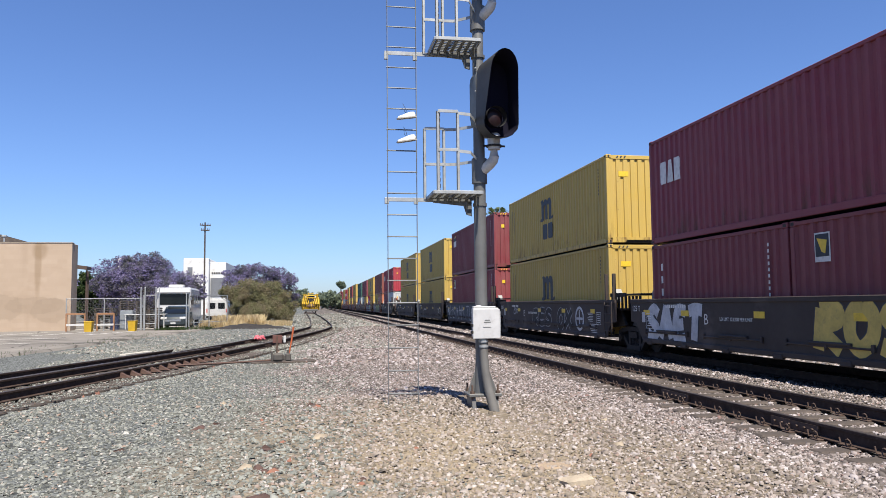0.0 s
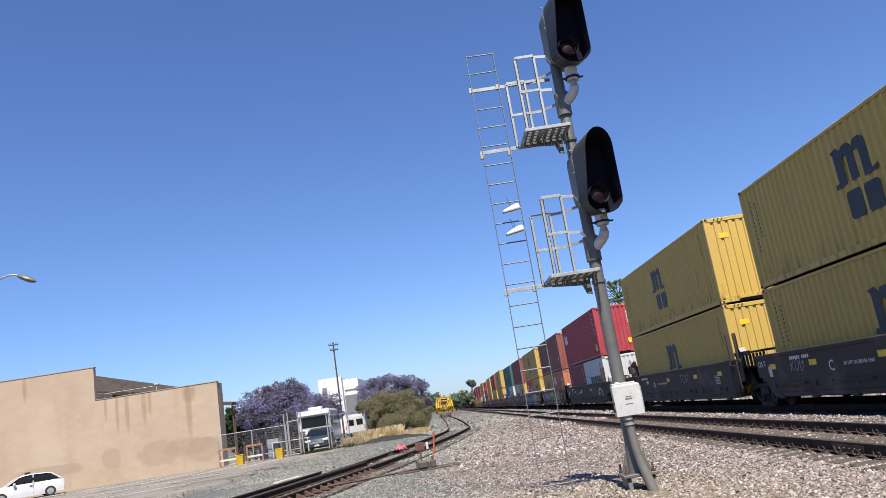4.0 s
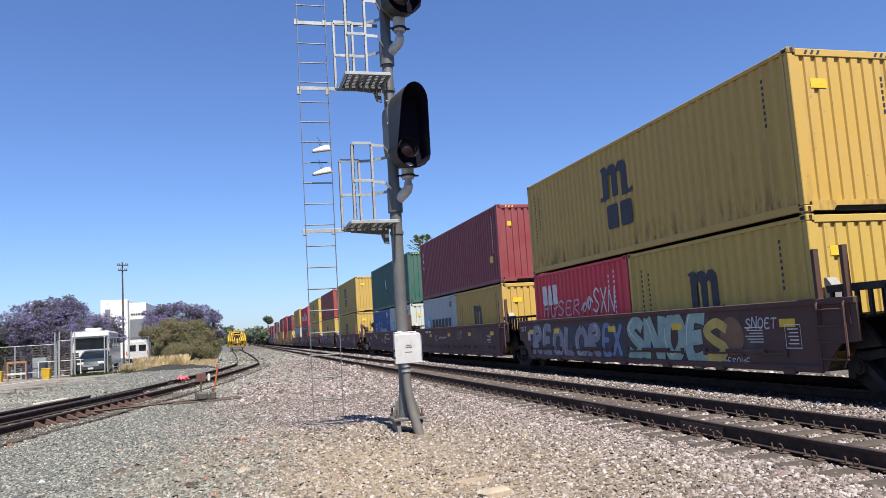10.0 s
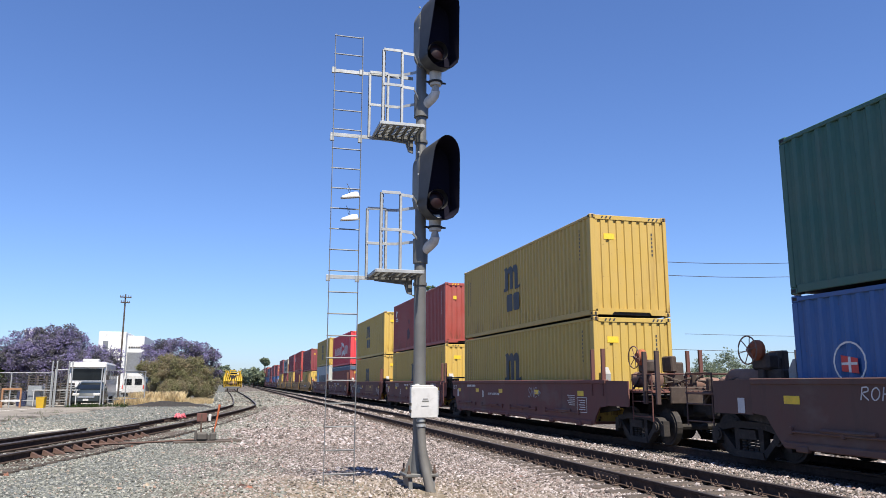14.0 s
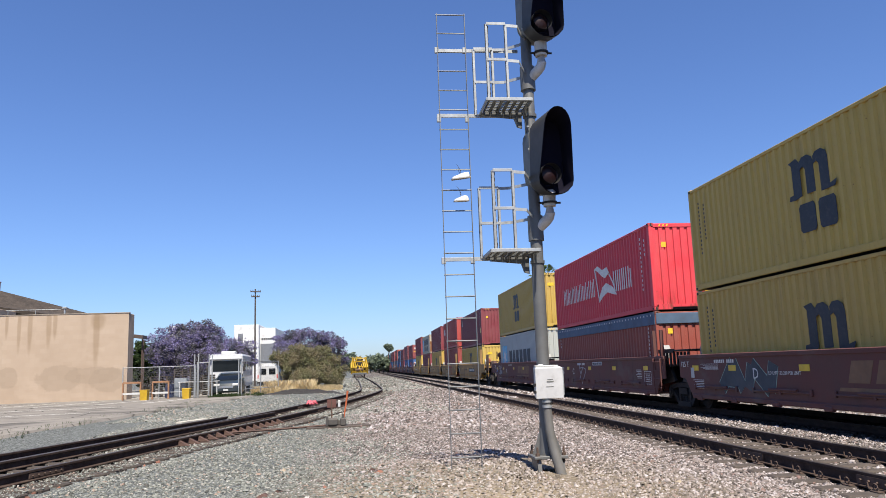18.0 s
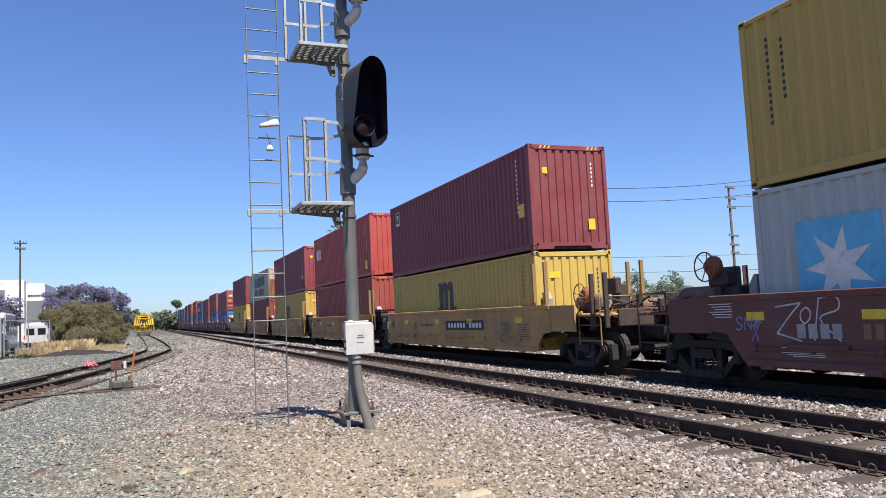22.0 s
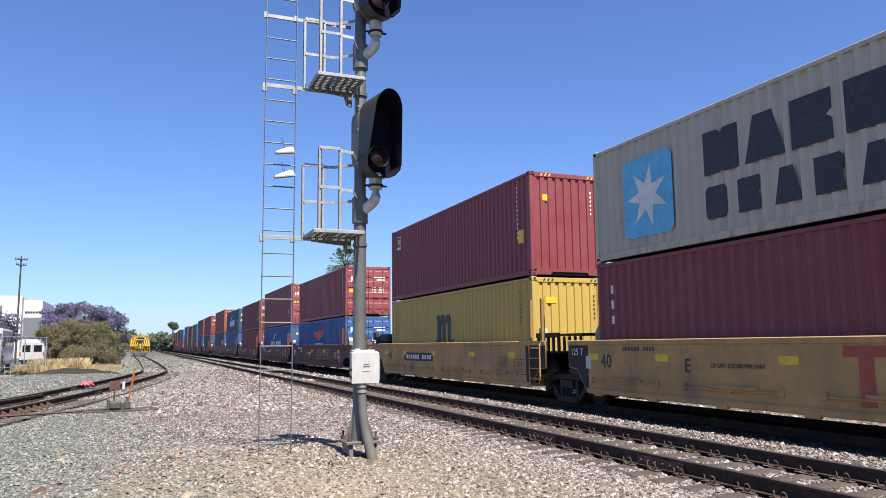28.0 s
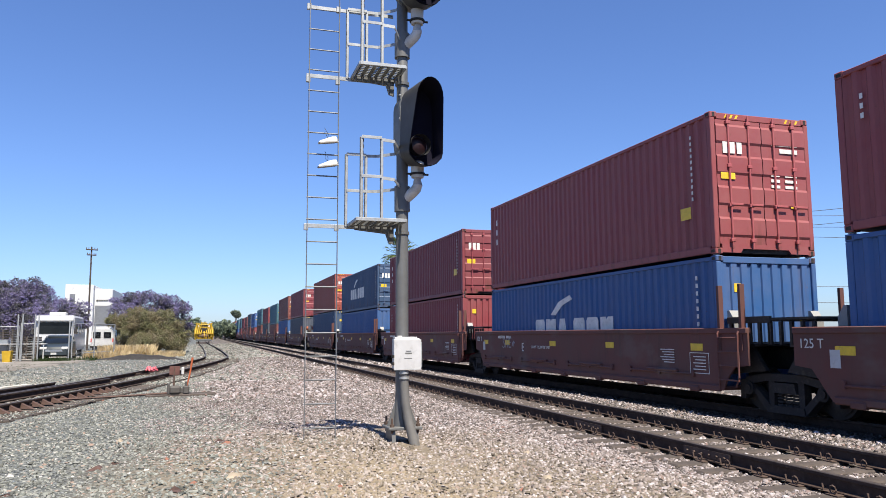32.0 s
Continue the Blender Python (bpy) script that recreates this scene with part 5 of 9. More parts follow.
    for i in range(11):
        if i not in (4,):
            b.slab([(-0.75 + i * 0.14, 0), (-0.66 + i * 0.14, 0), (-0.66 + i * 0.14, 0.14), (-0.75 + i * 0.14, 0.14)], "x", -0.005, 0)
    WELL["number"], WELL["number_dark"] = b.mesh("stencilled_number", M_LETTER), b.mesh("stencilled_number", M_SLATE)
    b = Build()
    b.slab([(-1.3, -0.2), (1.3, -0.2), (1.3, 0.2), (-1.3, 0.2)], "x", -0.005, 0)
    # end_panel0: its black colour stands in for the shaded recess behind the ladder
    WELL["end_panel0"] = Build().slab([(L0 + 0.02, 0.66), (L0 + 0.38, 0.62), (L0 + 0.62, 0.38), (L0 + 0.70, 0.20), (L0 + 1.02, 0.20), (L0 + 1.06, TOP_Z - 0.1), (L0 + 0.02, TOP_Z - 0.1)], "x", -0.004, 0).mesh("end_panel", M_DARK)
    WELL["end_panel1"] = Build().slab([(L1 - 0.02, 0.71), (L1 - 0.37, 0.67), (L1 - 0.71, 0.24), (L1 - 0.84, 0.19), (L1 - 0.84, TOP_Z - 0.1), (L1 - 0.02, TOP_Z - 0.1)], "x", -0.004, 0).mesh("end_panel", M_DARK)
    WELL["plate"] = b.mesh("number_plate_panel", plain("black_panel", (0.015, 0.015, 0.015), 0.6))
    for w in ("A", "B", "C", "D", "E", "40", "125 T", "LD LMT 123,200 PER UNIT", "LD LMT 124,600 PER UNIT", "WELL LD LMT 124,500"):
        for tone, mat in (("w", M_LETTER), ("d", M_NAVY)):
            WELL[w + tone] = text_mesh(w, {1: 0.36, 2: 0.42, 5: 0.22}.get(len(w), 0.15), mat)


well_meshes()
SIDE_POSE = Matrix(((0, 0, -1, 0), (-1, 0, 0, 0), (0, 1, 0, 0), (0, 0, 0, 1)))   # text plane onto the side that faces -x


def tag(side, y, z, w, h, word, tone, rng, fat=0.012, x=-0.0245):
    """A quick name drawn in one thin sprayed line."""
    b = Build()
    for i, letter in enumerate(letters_along(y, z, w, h, word, rng, 0.2)):
        for j, line in enumerate(letter):
            ribbon(b, line, fat, -0.003 - 0.0005 * j - 0.0002 * (i % 2), 0)
    tagged(part("graffiti", b.mesh("graffiti", M_SPRAY[tone]), side, at=pose(x, 0, 0)), "thin sprayed scribble", kind="stuff")


def sprayed_word(side, y, z, w, h, word, fill, edge, shine, rng, fat=0.12, rim=1.32, lean=0.12):
    """Bold sprayed letters: a wide outline, a filled stroke on it and a loose pale highlight."""
    for i, letter in enumerate(letters_along(y, z + fat, w, h - 2 * fat, word, rng, lean)):
        under, over, thin = Build(), Build(), Build()
        for j, line in enumerate(letter):
            ribbon(under, line, fat * rim, -0.0012 - 0.0003 * j - 0.0008 * (i % 2), 0)
            ribbon(over, line, fat, -0.0034 - 0.0003 * j - 0.0008 * (i % 2), -0.0025)
            if shine and len(line) > 5:
                m = len(line)
                ribbon(thin, [q + Vector((fat * 0.5, fat * 0.35)) for q in line[m // 5:m * 3 // 5]], fat * 0.09, -0.0062, -0.0054)
        part("graffiti", under.mesh("graffiti", edge), side, "sprayed letter outline", at=pose(-0.0222, 0, 0))
        part("graffiti", over.mesh("graffiti", fill), side, "boldly sprayed letter", at=pose(-0.0222, 0, 0))
        if thin.v:
            part("graffiti", thin.mesh("graffiti", shine), side, "pale sprayed highlight", at=pose(-0.0222, 0, 0))


def sprayed_cloud(side, y, z, w, h, mat, rng):
    """A ragged sprayed field with drips along its foot."""
    b = Build()
    n = 18
    top = [(y + 0.1 - (w + 0.2) * i / n, z + h * (0.96 + 0.07 * math.sin(i * 2.3 + w) + rng.uniform(-0.03, 0.03))) for i in range(n + 1)]
    low = [(y + 0.1 - (w + 0.2) * i / n, z - 0.02 + 0.05 * math.sin(i * 1.7) + (0.14 if i % 3 == 1 else 0.0)) for i in range(n + 1)]
    b.slab(low + top[::-1], "x", -0.0015, 0)
    part("graffiti", b.mesh("graffiti", mat), side, "ragged sprayed field", at=pose(-0.0203, 0, 0))


M_OLDRED = plain("faded_red_paint", (0.36, 0.075, 0.05), 0.75, 0, 0.25, 4)
M_OLDRED_DARK = plain("dull_maroon_spray", (0.075, 0.028, 0.030), 0.75, 0, 0.3, 3)
M_TANPAINT = plain("faded_tan_paint", (0.21, 0.115, 0.062), 0.75, 0, 0.2, 4)
M_SPRAY = {k: plain("spray_" + k, c, 0.7, 0, 0.25, 4) for k, c in {"white": (0.48, 0.48, 0.49), "yellow": (0.55, 0.40, 0.10), "lime": (0.33, 0.40, 0.17), "pink": (0.38, 0.14, 0.15), "blue": (0.16, 0.22, 0.38), "grey": (0.31, 0.31, 0.32), "mint": (0.28, 0.40, 0.34), "pale": (0.62, 0.66, 0.62), "silver": (0.30, 0.34, 0.38), "dusk": (0.095, 0.10, 0.11), "haze": (0.24, 0.235, 0.27), "ash": (0.20, 0.195, 0.195)}.items()}


def bogie(parent, y):
    t = part("bogie", WELL["bogie"], parent, "dark greasy steel wheel truck", at=pose(0, y, ZR + 0.20))
    for yy in (-0.88, 0.88):
        for s in (-1, 1):
            part("wheel", WELL["wheel"], t, at=pose(s * 0.78, yy, 0.22, 0, 0, 0 if s < 0 else 180))
    return t


def well_car(k, y, tone, first, last, art, rng):
    """One bay of an articulated well car, its nearer container end at y = 0."""
    tan = tone is WELL_TAN
    what = "tan yellow" if tan else "dark brown"
    ob = thing("well_car", f"{what} steel railway well car bay with dirty stencilled sides", "well car", pose(XT, y, 0), "well cars of the train")
    w = rng.uniform(0.88, 1.12)
    c = tuple(v * w for v in tone)
    dull = tuple(v * (0.62 if tan else 0.8) for v in c)
    for s in (-1, 1):
        turn = pose(s * SIDE_X, 0, 0) if s < 0 else pose(SIDE_X, 12.0, 0, 0, 0, 180)
        side = part("side_sill", WELL["side"], ob, at=turn, color=c)
        part("top_chord", WELL["chord"], side, color=c)
        if s < 0 and first:
            part("end_skirt", WELL["skirt"], side, color=c)
        if s < 0 and last:
            part("end_skirt", WELL["skirt"], side, at=Matrix.Translation((0, 12.0, 0)) @ Matrix.Diagonal((1, -1, 1, 1)), color=c)
        part("bottom_chord", WELL["low"], side, color=c)
        part("side_pipe", WELL["pipe"], side, color=c)
        if s < 0:
            for yy in (0.6, 3.6, 6.8, 9.9, 12.05):
                part("reflector", WELL["reflector"], side, "yellow reflector", at=pose(-0.022, yy + (rng.uniform(-0.3, 0.3) if yy < 12 else 0), 0.95))
            tagged(part("stencilled_notice", WELL["notice_dark" if tan else "notice"], side, at=pose(-0.024, 0.9 + rng.uniform(0, 0.5), 0.88) @ Matrix.Diagonal((1, 0.55, 0.7, 1))), "dark stencilled notice bars" if tan else "white stencilled notice bars", kind="stuff")
            if k < 25 and k != 14:
                tagged(part("framed_notice", WELL["framed_dark" if tan else "framed"], side, at=pose(-0.0245, 6.7 if k == 9 else 0.3 if k % 2 or k > 9 else 11.9, 0.64 if k > 9 else 0.72) @ Matrix.Diagonal((1, 1.0 if k > 9 else 0.62, 0.95, 1))), "dark framed notice" if tan else "white framed notice", kind="stuff")
                part("small_panel", WELL["small_panel"], side, "pale grey identification panel", at=pose(-0.023, 12.25 if not last else 13.4, 0.82))
            if k != 14 and not (art and art[0] in ("mural", "slate", "plate")):
                tagged(part("stencilled_number", WELL["number_dark" if tan else "number"], side, at=pose(-0.024, {13: 7.7, 9: 5.95, 11: 7.2}.get(k, 10.4), 1.08) @ Matrix.Diagonal((1, 0.7, 0.6, 1))), "dark stencilled number bars" if tan else "white stencilled number bars", kind="stuff")
            t = "d" if tan else "w"
            mural = art and art[0] == "mural"
            if not mural:
                tagged(part("lettering", WELL[("ACDEB"[k % 5] if tan else "BEDCA"[k % 5]) + t], side, at=pose(-0.028, {9: 7.62, 11: 8.75, 20: 7.55}.get(k, 9.0), 0.62 if k in (9, 11, 20) else 0.70) @ SIDE_POSE), "stencilled letter", kind="stuff")
            if k != 13 and not mural:
                tagged(part("lettering", WELL[("WELL LD LMT 124,500" if k in (11, 14) else "LD LMT 124,600 PER UNIT" if k == 9 else "LD LMT 123,200 PER UNIT") + t], side, at=pose(-0.028, 6.32 if k in (9, 11) else 8.3, 0.80 if k not in (11, 14) else 1.12) @ SIDE_POSE @ Matrix.Diagonal((0.75, 0.75, 1, 1))), "stencilled load limit", kind="stuff")
            if tan:
                tagged(part("lettering", WELL["40d"], side, at=pose(-0.028, 11.75, 0.72) @ SIDE_POSE), "stencilled number", kind="stuff")
            if tan:
                for which in (0, 1):
                    if not (first and which == 0 or last and which == 1):
                        part("end_panel", WELL["end_panel" + str(which)], side, "black end panel", at=pose(-0.022, 0, 0))
            if k == 13:
                tagged(part("stencilled_notice", WELL["notice"], side, at=pose(-0.024, 10.75, 0.98) @ Matrix.Diagonal((1, 0.8, 0.75, 1))), "white stencilled notice bars", kind="stuff")
                b = Build().slab([(6.12, 1.06), (4.93, 1.06), (4.88, 1.13), (4.93, 1.20), (6.12, 1.20)], "x", -0.003, 0)
                field = part("painted_field", b.mesh("painted_field", M_SPRAY["white"]), side, "white stencil field", at=pose(-0.021, 0, 0))
                tagged(part("lettering", WELL["WELL LD LMT 124,500d"], side, at=pose(-0.029, 6.08, 1.09) @ SIDE_POSE @ Matrix.Diagonal((0.78, 0.78, 1, 1))), "stencilled load limit", kind="stuff")
                b = Build()
                for line in (((7.98, 1.30), (7.93, 0.95), (7.82, 0.72)), ((7.93, 0.95), (7.5, 0.99), (7.1, 0.92), (7.08, 0.82), (7.65, 0.32)), ((7.5, 0.96), (8.05, 0.42))):
                    for p, q in zip(line, line[1:]):
                        p, q = Vector(p), Vector(q)
                        d = (q - p).normalized() * 0.016
                        g = Vector((-d.y, d.x))
                        b.slab([tuple(p - d - g), tuple(q + d - g), tuple(q + d + g), tuple(p - d + g)], "x", -0.003, 0)
                part("graffiti", b.mesh("graffiti", M_SPRAY["white"]), side, "thin white sprayed tag", at=pose(-0.024, 0, 0))
            if k == 1:
                sprayed_word(side, 7.6, 0.3, 2.6, 0.75, "res", M_DARK, M_SPRAY["grey"], None, rng, 0.10, 1.3)
                sprayed_word(side, 4.4, 0.22, 1.7, 0.85, "ox", M_DARK, M_SPRAY["grey"], None, rng, 0.11, 1.3)
                tagged(part("stencilled_notice", WELL["notice"], side, at=pose(-0.024, 0.75, 0.52) @ Matrix.Diagonal((1, 0.7, 0.7, 1))), "white stencilled notice bars", kind="stuff")
                b = Build()
                for i in range(20):
                    a0, a1 = i * math.pi / 10, (i + 1) * math.pi / 10
                    b.slab([(2.05 + r * math.cos(a), 0.69 + r * math.sin(a)) for r, a in ((0.42, a0), (0.42, a1), (0.33, a1), (0.33, a0))], "x", -0.004, 0)
                flat_quad(b, 2.01, 2.09, 0.39, 0.99, 0)
                flat_quad(b, 1.75, 2.0, 0.65, 0.73, 0)
                flat_quad(b, 2.1, 2.35, 0.65, 0.73, 0)
                part("emblem", b.mesh("emblem", M_SPRAY["white"]), side, "round white painted emblem", at=pose(-0.022, 0, 0))
            if k == 9:
                b = Build()
                b.slab([(2.3 + 0.4 * math.cos(i * math.pi / 12), 0.68 + 0.4 * math.sin(i * math.pi / 12)) for i in range(24)], "x", -0.003, 0)
                disc = part("emblem", b.mesh("emblem", M_TANPAINT), side, "faded tan round emblem", at=pose(-0.022, 0, 0))
                b = Build()
                for i in range(20):
                    a0, a1 = i * math.pi / 10, (i + 1) * math.pi / 10
                    b.slab([(2.3 + r * math.cos(a), 0.68 + r * math.sin(a)) for r, a in ((0.33, a0), (0.33, a1), (0.29, a1), (0.29, a0))], "x", -0.003, 0)
                flat_quad(b, 2.27, 2.33, 0.42, 0.94, 0)
                flat_quad(b, 2.02, 2.265, 0.65, 0.71, 0)
                flat_quad(b, 2.335, 2.58, 0.65, 0.71, 0)
                part("emblem", b.mesh("emblem", M_SLATE), side, "dark ring of the emblem", at=pose(-0.027, 0, 0))
            if k == 9:
                tag(side, 4.1, 0.88, 0.75, 0.26, "text", "white", rng, 0.016)
                tag(side, 3.95, 0.84, 0.2, 0.03, "l", "white", rng, 0.012)
                tag(side, 10.55, 0.98, 1.0, 0.2, "rohsx", "white", rng, 0.010)
            if k == 11:
                sprayed_word(side, 5.6, 0.18, 4.1, 1.02, "hntl", M_SLATE, M_SPRAY["dusk"], None, rng, 0.17, 1.09)
                tag(side, 5.85, 0.25, 0.3, 1.0, ("curve",), "white", rng, 0.018)
                tag(side, 1.8, 0.24, 0.65, 1.05, ("curve",), "white", rng, 0.018)
                tag(side, 1.55, 1.02, 0.85, 0.22, "nnoa", "white", rng, 0.013)
                tag(side, 10.1, 1.0, 0.9, 0.22, "noon", "white", rng, 0.013)
            if k == 12:
                sprayed_word(side, 10.5, 0.24, 2.6, 0.98, "an", M_SLATE, M_SPRAY["mint"], None, rng, 0.19, 1.10)
                tagged(part("stencilled_notice", WELL["notice"], side, at=pose(-0.0275, 11.2, 1.05) @ Matrix.Diagonal((1, 1.1, 0.4, 1))), "white stencilled notice bars", kind="stuff")
                tagged(part("stencilled_notice", WELL["notice"], side, at=pose(-0.0275, 11.9, 0.62) @ Matrix.Diagonal((1, 0.7, 0.6, 1))), "white stencilled notice bars", kind="stuff")
            if k == 14:
                tag(side, 11.65, 0.62, 0.62, 0.52, "z", "white", rng, 0.012)
                tag(side, 11.15, 0.82, 0.26, 0.26, "o", "white", rng, 0.012)
                tag(side, 10.9, 0.56, 0.62, 0.68, "r", "white", rng, 0.012)
                tag(side, 12.5, 0.72, 0.6, 0.22, ("s", "n", "loop"), "blue", rng, 0.012)
                tag(side, 12.15, 0.54, 0.2, 0.28, "x", "blue", rng, 0.009)
                for q in range(4):
                    b = Build().slab([(11.22 - q * 0.215, 0.60), (11.22 - q * 0.215, 0.82), (11.06 - q * 0.215, 0.82), (11.06 - q * 0.215, 0.60)], "x", -0.0045, 0)
                    part("letter_block", b.mesh("letter_block", M_SPRAY["grey"]), side, "grey-white painted block", at=pose(-0.0255, 0, 0))
                b = Build()
                for q in range(6):
                    flat_quad(b, 9.95 - q * 0.19, 10.07 - q * 0.19, 0.60, 0.82, 0)
                tagged(part("stencilled_number", b.mesh("stencilled_number", M_TANPAINT), side, at=pose(-0.0215, 0, 0)), "faded tan number bars", kind="stuff")
                tagged(part("stencilled_notice", WELL["notice"], side, at=pose(-0.024, 11.15, 0.45) @ Matrix.Diagonal((1, 0.9, 0.35, 1))), "white stencilled notice bars", kind="stuff")
                tagged(part("stencilled_notice", WELL["notice"], side, at=pose(-0.024, 12.85, 1.16) @ Matrix.Diagonal((1, 0.62, 0.6, 1))), "white stencilled notice bars", kind="stuff")
            if k in (12, 14, 20):
                outlines = [[(a, 0.66), (a - 0.62, 0.66), (a - 0.78, 1.08), (a - 0.16, 1.08)] for a in (5.5, 4.72, 3.94, 3.16)]
                for outline in outlines + [[(5.8, 0.50), (2.6, 0.50), (2.5, 0.57), (5.75, 0.57)]]:
                    b = Build().slab(outline, "x", -0.004, 0)
                    part("painted_mark", b.mesh("painted_mark", M_TANPAINT), side, "slanted tan painted mark", at=pose(-0.022, 0, 0))
            if not last:
                tagged(part("lettering", WELL["125 T" + "w"], side, at=pose(-0.028, 12.98, 0.98) @ SIDE_POSE), "stencilled bearing mark", kind="stuff")
            if art:
                b = Build()
                kind, col = art
                if kind == "bubble":
                    sprayed_word(side, 11.95, 0.12, 2.95, 1.12, "saet", M_SPRAY[col], M_NAVY, None, rng, 0.15, 1.2)
                    sprayed_word(side, 5.0, 0.22, 2.4, 1.05, "ros", M_SPRAY["yellow"], M_NAVY, None, rng, 0.15, 1.2)
                elif kind == "slate":
                    b.slab([(2.2, 0.14), (12.2, 0.14), (12.6, 0.5), (12.6, 1.2), (2.2, 1.2)], "x", -0.002, 0)
                    part("painted_field", b.mesh("painted_field", M_SLATE), side, "slate grey painted-over field", at=pose(-0.021, 0, 0))
                    tag(side, 11.6, 0.28, 8.4, 0.8, ("hook", "s", "curve", "n", "curve", "t", "hook", "a"), "white", rng, 0.017)
                elif kind == "plate":
                    part("number_plate_panel", WELL["plate"], side, "black number panel", at=pose(-0.022, 4.35 if k == 15 else 8.28, 0.82) @ Matrix.Diagonal((1, 1.16, 0.75, 1)))
                    tagged(part("stencilled_number", WELL["number"], side, at=pose(-0.03, 4.3 if k == 15 else 8.23, 0.745) @ Matrix.Diagonal((1, 1.75, 1.05, 1))), "white number bars", kind="stuff")
                elif kind == "crest":
                    for q in range(3):      # three bold red marks
                        y = 5.55 - q * 0.85
                        b = Build().slab([(y, 1.18), (y, 1.02), (y - 0.24, 1.02), (y - 0.24, 0.32), (y - 0.48, 0.32), (y - 0.48, 1.02), (y - 0.72, 1.02), (y - 0.72, 1.18)], "x", -0.006, 0)
                        part("painted_mark", b.mesh("painted_mark", M_OLDRED), side, "bold faded red painted mark", at=pose(-0.022, 0, 0))
                elif kind == "mural":
                    if col == "silver":
                        sprayed_cloud(side, 12.0, 0.14, 5.9, 0.98, M_SLATE, rng)
                        sprayed_word(side, 11.9, 0.14, 4.7, 1.0, "reolor", M_SPRAY["haze"], M_NAVY, M_SPRAY["pale"], rng, 0.12, 1.22)
                        sprayed_word(side, 7.2, 0.2, 1.1, 0.9, "ex", M_SPRAY["blue"], M_NAVY, None, rng, 0.07, 1.2)
                        sprayed_word(side, 5.85, 0.12, 3.25, 1.16, "snoe", M_SPRAY["mint"], M_NAVY, M_SPRAY["pale"], rng, 0.15, 1.24)
                        sprayed_word(side, 2.85, 0.18, 0.95, 0.95, "s", M_SPRAY["yellow"], M_NAVY, None, rng, 0.10, 1.2)
                        tag(side, 1.5, 0.86, 0.85, 0.2, "snoet", "white", rng, 0.014)
                        tag(side, 2.4, 0.19, 0.95, 0.14, ("l", "loop", "e", "s", "o", "hook", "e"), "white", rng, 0.009)
                        b.slab([(1.95 + 0.36 * math.cos(q * math.pi / 12), 0.74 + 0.36 * math.sin(q * math.pi / 12)) for q in range(24)], "x", -0.003, 0)
                        part("emblem", b.mesh("emblem", M_TANPAINT), side, "faded tan round emblem", at=pose(-0.021, 0, 0))
                    else:
                        sprayed_word(side, 11.5, 0.14, 4.4, 1.1, "then", M_SPRAY["ash"], M_SPRAY["pale"], M_SPRAY["silver"], rng, 0.15, 1.14)
                        tag(side, 11.9, 0.45, 0.5, 0.3, "os", "pink", rng, 0.02)
                        sprayed_cloud(side, 7.1, 0.14, 5.2, 1.05, M_OLDRED_DARK, rng)
                        sprayed_word(side, 6.95, 0.13, 5.1, 1.14, "tolxas", M_SPRAY["lime"], M_NAVY, M_SPRAY["pale"], rng, 0.15, 1.22)
                else:
                    if k not in (9, 11, 12, 14):
                        word = rng.choice((("t", "e", "x", "t"), ("r", "o", "hook"), ("s", "n", "e", "loop"), ("z", "o", "r"), ("hook", "a", "loop")))
                        tag(side, (11.2 if k % 2 else 5.6) - rng.random() * 1.5, 0.78, 0.26 * len(word), 0.3, word, col, rng, 0.011)
    if k < 25:
        for i in range(12):
            part("cross_bearer", WELL["cross"], ob, at=pose(0, -0.2 + i * 1.1, 0), color=c)
    for near in (True, False):
        turn = pose(0, -0.35, 0) if near else pose(0, 12.65, 0, 0, 0, 180)
        e = part("end_platform", WELL["end"], ob, at=turn, color=c)
        end_car = (first and near) or (last and not near)
        for sx in (-1, 1):
            part("guide_block", WELL["guide_block"], e, "pale grey container guide", at=pose(sx * 0.98, 0.33, 0))
            if near:
                for yy in (-0.02, -0.62):
                    part("guide_post", WELL["stanchion"], e, "tall upright guide post", at=pose(sx * 1.46, yy, 0.0 if not tan else 0.28), color=dull)
            if near and sx < 0 and not first:
                lad = part("side_ladder", WELL["ladder_stile"], ob, "bent steel side ladder", at=pose(-SIDE_X, 0, 0), color=c)
                for z in (0.36, 0.62, 0.88, 1.14):
                    part("rung", WELL["rung"], lad, at=pose(0, 0, z), color=c)
        if not end_car:
            part("crossover_platform", WELL["crossover"], e, "dark crossover platform on struts", at=pose(0, -0.05, 0))
        else:
            out = pose(0, -0.9, 0)
            part("coupler", WELL["coupler"], e, "knuckle coupler", at=out)
            part("end_walkway", WELL["walkway"], e, "grated end walkway", at=out, color=c)
            part("handrail", WELL["handrail"], e, "bent steel handrail", at=out, color=dull)
            part("brake_valve", WELL["valve"], e, "greasy brown brake valve", at=out)
            part("buffer_beam", WELL["beam"], e, "greasy steel beam", at=out)
            part("air_reservoir", WELL["tank"], e, "rusty air reservoir tank", at=pose(-0.72, -1.5, 1.32, 0, 0, 90) if near else pose(0.72, -1.5, 1.32, 0, 0, 90))
            if k < 25:
                part("air_reservoir", WELL["tank"], e, "rusty air reservoir tank", at=pose(0.5, -2.1, 1.2) @ Matrix.Diagonal((0.8, 0.85, 0.85, 1)))
                for i in range(5):
                    part("brake_hose", WELL["hose"], e, "bent air hose", at=pose(-1.0 + i * 0.45, -1.9, 1.15 + 0.12 * (i % 2)))
                    part("bracket_box", WELL["bracket"], e, at=pose(-1.1 + i * 0.5, -2.55, 1.05) @ Matrix.Diagonal((1, 1, 0.7 + 0.5 * (i % 3), 1)))
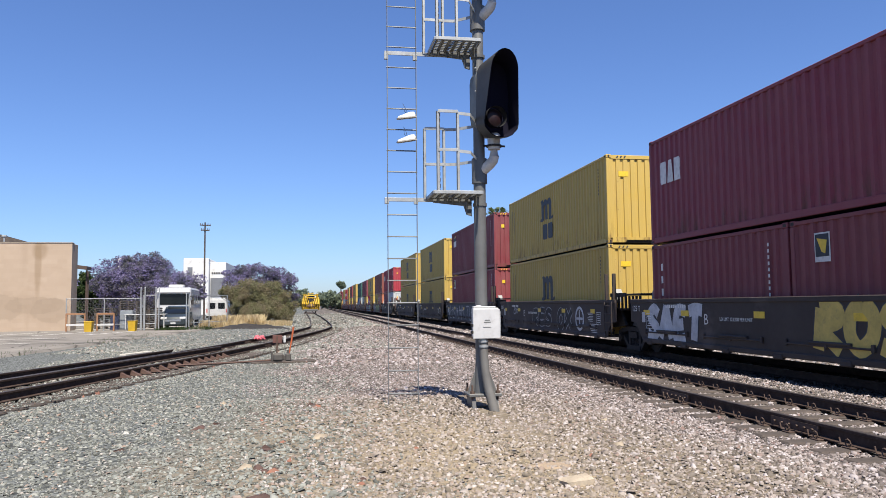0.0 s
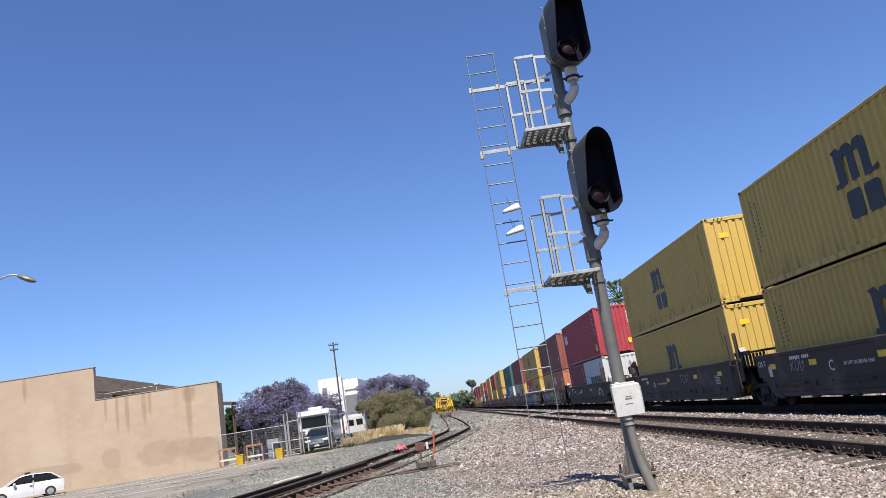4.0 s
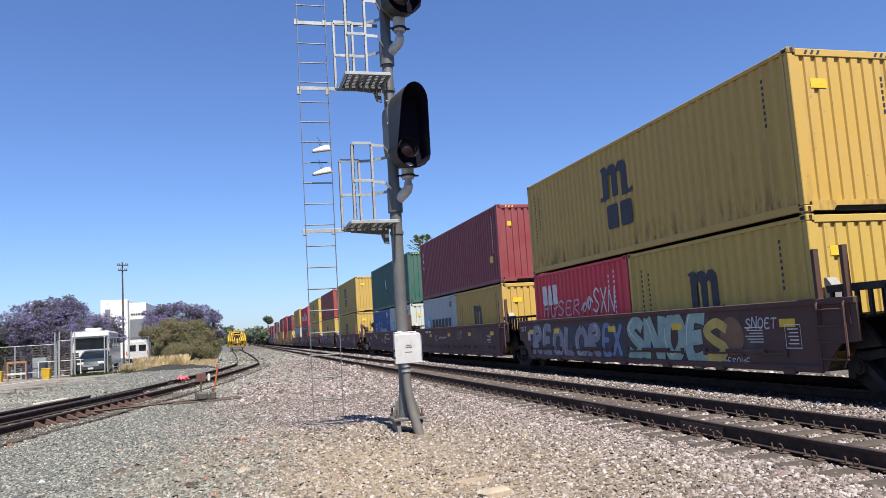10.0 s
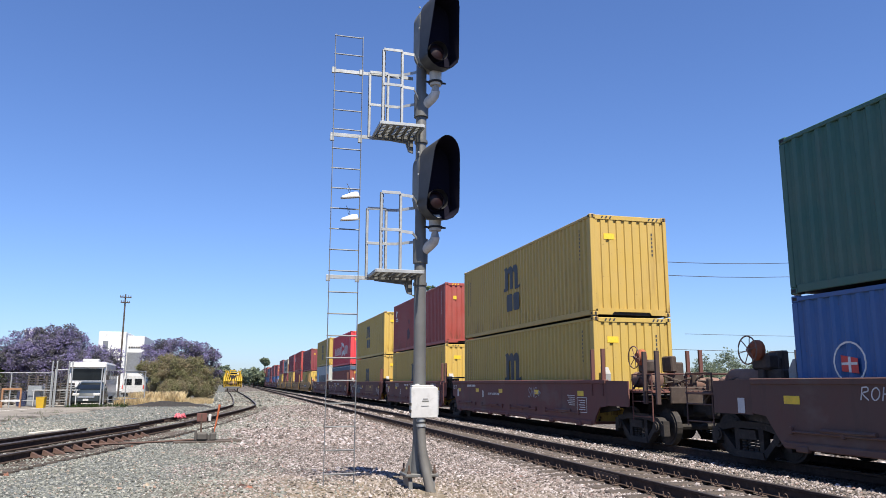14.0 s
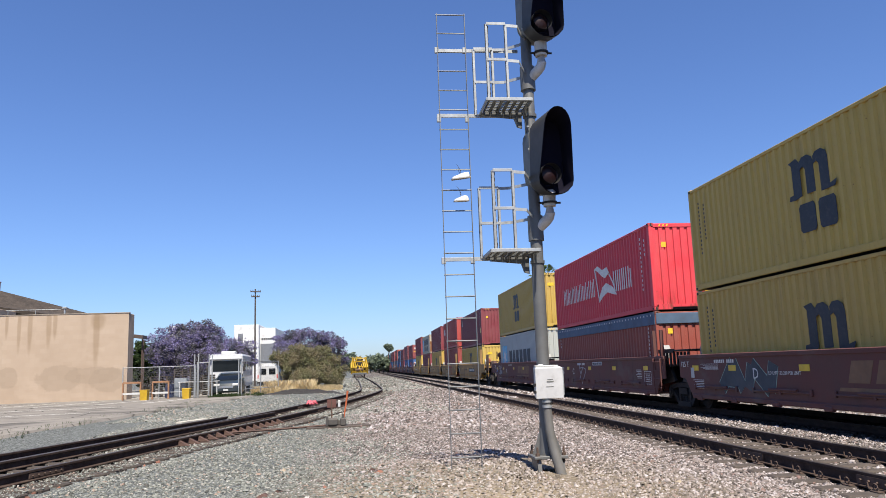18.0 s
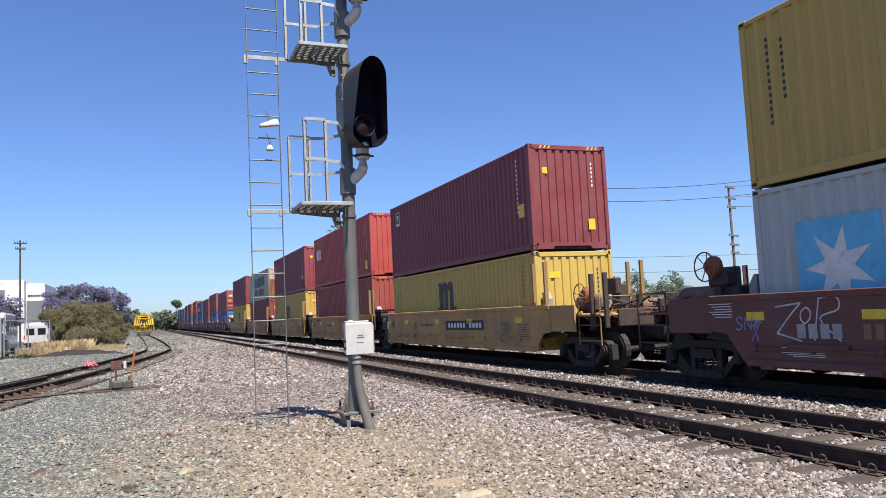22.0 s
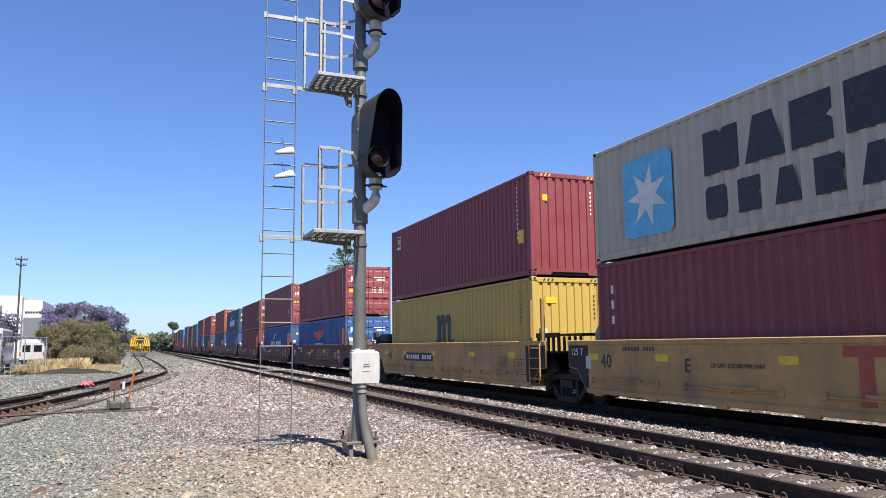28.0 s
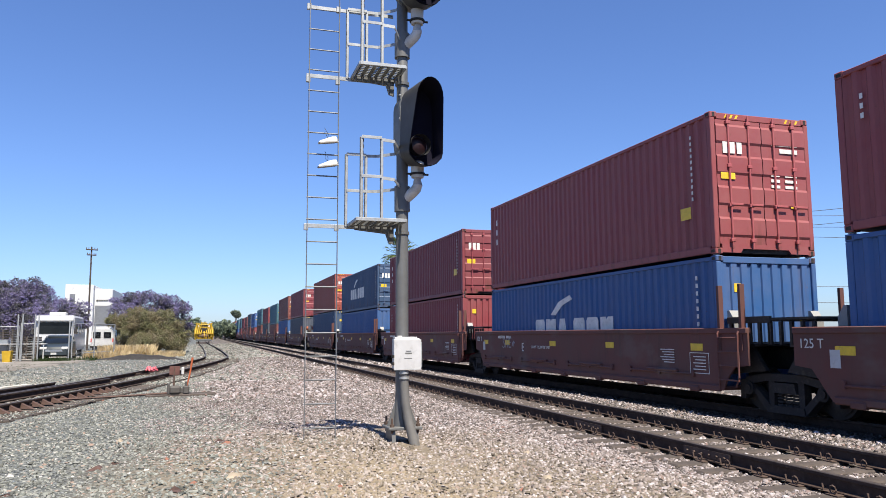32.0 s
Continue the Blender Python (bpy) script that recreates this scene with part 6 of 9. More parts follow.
            for yy in (-2.55, -3.10):
                part("guide_post", WELL["stanchion"], e, "tall upright dark end post", at=pose(-1.38, yy, -0.15), color=(0.055, 0.034, 0.032))
            if near:
                low = pose(0, -0.9, -0.35 if tan else 0) @ Matrix.Diagonal((-1, 1, 1, 1))
                for piece, what in (("brake_wheel", "thin spoked hand brake wheel"), ("brake_drum", "dull red brake drum"), ("brake_gear", "greasy brown brake gear box")):
                    part(piece, WELL[piece], e, what, at=low)
            elif k == 19:
                part("valve_box", WELL["box"], e, "black valve box and tank", at=pose(0, 0, 0, 0, 0, 0) @ Matrix.Diagonal((-1, 1, 1, 1)))
            else:
                for piece, what in (("brake_wheel", "thin spoked hand brake wheel"), ("brake_drum", "orange brake drum"), ("brake_gear", "greasy brown brake gear box")):
                    part(piece, WELL[piece], e, what, at=pose(0, 0.1, 0))
    bogie(ob, -1.55 if not first else -2.0)
    if last:
        bogie(ob, 13.75)
    return ob


# each bay: upper container, lower container(s), well tone, sprayed marks
H9, H8 = 2.896, 2.591
LOAD = [
    ((WINE, "cai", "maroon"), ((MAROON, "sticker", "dark maroon"), (MAROON, "tex", "dark maroon")), ("bubble", "white")),
    ((MSC, "msc", "yellow"), ((MSC, "m", "yellow"),), ("tag", "white")),
    ((MAROON, "badge", "maroon"), ((MAROON, "sticker", "maroon"),), ("slate", "white")),
    ((MSC, "msc", "yellow"), ((MSC, "m", "yellow"),), ("tag", "grey")),
    ((MSC, "msc", "yellow"), ((MSC, "m", "yellow"),), ("tag", "grey")),
    ((CRIMSON, "cai", "crimson red"), ((WHITE, "star", "white"), (MAROON, "column", "maroon")), ("tag", "grey")),
    ((RUSSET, "tex", "rusty brown-maroon"), ((ORANGE, "cai", "faded orange"), (MSC, "m", "yellow")), ("mural", "grey")),
    ((MSC, "msc", "yellow"), ((MSC, "m", "yellow"), (RED, "cai", "red")), ("mural", "silver")),
    ((MAROON, "tex", "maroon"), ((MSC, "m", "yellow"), (WHITE, "star", "white")), ("tag", "grey")),
    ((GREEN, "crescent", "dark green"), ((WHITE, "star", "white"), (BLUE, "script", "blue")), ("tag", "grey")),
    ((MSC, "msc", "yellow"), ((MSC, "m", "yellow"),), ("tag", "grey")),
    ((BRICK, "patched", "brick red"), ((MSC, "m", "yellow"),), ("tag", "white")),
    ((MSC, "msc", "yellow"), ((MSC, "m", "yellow"),), ("tag", "grey")),
    ((RED, "wide", "bright red"), ((BROWN, "tarp", "rusty red"),), None),
    ((MSC, "msc", "yellow"), ((WHITE, "star", "white"),), ("tag", "grey")),
    ((MAROON, "sticker", "maroon"), ((MSC, "m", "yellow"),), ("plate", "")),
    ((SCARLET, "cai", "red"), ((BRICK, "column", "brick red"),), ("crest", "")),
    ((MAROON, "tex", "maroon"), ((MSC, "m", "yellow"),), None),
    ((CREAM, "sealand", "dirty cream white"), ((MAROON, "tex", "maroon"),), ("crest", "")),
    ((MAROON, "sticker", "maroon"), ((MSC, "m", "yellow"),), ("plate", "")),
    ((RUST, "none", "brown-maroon"), ((BLUE, "gcm_red", "blue"),), None),
    ((RUST, "tex", "brown-maroon"), ((BLUE, "gcm", "blue"),), ("tag", "grey")),
    ((MAROON, "tex", "maroon"), ((MAROON, "none", "maroon"),), None),
    ((NAVY, "gcm", "dark blue"), ((BLUE, "none", "blue"),), None),
    ((BROWN, "none", "brown"), ((NAVY, "none", "dark blue"),), None),
]
TRAIN = []


def bay_start(k):
    return 23.0 + (k - 1) * BAY + (COUPLED - BAY) * (k // 5)


def make_train():
    rng = random.Random(11)
    tones = [(SLATE, "none", "slate grey"), (MAROON, "none", "maroon"), (UMBER, "none", "brown"), (SLATE, "none", "slate grey"), (BLUE, "none", "blue"), (UMBER, "none", "brown"), (MAROON, "none", "maroon"), (PALE, "none", "pale grey-green"), (TEAL, "none", "teal"), (WHITE, "none", "white")]
    for k in range(46):
        y = bay_start(k)
        if k < len(LOAD):
            up, low, art = LOAD[k]
        else:
            up, low, art = rng.choice(tones), (rng.choice(tones[1:]),), None
        TRAIN.append(well_car(k, y, WELL_TAN if 15 <= k <= 19 else WELL_BLACK if k < 6 else WELL_BROWN if k < 10 else WELL_RED, k % 5 == 0, k % 5 == 4, art, rng))
        low_h = H8 if len(low) == 2 or k in (13, 15, 20, 21, 22, 23) or k > 25 and k % 3 == 0 else H9
        up_h = H8 if k in (18, 20, 22, 23) or k > 25 and k % 4 == 0 else H9
        floor = FLOOR + (0.045 if k < 5 else 0.0)      # the first car's wells are shallower
        if len(low) == 2:
            TRAIN.append(container(y, floor, 6.06, low_h, low[0][0], low[0][1], low[0][2], rng=rng))
            TRAIN.append(container(y + 6.13, floor, 6.06, low_h, low[1][0], low[1][1], low[1][2], rng=rng))
            if k == 7:
                mark = random.Random(2)
                tag(TRAIN[-1], 5.4, 1.22, 3.2, 0.42, ("h", "hook", "s", "e", "r", "loop"), "white", mark, 0.022, -W2 + 0.009)
                tag(TRAIN[-1], 2.4, 1.22, 1.7, 0.62, ("loop", "s", "x", "n"), "pale", mark, 0.028, -W2 + 0.009)
        else:
            TRAIN.append(container(y, floor, 12.19, low_h, low[0][0], low[0][1], low[0][2], k == 20, rng, k < 25))
        TRAIN.append(container(y, floor + low_h + 0.03, 12.19, up_h, up[0], up[1], up[2], k >= 20, rng, k < 25))


make_train()


# ---- the signal ----
def stadium(w, h, n=10, chamfer=1.0):
    """An upright outline with a round head and a blunter foot: pairs (x, z)."""
    pts = []
    for i in range(n + 1):
        a = math.pi * i / n
        pts.append((w * math.cos(a), h - w + w * math.sin(a)))
    f = w * chamfer             # the foot is cut off at its corners
    pts += [(-w, -h + f * 1.15), (-w * 0.93, -h + f * 0.72), (-w * 0.62, -h + f * 0.24), (-w * 0.32, -h + 0.005), (0, -h), (w * 0.32, -h + 0.005), (w * 0.62, -h + f * 0.24), (w * 0.93, -h + f * 0.72), (w, -h + f * 1.15)]
    return pts


def signal_head(s, x, y, z, turn):
    """A searchlight head: grey back housing, long black hood, one dark lens low in it."""
    back = part("back_housing", loft(Build(), [[(a * k, yy, c * k) for a, c in stadium(0.24, 0.50)] for k, yy in ((0.72, 0.30), (0.96, 0.22), (1.0, -0.02))], True).mesh("back_housing", M_HOUSING, True), s, "dark grey signal housing", pose(x, y, z, 0, 0, turn))
    taper = lambda c: min(1.0, max(0.0, (c + 0.42) / 0.95))

    def hood_rings(w, h):
        """The hood's rings from its root to its slanted mouth: narrower and longer towards the top."""
        return [[(a * (1.08 - (0.12 + 0.20 * f) * taper(c)), -0.025 - f * (0.26 + 0.17 * taper(c)), c * (0.96 + 0.06 * f)) for a, c in stadium(w, h, 10, 0.72)] for f in (0.0, 0.5, 1.0)]

    outer, inner = hood_rings(0.235, 0.56), hood_rings(0.226, 0.55)[::-1]
    hood = part("hood", loft(Build(), outer).mesh("hood", M_BLACK, True), back, "long black visor hood")
    b = loft(Build(), inner)
    b.add([p for p in inner[-1]], [tuple(range(len(inner[-1])))])
    part("hood_lining", b.mesh("hood_lining", M_HOODIN, True), back, "dead black hood lining")
    b = Build().tube((0, -0.06, -0.26), (0, -0.032, -0.26), 0.125, 24).tube((0, -0.16, -0.26), (0, -0.05, -0.26), 0.145, 24, 0.14, False)
    part("lens_ring", b.mesh("lens_ring", M_BLACK, True), back, "black lens ring")
    c = [[(r * math.cos(a), -0.062 - d, -0.26 + r * math.sin(a)) for a in [i * math.pi / 10 for i in range(20)]] for r, d in ((0.12, 0.0), (0.085, 0.02), (0.04, 0.032), (0.005, 0.035))]
    part("lens", loft(Build(), c).mesh("lens", M_LENS, True), back, "unlit dark red glass lens")
    for k in (-0.35, 0.1, 0.42):
        for sx in (-1, 1):
            part("hood_bolt", BOLT, back, at=pose(sx * 0.238, 0.0, k, 0, 90, 0))
    return back


M_LADDER = plain("dull_ladder_steel", (0.156, 0.165, 0.1728), 0.6, 0.4, 0.2, 8)
BOLT = Build().tube((0, 0, -0.012), (0, 0, 0.012), 0.014, 6).mesh("bolt", M_GALV)
M_HOODIN = Nodes("dead_black_lining").done((0.010, 0.0095, 0.020), 0.9, 0, 0.1)
M_HOUSING = plain("dark_grey_housing", (0.15, 0.155, 0.145), 0.6, 0.1, 0.25, 6)
M_LENS = glass_mat("dark_red_lens", (0.016, 0.006, 0.007), 0.45)
M_LENS.node_tree.nodes["Principled BSDF"].inputs["Specular IOR Level"].default_value = 0.3
M_ELBOW = plain("pale_cast_alloy", (0.50, 0.475, 0.44), 0.55, 0.1, 0.2, 8)
M_CONDUIT = plain("grey_plastic_conduit", (0.1224, 0.1188, 0.1116), 0.6, 0, 0.2, 5)


def platform(s, z, x0, x1):
    """A grated stand with guard rails, reaching towards the track from the mast."""
    y0, y1 = 9.83 - SY, 10.44 - SY
    x0, x1 = x0 - SX, x1 - SX
    b = Build()
    for yy in (y0, y1):
        b.bbox(x0, x1, yy - 0.012, yy + 0.012, z - 0.045, z, 0.004)
    for xx in (x0, x1):
        b.bbox(xx - 0.012, xx + 0.012, y0, y1, z - 0.045, z, 0.004)
    deck = part("platform_frame", b.mesh("platform_frame", M_GALV), s, "galvanised platform frame")
    for i in range(6):
        a = x0 + 0.03 + i * (x1 - x0 - 0.05) / 6
        w = (x1 - x0) / 6 - 0.012
        b = Build()
        for xx in (a, a + w - 0.018):
            b.box(xx, xx + 0.018, y0 + 0.012, y1 - 0.012, z - 0.032, z - 0.008)
        n = 9
        for k in range(n + 1):      # a ladder of cross webs with open slots between
            yy = y0 + 0.016 + k * (y1 - y0 - 0.06) / n
            b.box(a + 0.018, a + w - 0.018, yy, yy + 0.028, z - 0.020, z - 0.010)
        part("grating_plank", b.mesh("grating_plank", M_HOUSING), deck, "pressed grating plank")
    f0, f1, b0, b1 = (1.555 - SX, y0), (1.82 - SX, y0), (1.47 - SX, y1), (1.74 - SX, y1)
    for (px, py), h in ((f0, 1.04), (f1, 1.04), (b0, 0.95), (b1, 0.95)):
        part("guard_post", Build().bbox(px - 0.019, px + 0.019, py - 0.006, py + 0.006, z - 0.04, z + h, 0.003).bbox(px - 0.019, px - 0.009, py - 0.006, py + 0.03, z - 0.04, z + h, 0.003).mesh("guard_post", M_GALV), s, "galvanised angle post")
    for (pa, pb), zz in (((f0, f1), 1.04), ((f0, f1), 0.53), ((b0, b1), 0.95), ((b0, b1), 0.45)):
        part("guard_rail", Build().bbox(pa[0], pb[0], pa[1] - 0.016, pa[1] - 0.007, z + zz - 0.02, z + zz + 0.02, 0.003).mesh("guard_rail", M_GALV), s, "galvanised guard rail")
    for (px, py), zz, bend in ((f1, 1.02, -0.05), (f1, 0.52, -0.05), (b1, 0.94, 0.03), (b1, 0.45, 0.03)):
        pts = [(px, py, z + zz), (px + 0.16, py + (-0.02 if py < 0 else 0.02), z + zz + bend * 0.4), (-0.07, (-0.1 if py < 0 else 0.14), z + zz + bend * 0.8), (-0.03, (-0.07 if py < 0 else 0.08), z + zz + bend)]
        b = Build()
        for p, q in zip(pts, pts[1:]):
            d = Vector(q) - Vector(p)
            m = Matrix.Translation(Vector(p)) @ d.to_track_quat("X", "Z").to_matrix().to_4x4()
            b.box(0, d.length + 0.004, -0.004, 0.004, -0.02, 0.02, m)
        part("curved_rail", b.mesh("curved_rail", M_GALV), s, "bent flat guard rail")
    # chain across the ladder side
    b = Build()
    for i in range(26):
        t = i / 25
        yy, zz = y0 + 0.02 + 0.03 * math.sin(t * 3.1), z + 1.0 - 0.98 * t
        if i % 2:
            b.bbox(f0[0] + 0.022, f0[0] + 0.028, yy - 0.009, yy + 0.009, zz - 0.024, zz + 0.024, 0.003)
        else:
            b.bbox(f0[0] + 0.016, f0[0] + 0.034, yy - 0.003, yy + 0.003, zz - 0.024, zz + 0.024, 0.003)
    part("safety_chain", b.mesh("safety_chain", M_DARK), s, "hanging safety chain")
    # bracket arm from the mast to the ladder
    part("ladder_arm", Build().bbox(0.92 - SX, 2.12 - SX, y1 + 0.005, y1 + 0.017, z - 0.07, z - 0.015, 0.003).mesh("ladder_arm", M_GALV), s, "galvanised ladder arm")
    g = Build().slab([(-0.09, z - 0.05), (-0.09, z - 0.28), (-0.16, z - 0.26), (-0.2, z - 0.14), (-0.62, z - 0.10), (-0.62, z - 0.05)], "y", 0.10, 0.13)
    part("bracket", g.mesh("bracket", M_MAST), s, "grey steel bracket")
    part("mast_collar", Build().tube((0, 0, z - 0.16), (0, 0, z - 0.12), 0.096, 16).mesh("mast_collar", M_MAST, True), s)


SX, SY, SZ = 2.178, 10.18, -0.13


def ladder_part(s):
    x0, x1, y = 0.945 - SX, 1.345 - SX, 10.44 - SY
    for x, a in ((x0, 0.03), (x1, 0.03)):
        part("ladder_rail", Build().box(x + a * 0.4 - 0.004, x + a * 0.4 + 0.004, y - 0.022, y + 0.022, -0.07, 6.36).mesh("ladder_rail", M_LADDER), s, "thin ladder side rail")
    rung = Build().tube((x0, y, 0), (x1 + 0.02, y, 0), 0.0095, 8).mesh("ladder_rung", M_LADDER)
    for i in range(22):
        part("ladder_rung", rung, s, at=pose(0, 0, 0.18 + i * 0.3055 - 0.00058 * i * i))
    for z in (2.70 - SZ - 0.05, 4.72 - SZ - 0.06, 5.68 - SZ):
        for x in (x0, x1):
            part("ladder_clamp", Build().bbox(x - 0.03, x + 0.03, y + 0.0, y + 0.035, z - 0.045, z + 0.045, 0.006).mesh("ladder_clamp", M_GALV), s)
    part("ladder_arm", Build().bbox(0.92 - SX, 2.12 - SX, y + 0.018, y + 0.030, 5.68 - SZ - 0.025, 5.68 - SZ + 0.025, 0.003).mesh("ladder_arm", M_GALV), s, "galvanised ladder arm")


def signal():
    s = thing("railway_signal", "grey railway signal mast with two black hooded heads and a ladder", "railway signal", pose(SX, SY, SZ))
    b = loft(Build(), [[(r * math.cos(a), r * math.sin(a), z) for a in [i * math.pi / 10 for i in range(20)]] for r, z in ((0.115, 0.20), (0.10, 0.42), (0.085, 0.62), (0.082, 3.0), (0.078, 3.0), (0.074, 5.9), (0.06, 5.95))], True)
    part("mast", b.mesh("mast", M_MAST, True), s, "grey painted tapered mast")
    # footing: plate on two trestle feet with bolts
    base = part("base_plate", Build().bbox(-0.22, 0.22, -0.2, 0.2, 0.16, 0.20, 0.008).mesh("base_plate", M_MAST), s, "steel base plate")
    for sx in (-1, 1):
        foot = Build().slab([(-0.22, -0.12), (0.22, -0.12), (0.15, 0.16), (-0.15, 0.16)], "x", sx * 0.15 - 0.025, sx * 0.15 + 0.025)
        part("base_foot", foot.mesh("base_foot", M_MAST), base, "steel trestle foot")
        for sy in (-1, 1):
            part("anchor_bolt", Build().tube((sx * 0.17, sy * 0.16, 0.12), (sx * 0.17, sy * 0.16, 0.31), 0.014, 8).tube((sx * 0.17, sy * 0.16, 0.20), (sx * 0.17, sy * 0.16, 0.235), 0.03, 6).mesh("anchor_bolt", M_RUST), base, "rusty anchor bolt")
        part("rib", Build().slab([(sx * 0.09, 0.2), (sx * 0.20, 0.2), (sx * 0.09, 0.5)], "y", -0.01, 0.01).mesh("rib", M_MAST), base, "stiffening rib")
    # junction box and conduit
    box = part("junction_box", Build().bbox(-0.155, 0.185, -0.22, -0.085, 0.925, 1.315, 0.012).mesh("junction_box", M_BOXGREY), s, "pale grey steel junction box")
    part("box_lid", Build().bbox(-0.165, 0.195, -0.235, -0.221, 0.915, 1.30, 0.006).mesh("box_lid", M_BOXGREY), box, "pale grey lid")
    part("box_flange", Build().bbox(-0.15, 0.15, -0.20, -0.10, 1.317, 1.335, 0.004).bbox(-0.10, -0.04, -0.16, -0.12, 1.335, 1.35, 0.004).mesh("box_flange", M_WHITE), box)
    part("box_mark", Build().box(-0.02, 0.07, -0.238, -0.2355, 1.12, 1.135).box(-0.01, 0.06, -0.238, -0.2355, 1.15, 1.16).box(-0.03, 0.07, -0.238, -0.2355, 1.06, 1.068).mesh("box_mark", M_HOUSING), box, "small dark maker marks")
    for z in (1.0, 1.09):
        part("latch", Build().bbox(-0.185, -0.160, -0.24, -0.17, z - 0.02, z + 0.02, 0.005).mesh("latch", M_DARK), box, "black latch")
    part("hinge", Build().tube((0.199, -0.228, 0.95), (0.199, -0.228, 1.27), 0.008, 6).mesh("hinge", M_GALV), box)
    c = part("conduit", Build().path([(-0.015, -0.16, 0.86), (-0.01, -0.165, 0.70), (0.0, -0.18, 0.50), (0.03, -0.21, 0.28), (0.07, -0.245, 0.10), (0.12, -0.285, -0.12)], [0.052, 0.055, 0.056, 0.06, 0.064, 0.068], 14).mesh("conduit", M_CONDUIT, True), s, "grey bent conduit pipe")
    part("conduit_clamp", Build().tube((-0.015, -0.16, 0.845), (-0.015, -0.16, 0.915), 0.05, 14).tube((-0.015, -0.16, 0.865), (-0.015, -0.16, 0.89), 0.064, 14).tube((-0.012, -0.162, 0.80), (-0.012, -0.162, 0.83), 0.064, 14).mesh("conduit_clamp", M_GALV, True), c, "bright conduit coupling")
    for z, hz in ((3.0, 3.98), (5.12, 6.16)):
        z0 = z - SZ
        el = part("elbow_mount", Build().path([(0.0, 0.0, z0 + 0.0), (0.13, -0.118, z0 + 0.12), (0.158, -0.144, z0 + 0.155), (0.17, -0.155, z0 + 0.20), (0.17, -0.155, z0 + 0.52)], [0.074, 0.070, 0.068, 0.066, 0.066], 16).mesh("elbow_mount", M_ELBOW, True), s, "cast steel elbow mount")
        part("mast_sleeve", Build().tube((0, 0, z0 - 0.14), (0, 0, z0 + 0.20), 0.104, 18).mesh("mast_sleeve", M_MAST, True), el, "cast sleeve round the mast")
        part("clamp_collar", Build().tube((0.17, -0.155, z0 + 0.30), (0.17, -0.155, z0 + 0.50), 0.082, 18, 0.088).mesh("clamp_collar", M_ELBOW, True), el, "cast clamp collar")
        part("clamp_band", Build().tube((0.17, -0.155, z0 + 0.335), (0.17, -0.155, z0 + 0.36), 0.104, 18).mesh("clamp_band", M_DARK, True), el, "dark clamp band")
        for sx in (-1, 1):
            part("clamp_bolt", Build().tube((0.17 + sx * 0.08, -0.155, z0 + 0.348), (0.17 + sx * 0.15, -0.155, z0 + 0.348), 0.014, 6).mesh("clamp_bolt", M_DARK), el, "clamp bolt")
        signal_head(s, 0.155, -0.14, hz - SZ, 11)
    platform(s, 2.71 - SZ, 1.50, 2.14)
    platform(s, 4.75 - SZ, 1.53, 2.14)
    ladder_part(s)
    return s


signal()


def hung_shoes():
    """A pair of white trainers hung by their laces on a rung of the ladder."""
    white, sole = plain("white_canvas", (0.5184, 0.5112, 0.4896), 0.8, 0, 0.08, 12), plain("rubber_sole", (0.324, 0.3024, 0.2736), 0.8, 0, 0.15, 12)
    out = []
    for z, turn, tip in ((3.81, 8, -9), (3.49, -4, -12)):
        sh = thing("trainer_shoe", "white canvas trainer hanging by its laces from a ladder rung", "shoe", pose(1.21, 10.37, z, 0, tip, turn), "pair of hung shoes")
        prof = [(-0.145, -0.02, 0.035), (-0.12, 0.012, 0.045), (-0.05, 0.035, 0.05), (0.02, 0.062, 0.048), (0.08, 0.075, 0.042), (0.13, 0.07, 0.035), (0.145, 0.02, 0.02)]
        rings = [[(x, w * math.cos(a), -0.03 + (h + 0.03) * max(0.0, math.sin(a)) - 0.005 * (math.sin(a) < 0)) for a in [i * math.pi / 6 for i in range(12)]] for x, h, w in prof]
        part("upper", loft(Build(), rings, True).mesh("upper", white, True), sh)
        part("sole", Build().slab([(-0.16, 0.0), (-0.14, 0.045), (-0.03, 0.052), (0.10, 0.045), (0.155, 0.02), (0.155, -0.02), (0.10, -0.045), (-0.03, -0.052), (-0.14, -0.045)], "z", -0.052, -0.03).mesh("sole", sole), sh, "pale rubber sole")
        part("laces", Build().path([(0.0, 0, 0.055), (0.02, 0.01, 0.12), (0.0, 0.02, 0.20), (-0.01, 0.05, 0.27)], 0.004, 5).path([(0.0, 0, 0.055), (-0.02, -0.01, 0.10), (-0.015, 0.0, 0.18)], 0.004, 5).mesh("laces", M_NAVY), sh, "dark blue laces")
        for ch in sh.children:
            ch.matrix_basis = Matrix.Diagonal((0.9, 0.9, 0.68, 1))
        out.append(sh)
    return out


SHOES = hung_shoes()


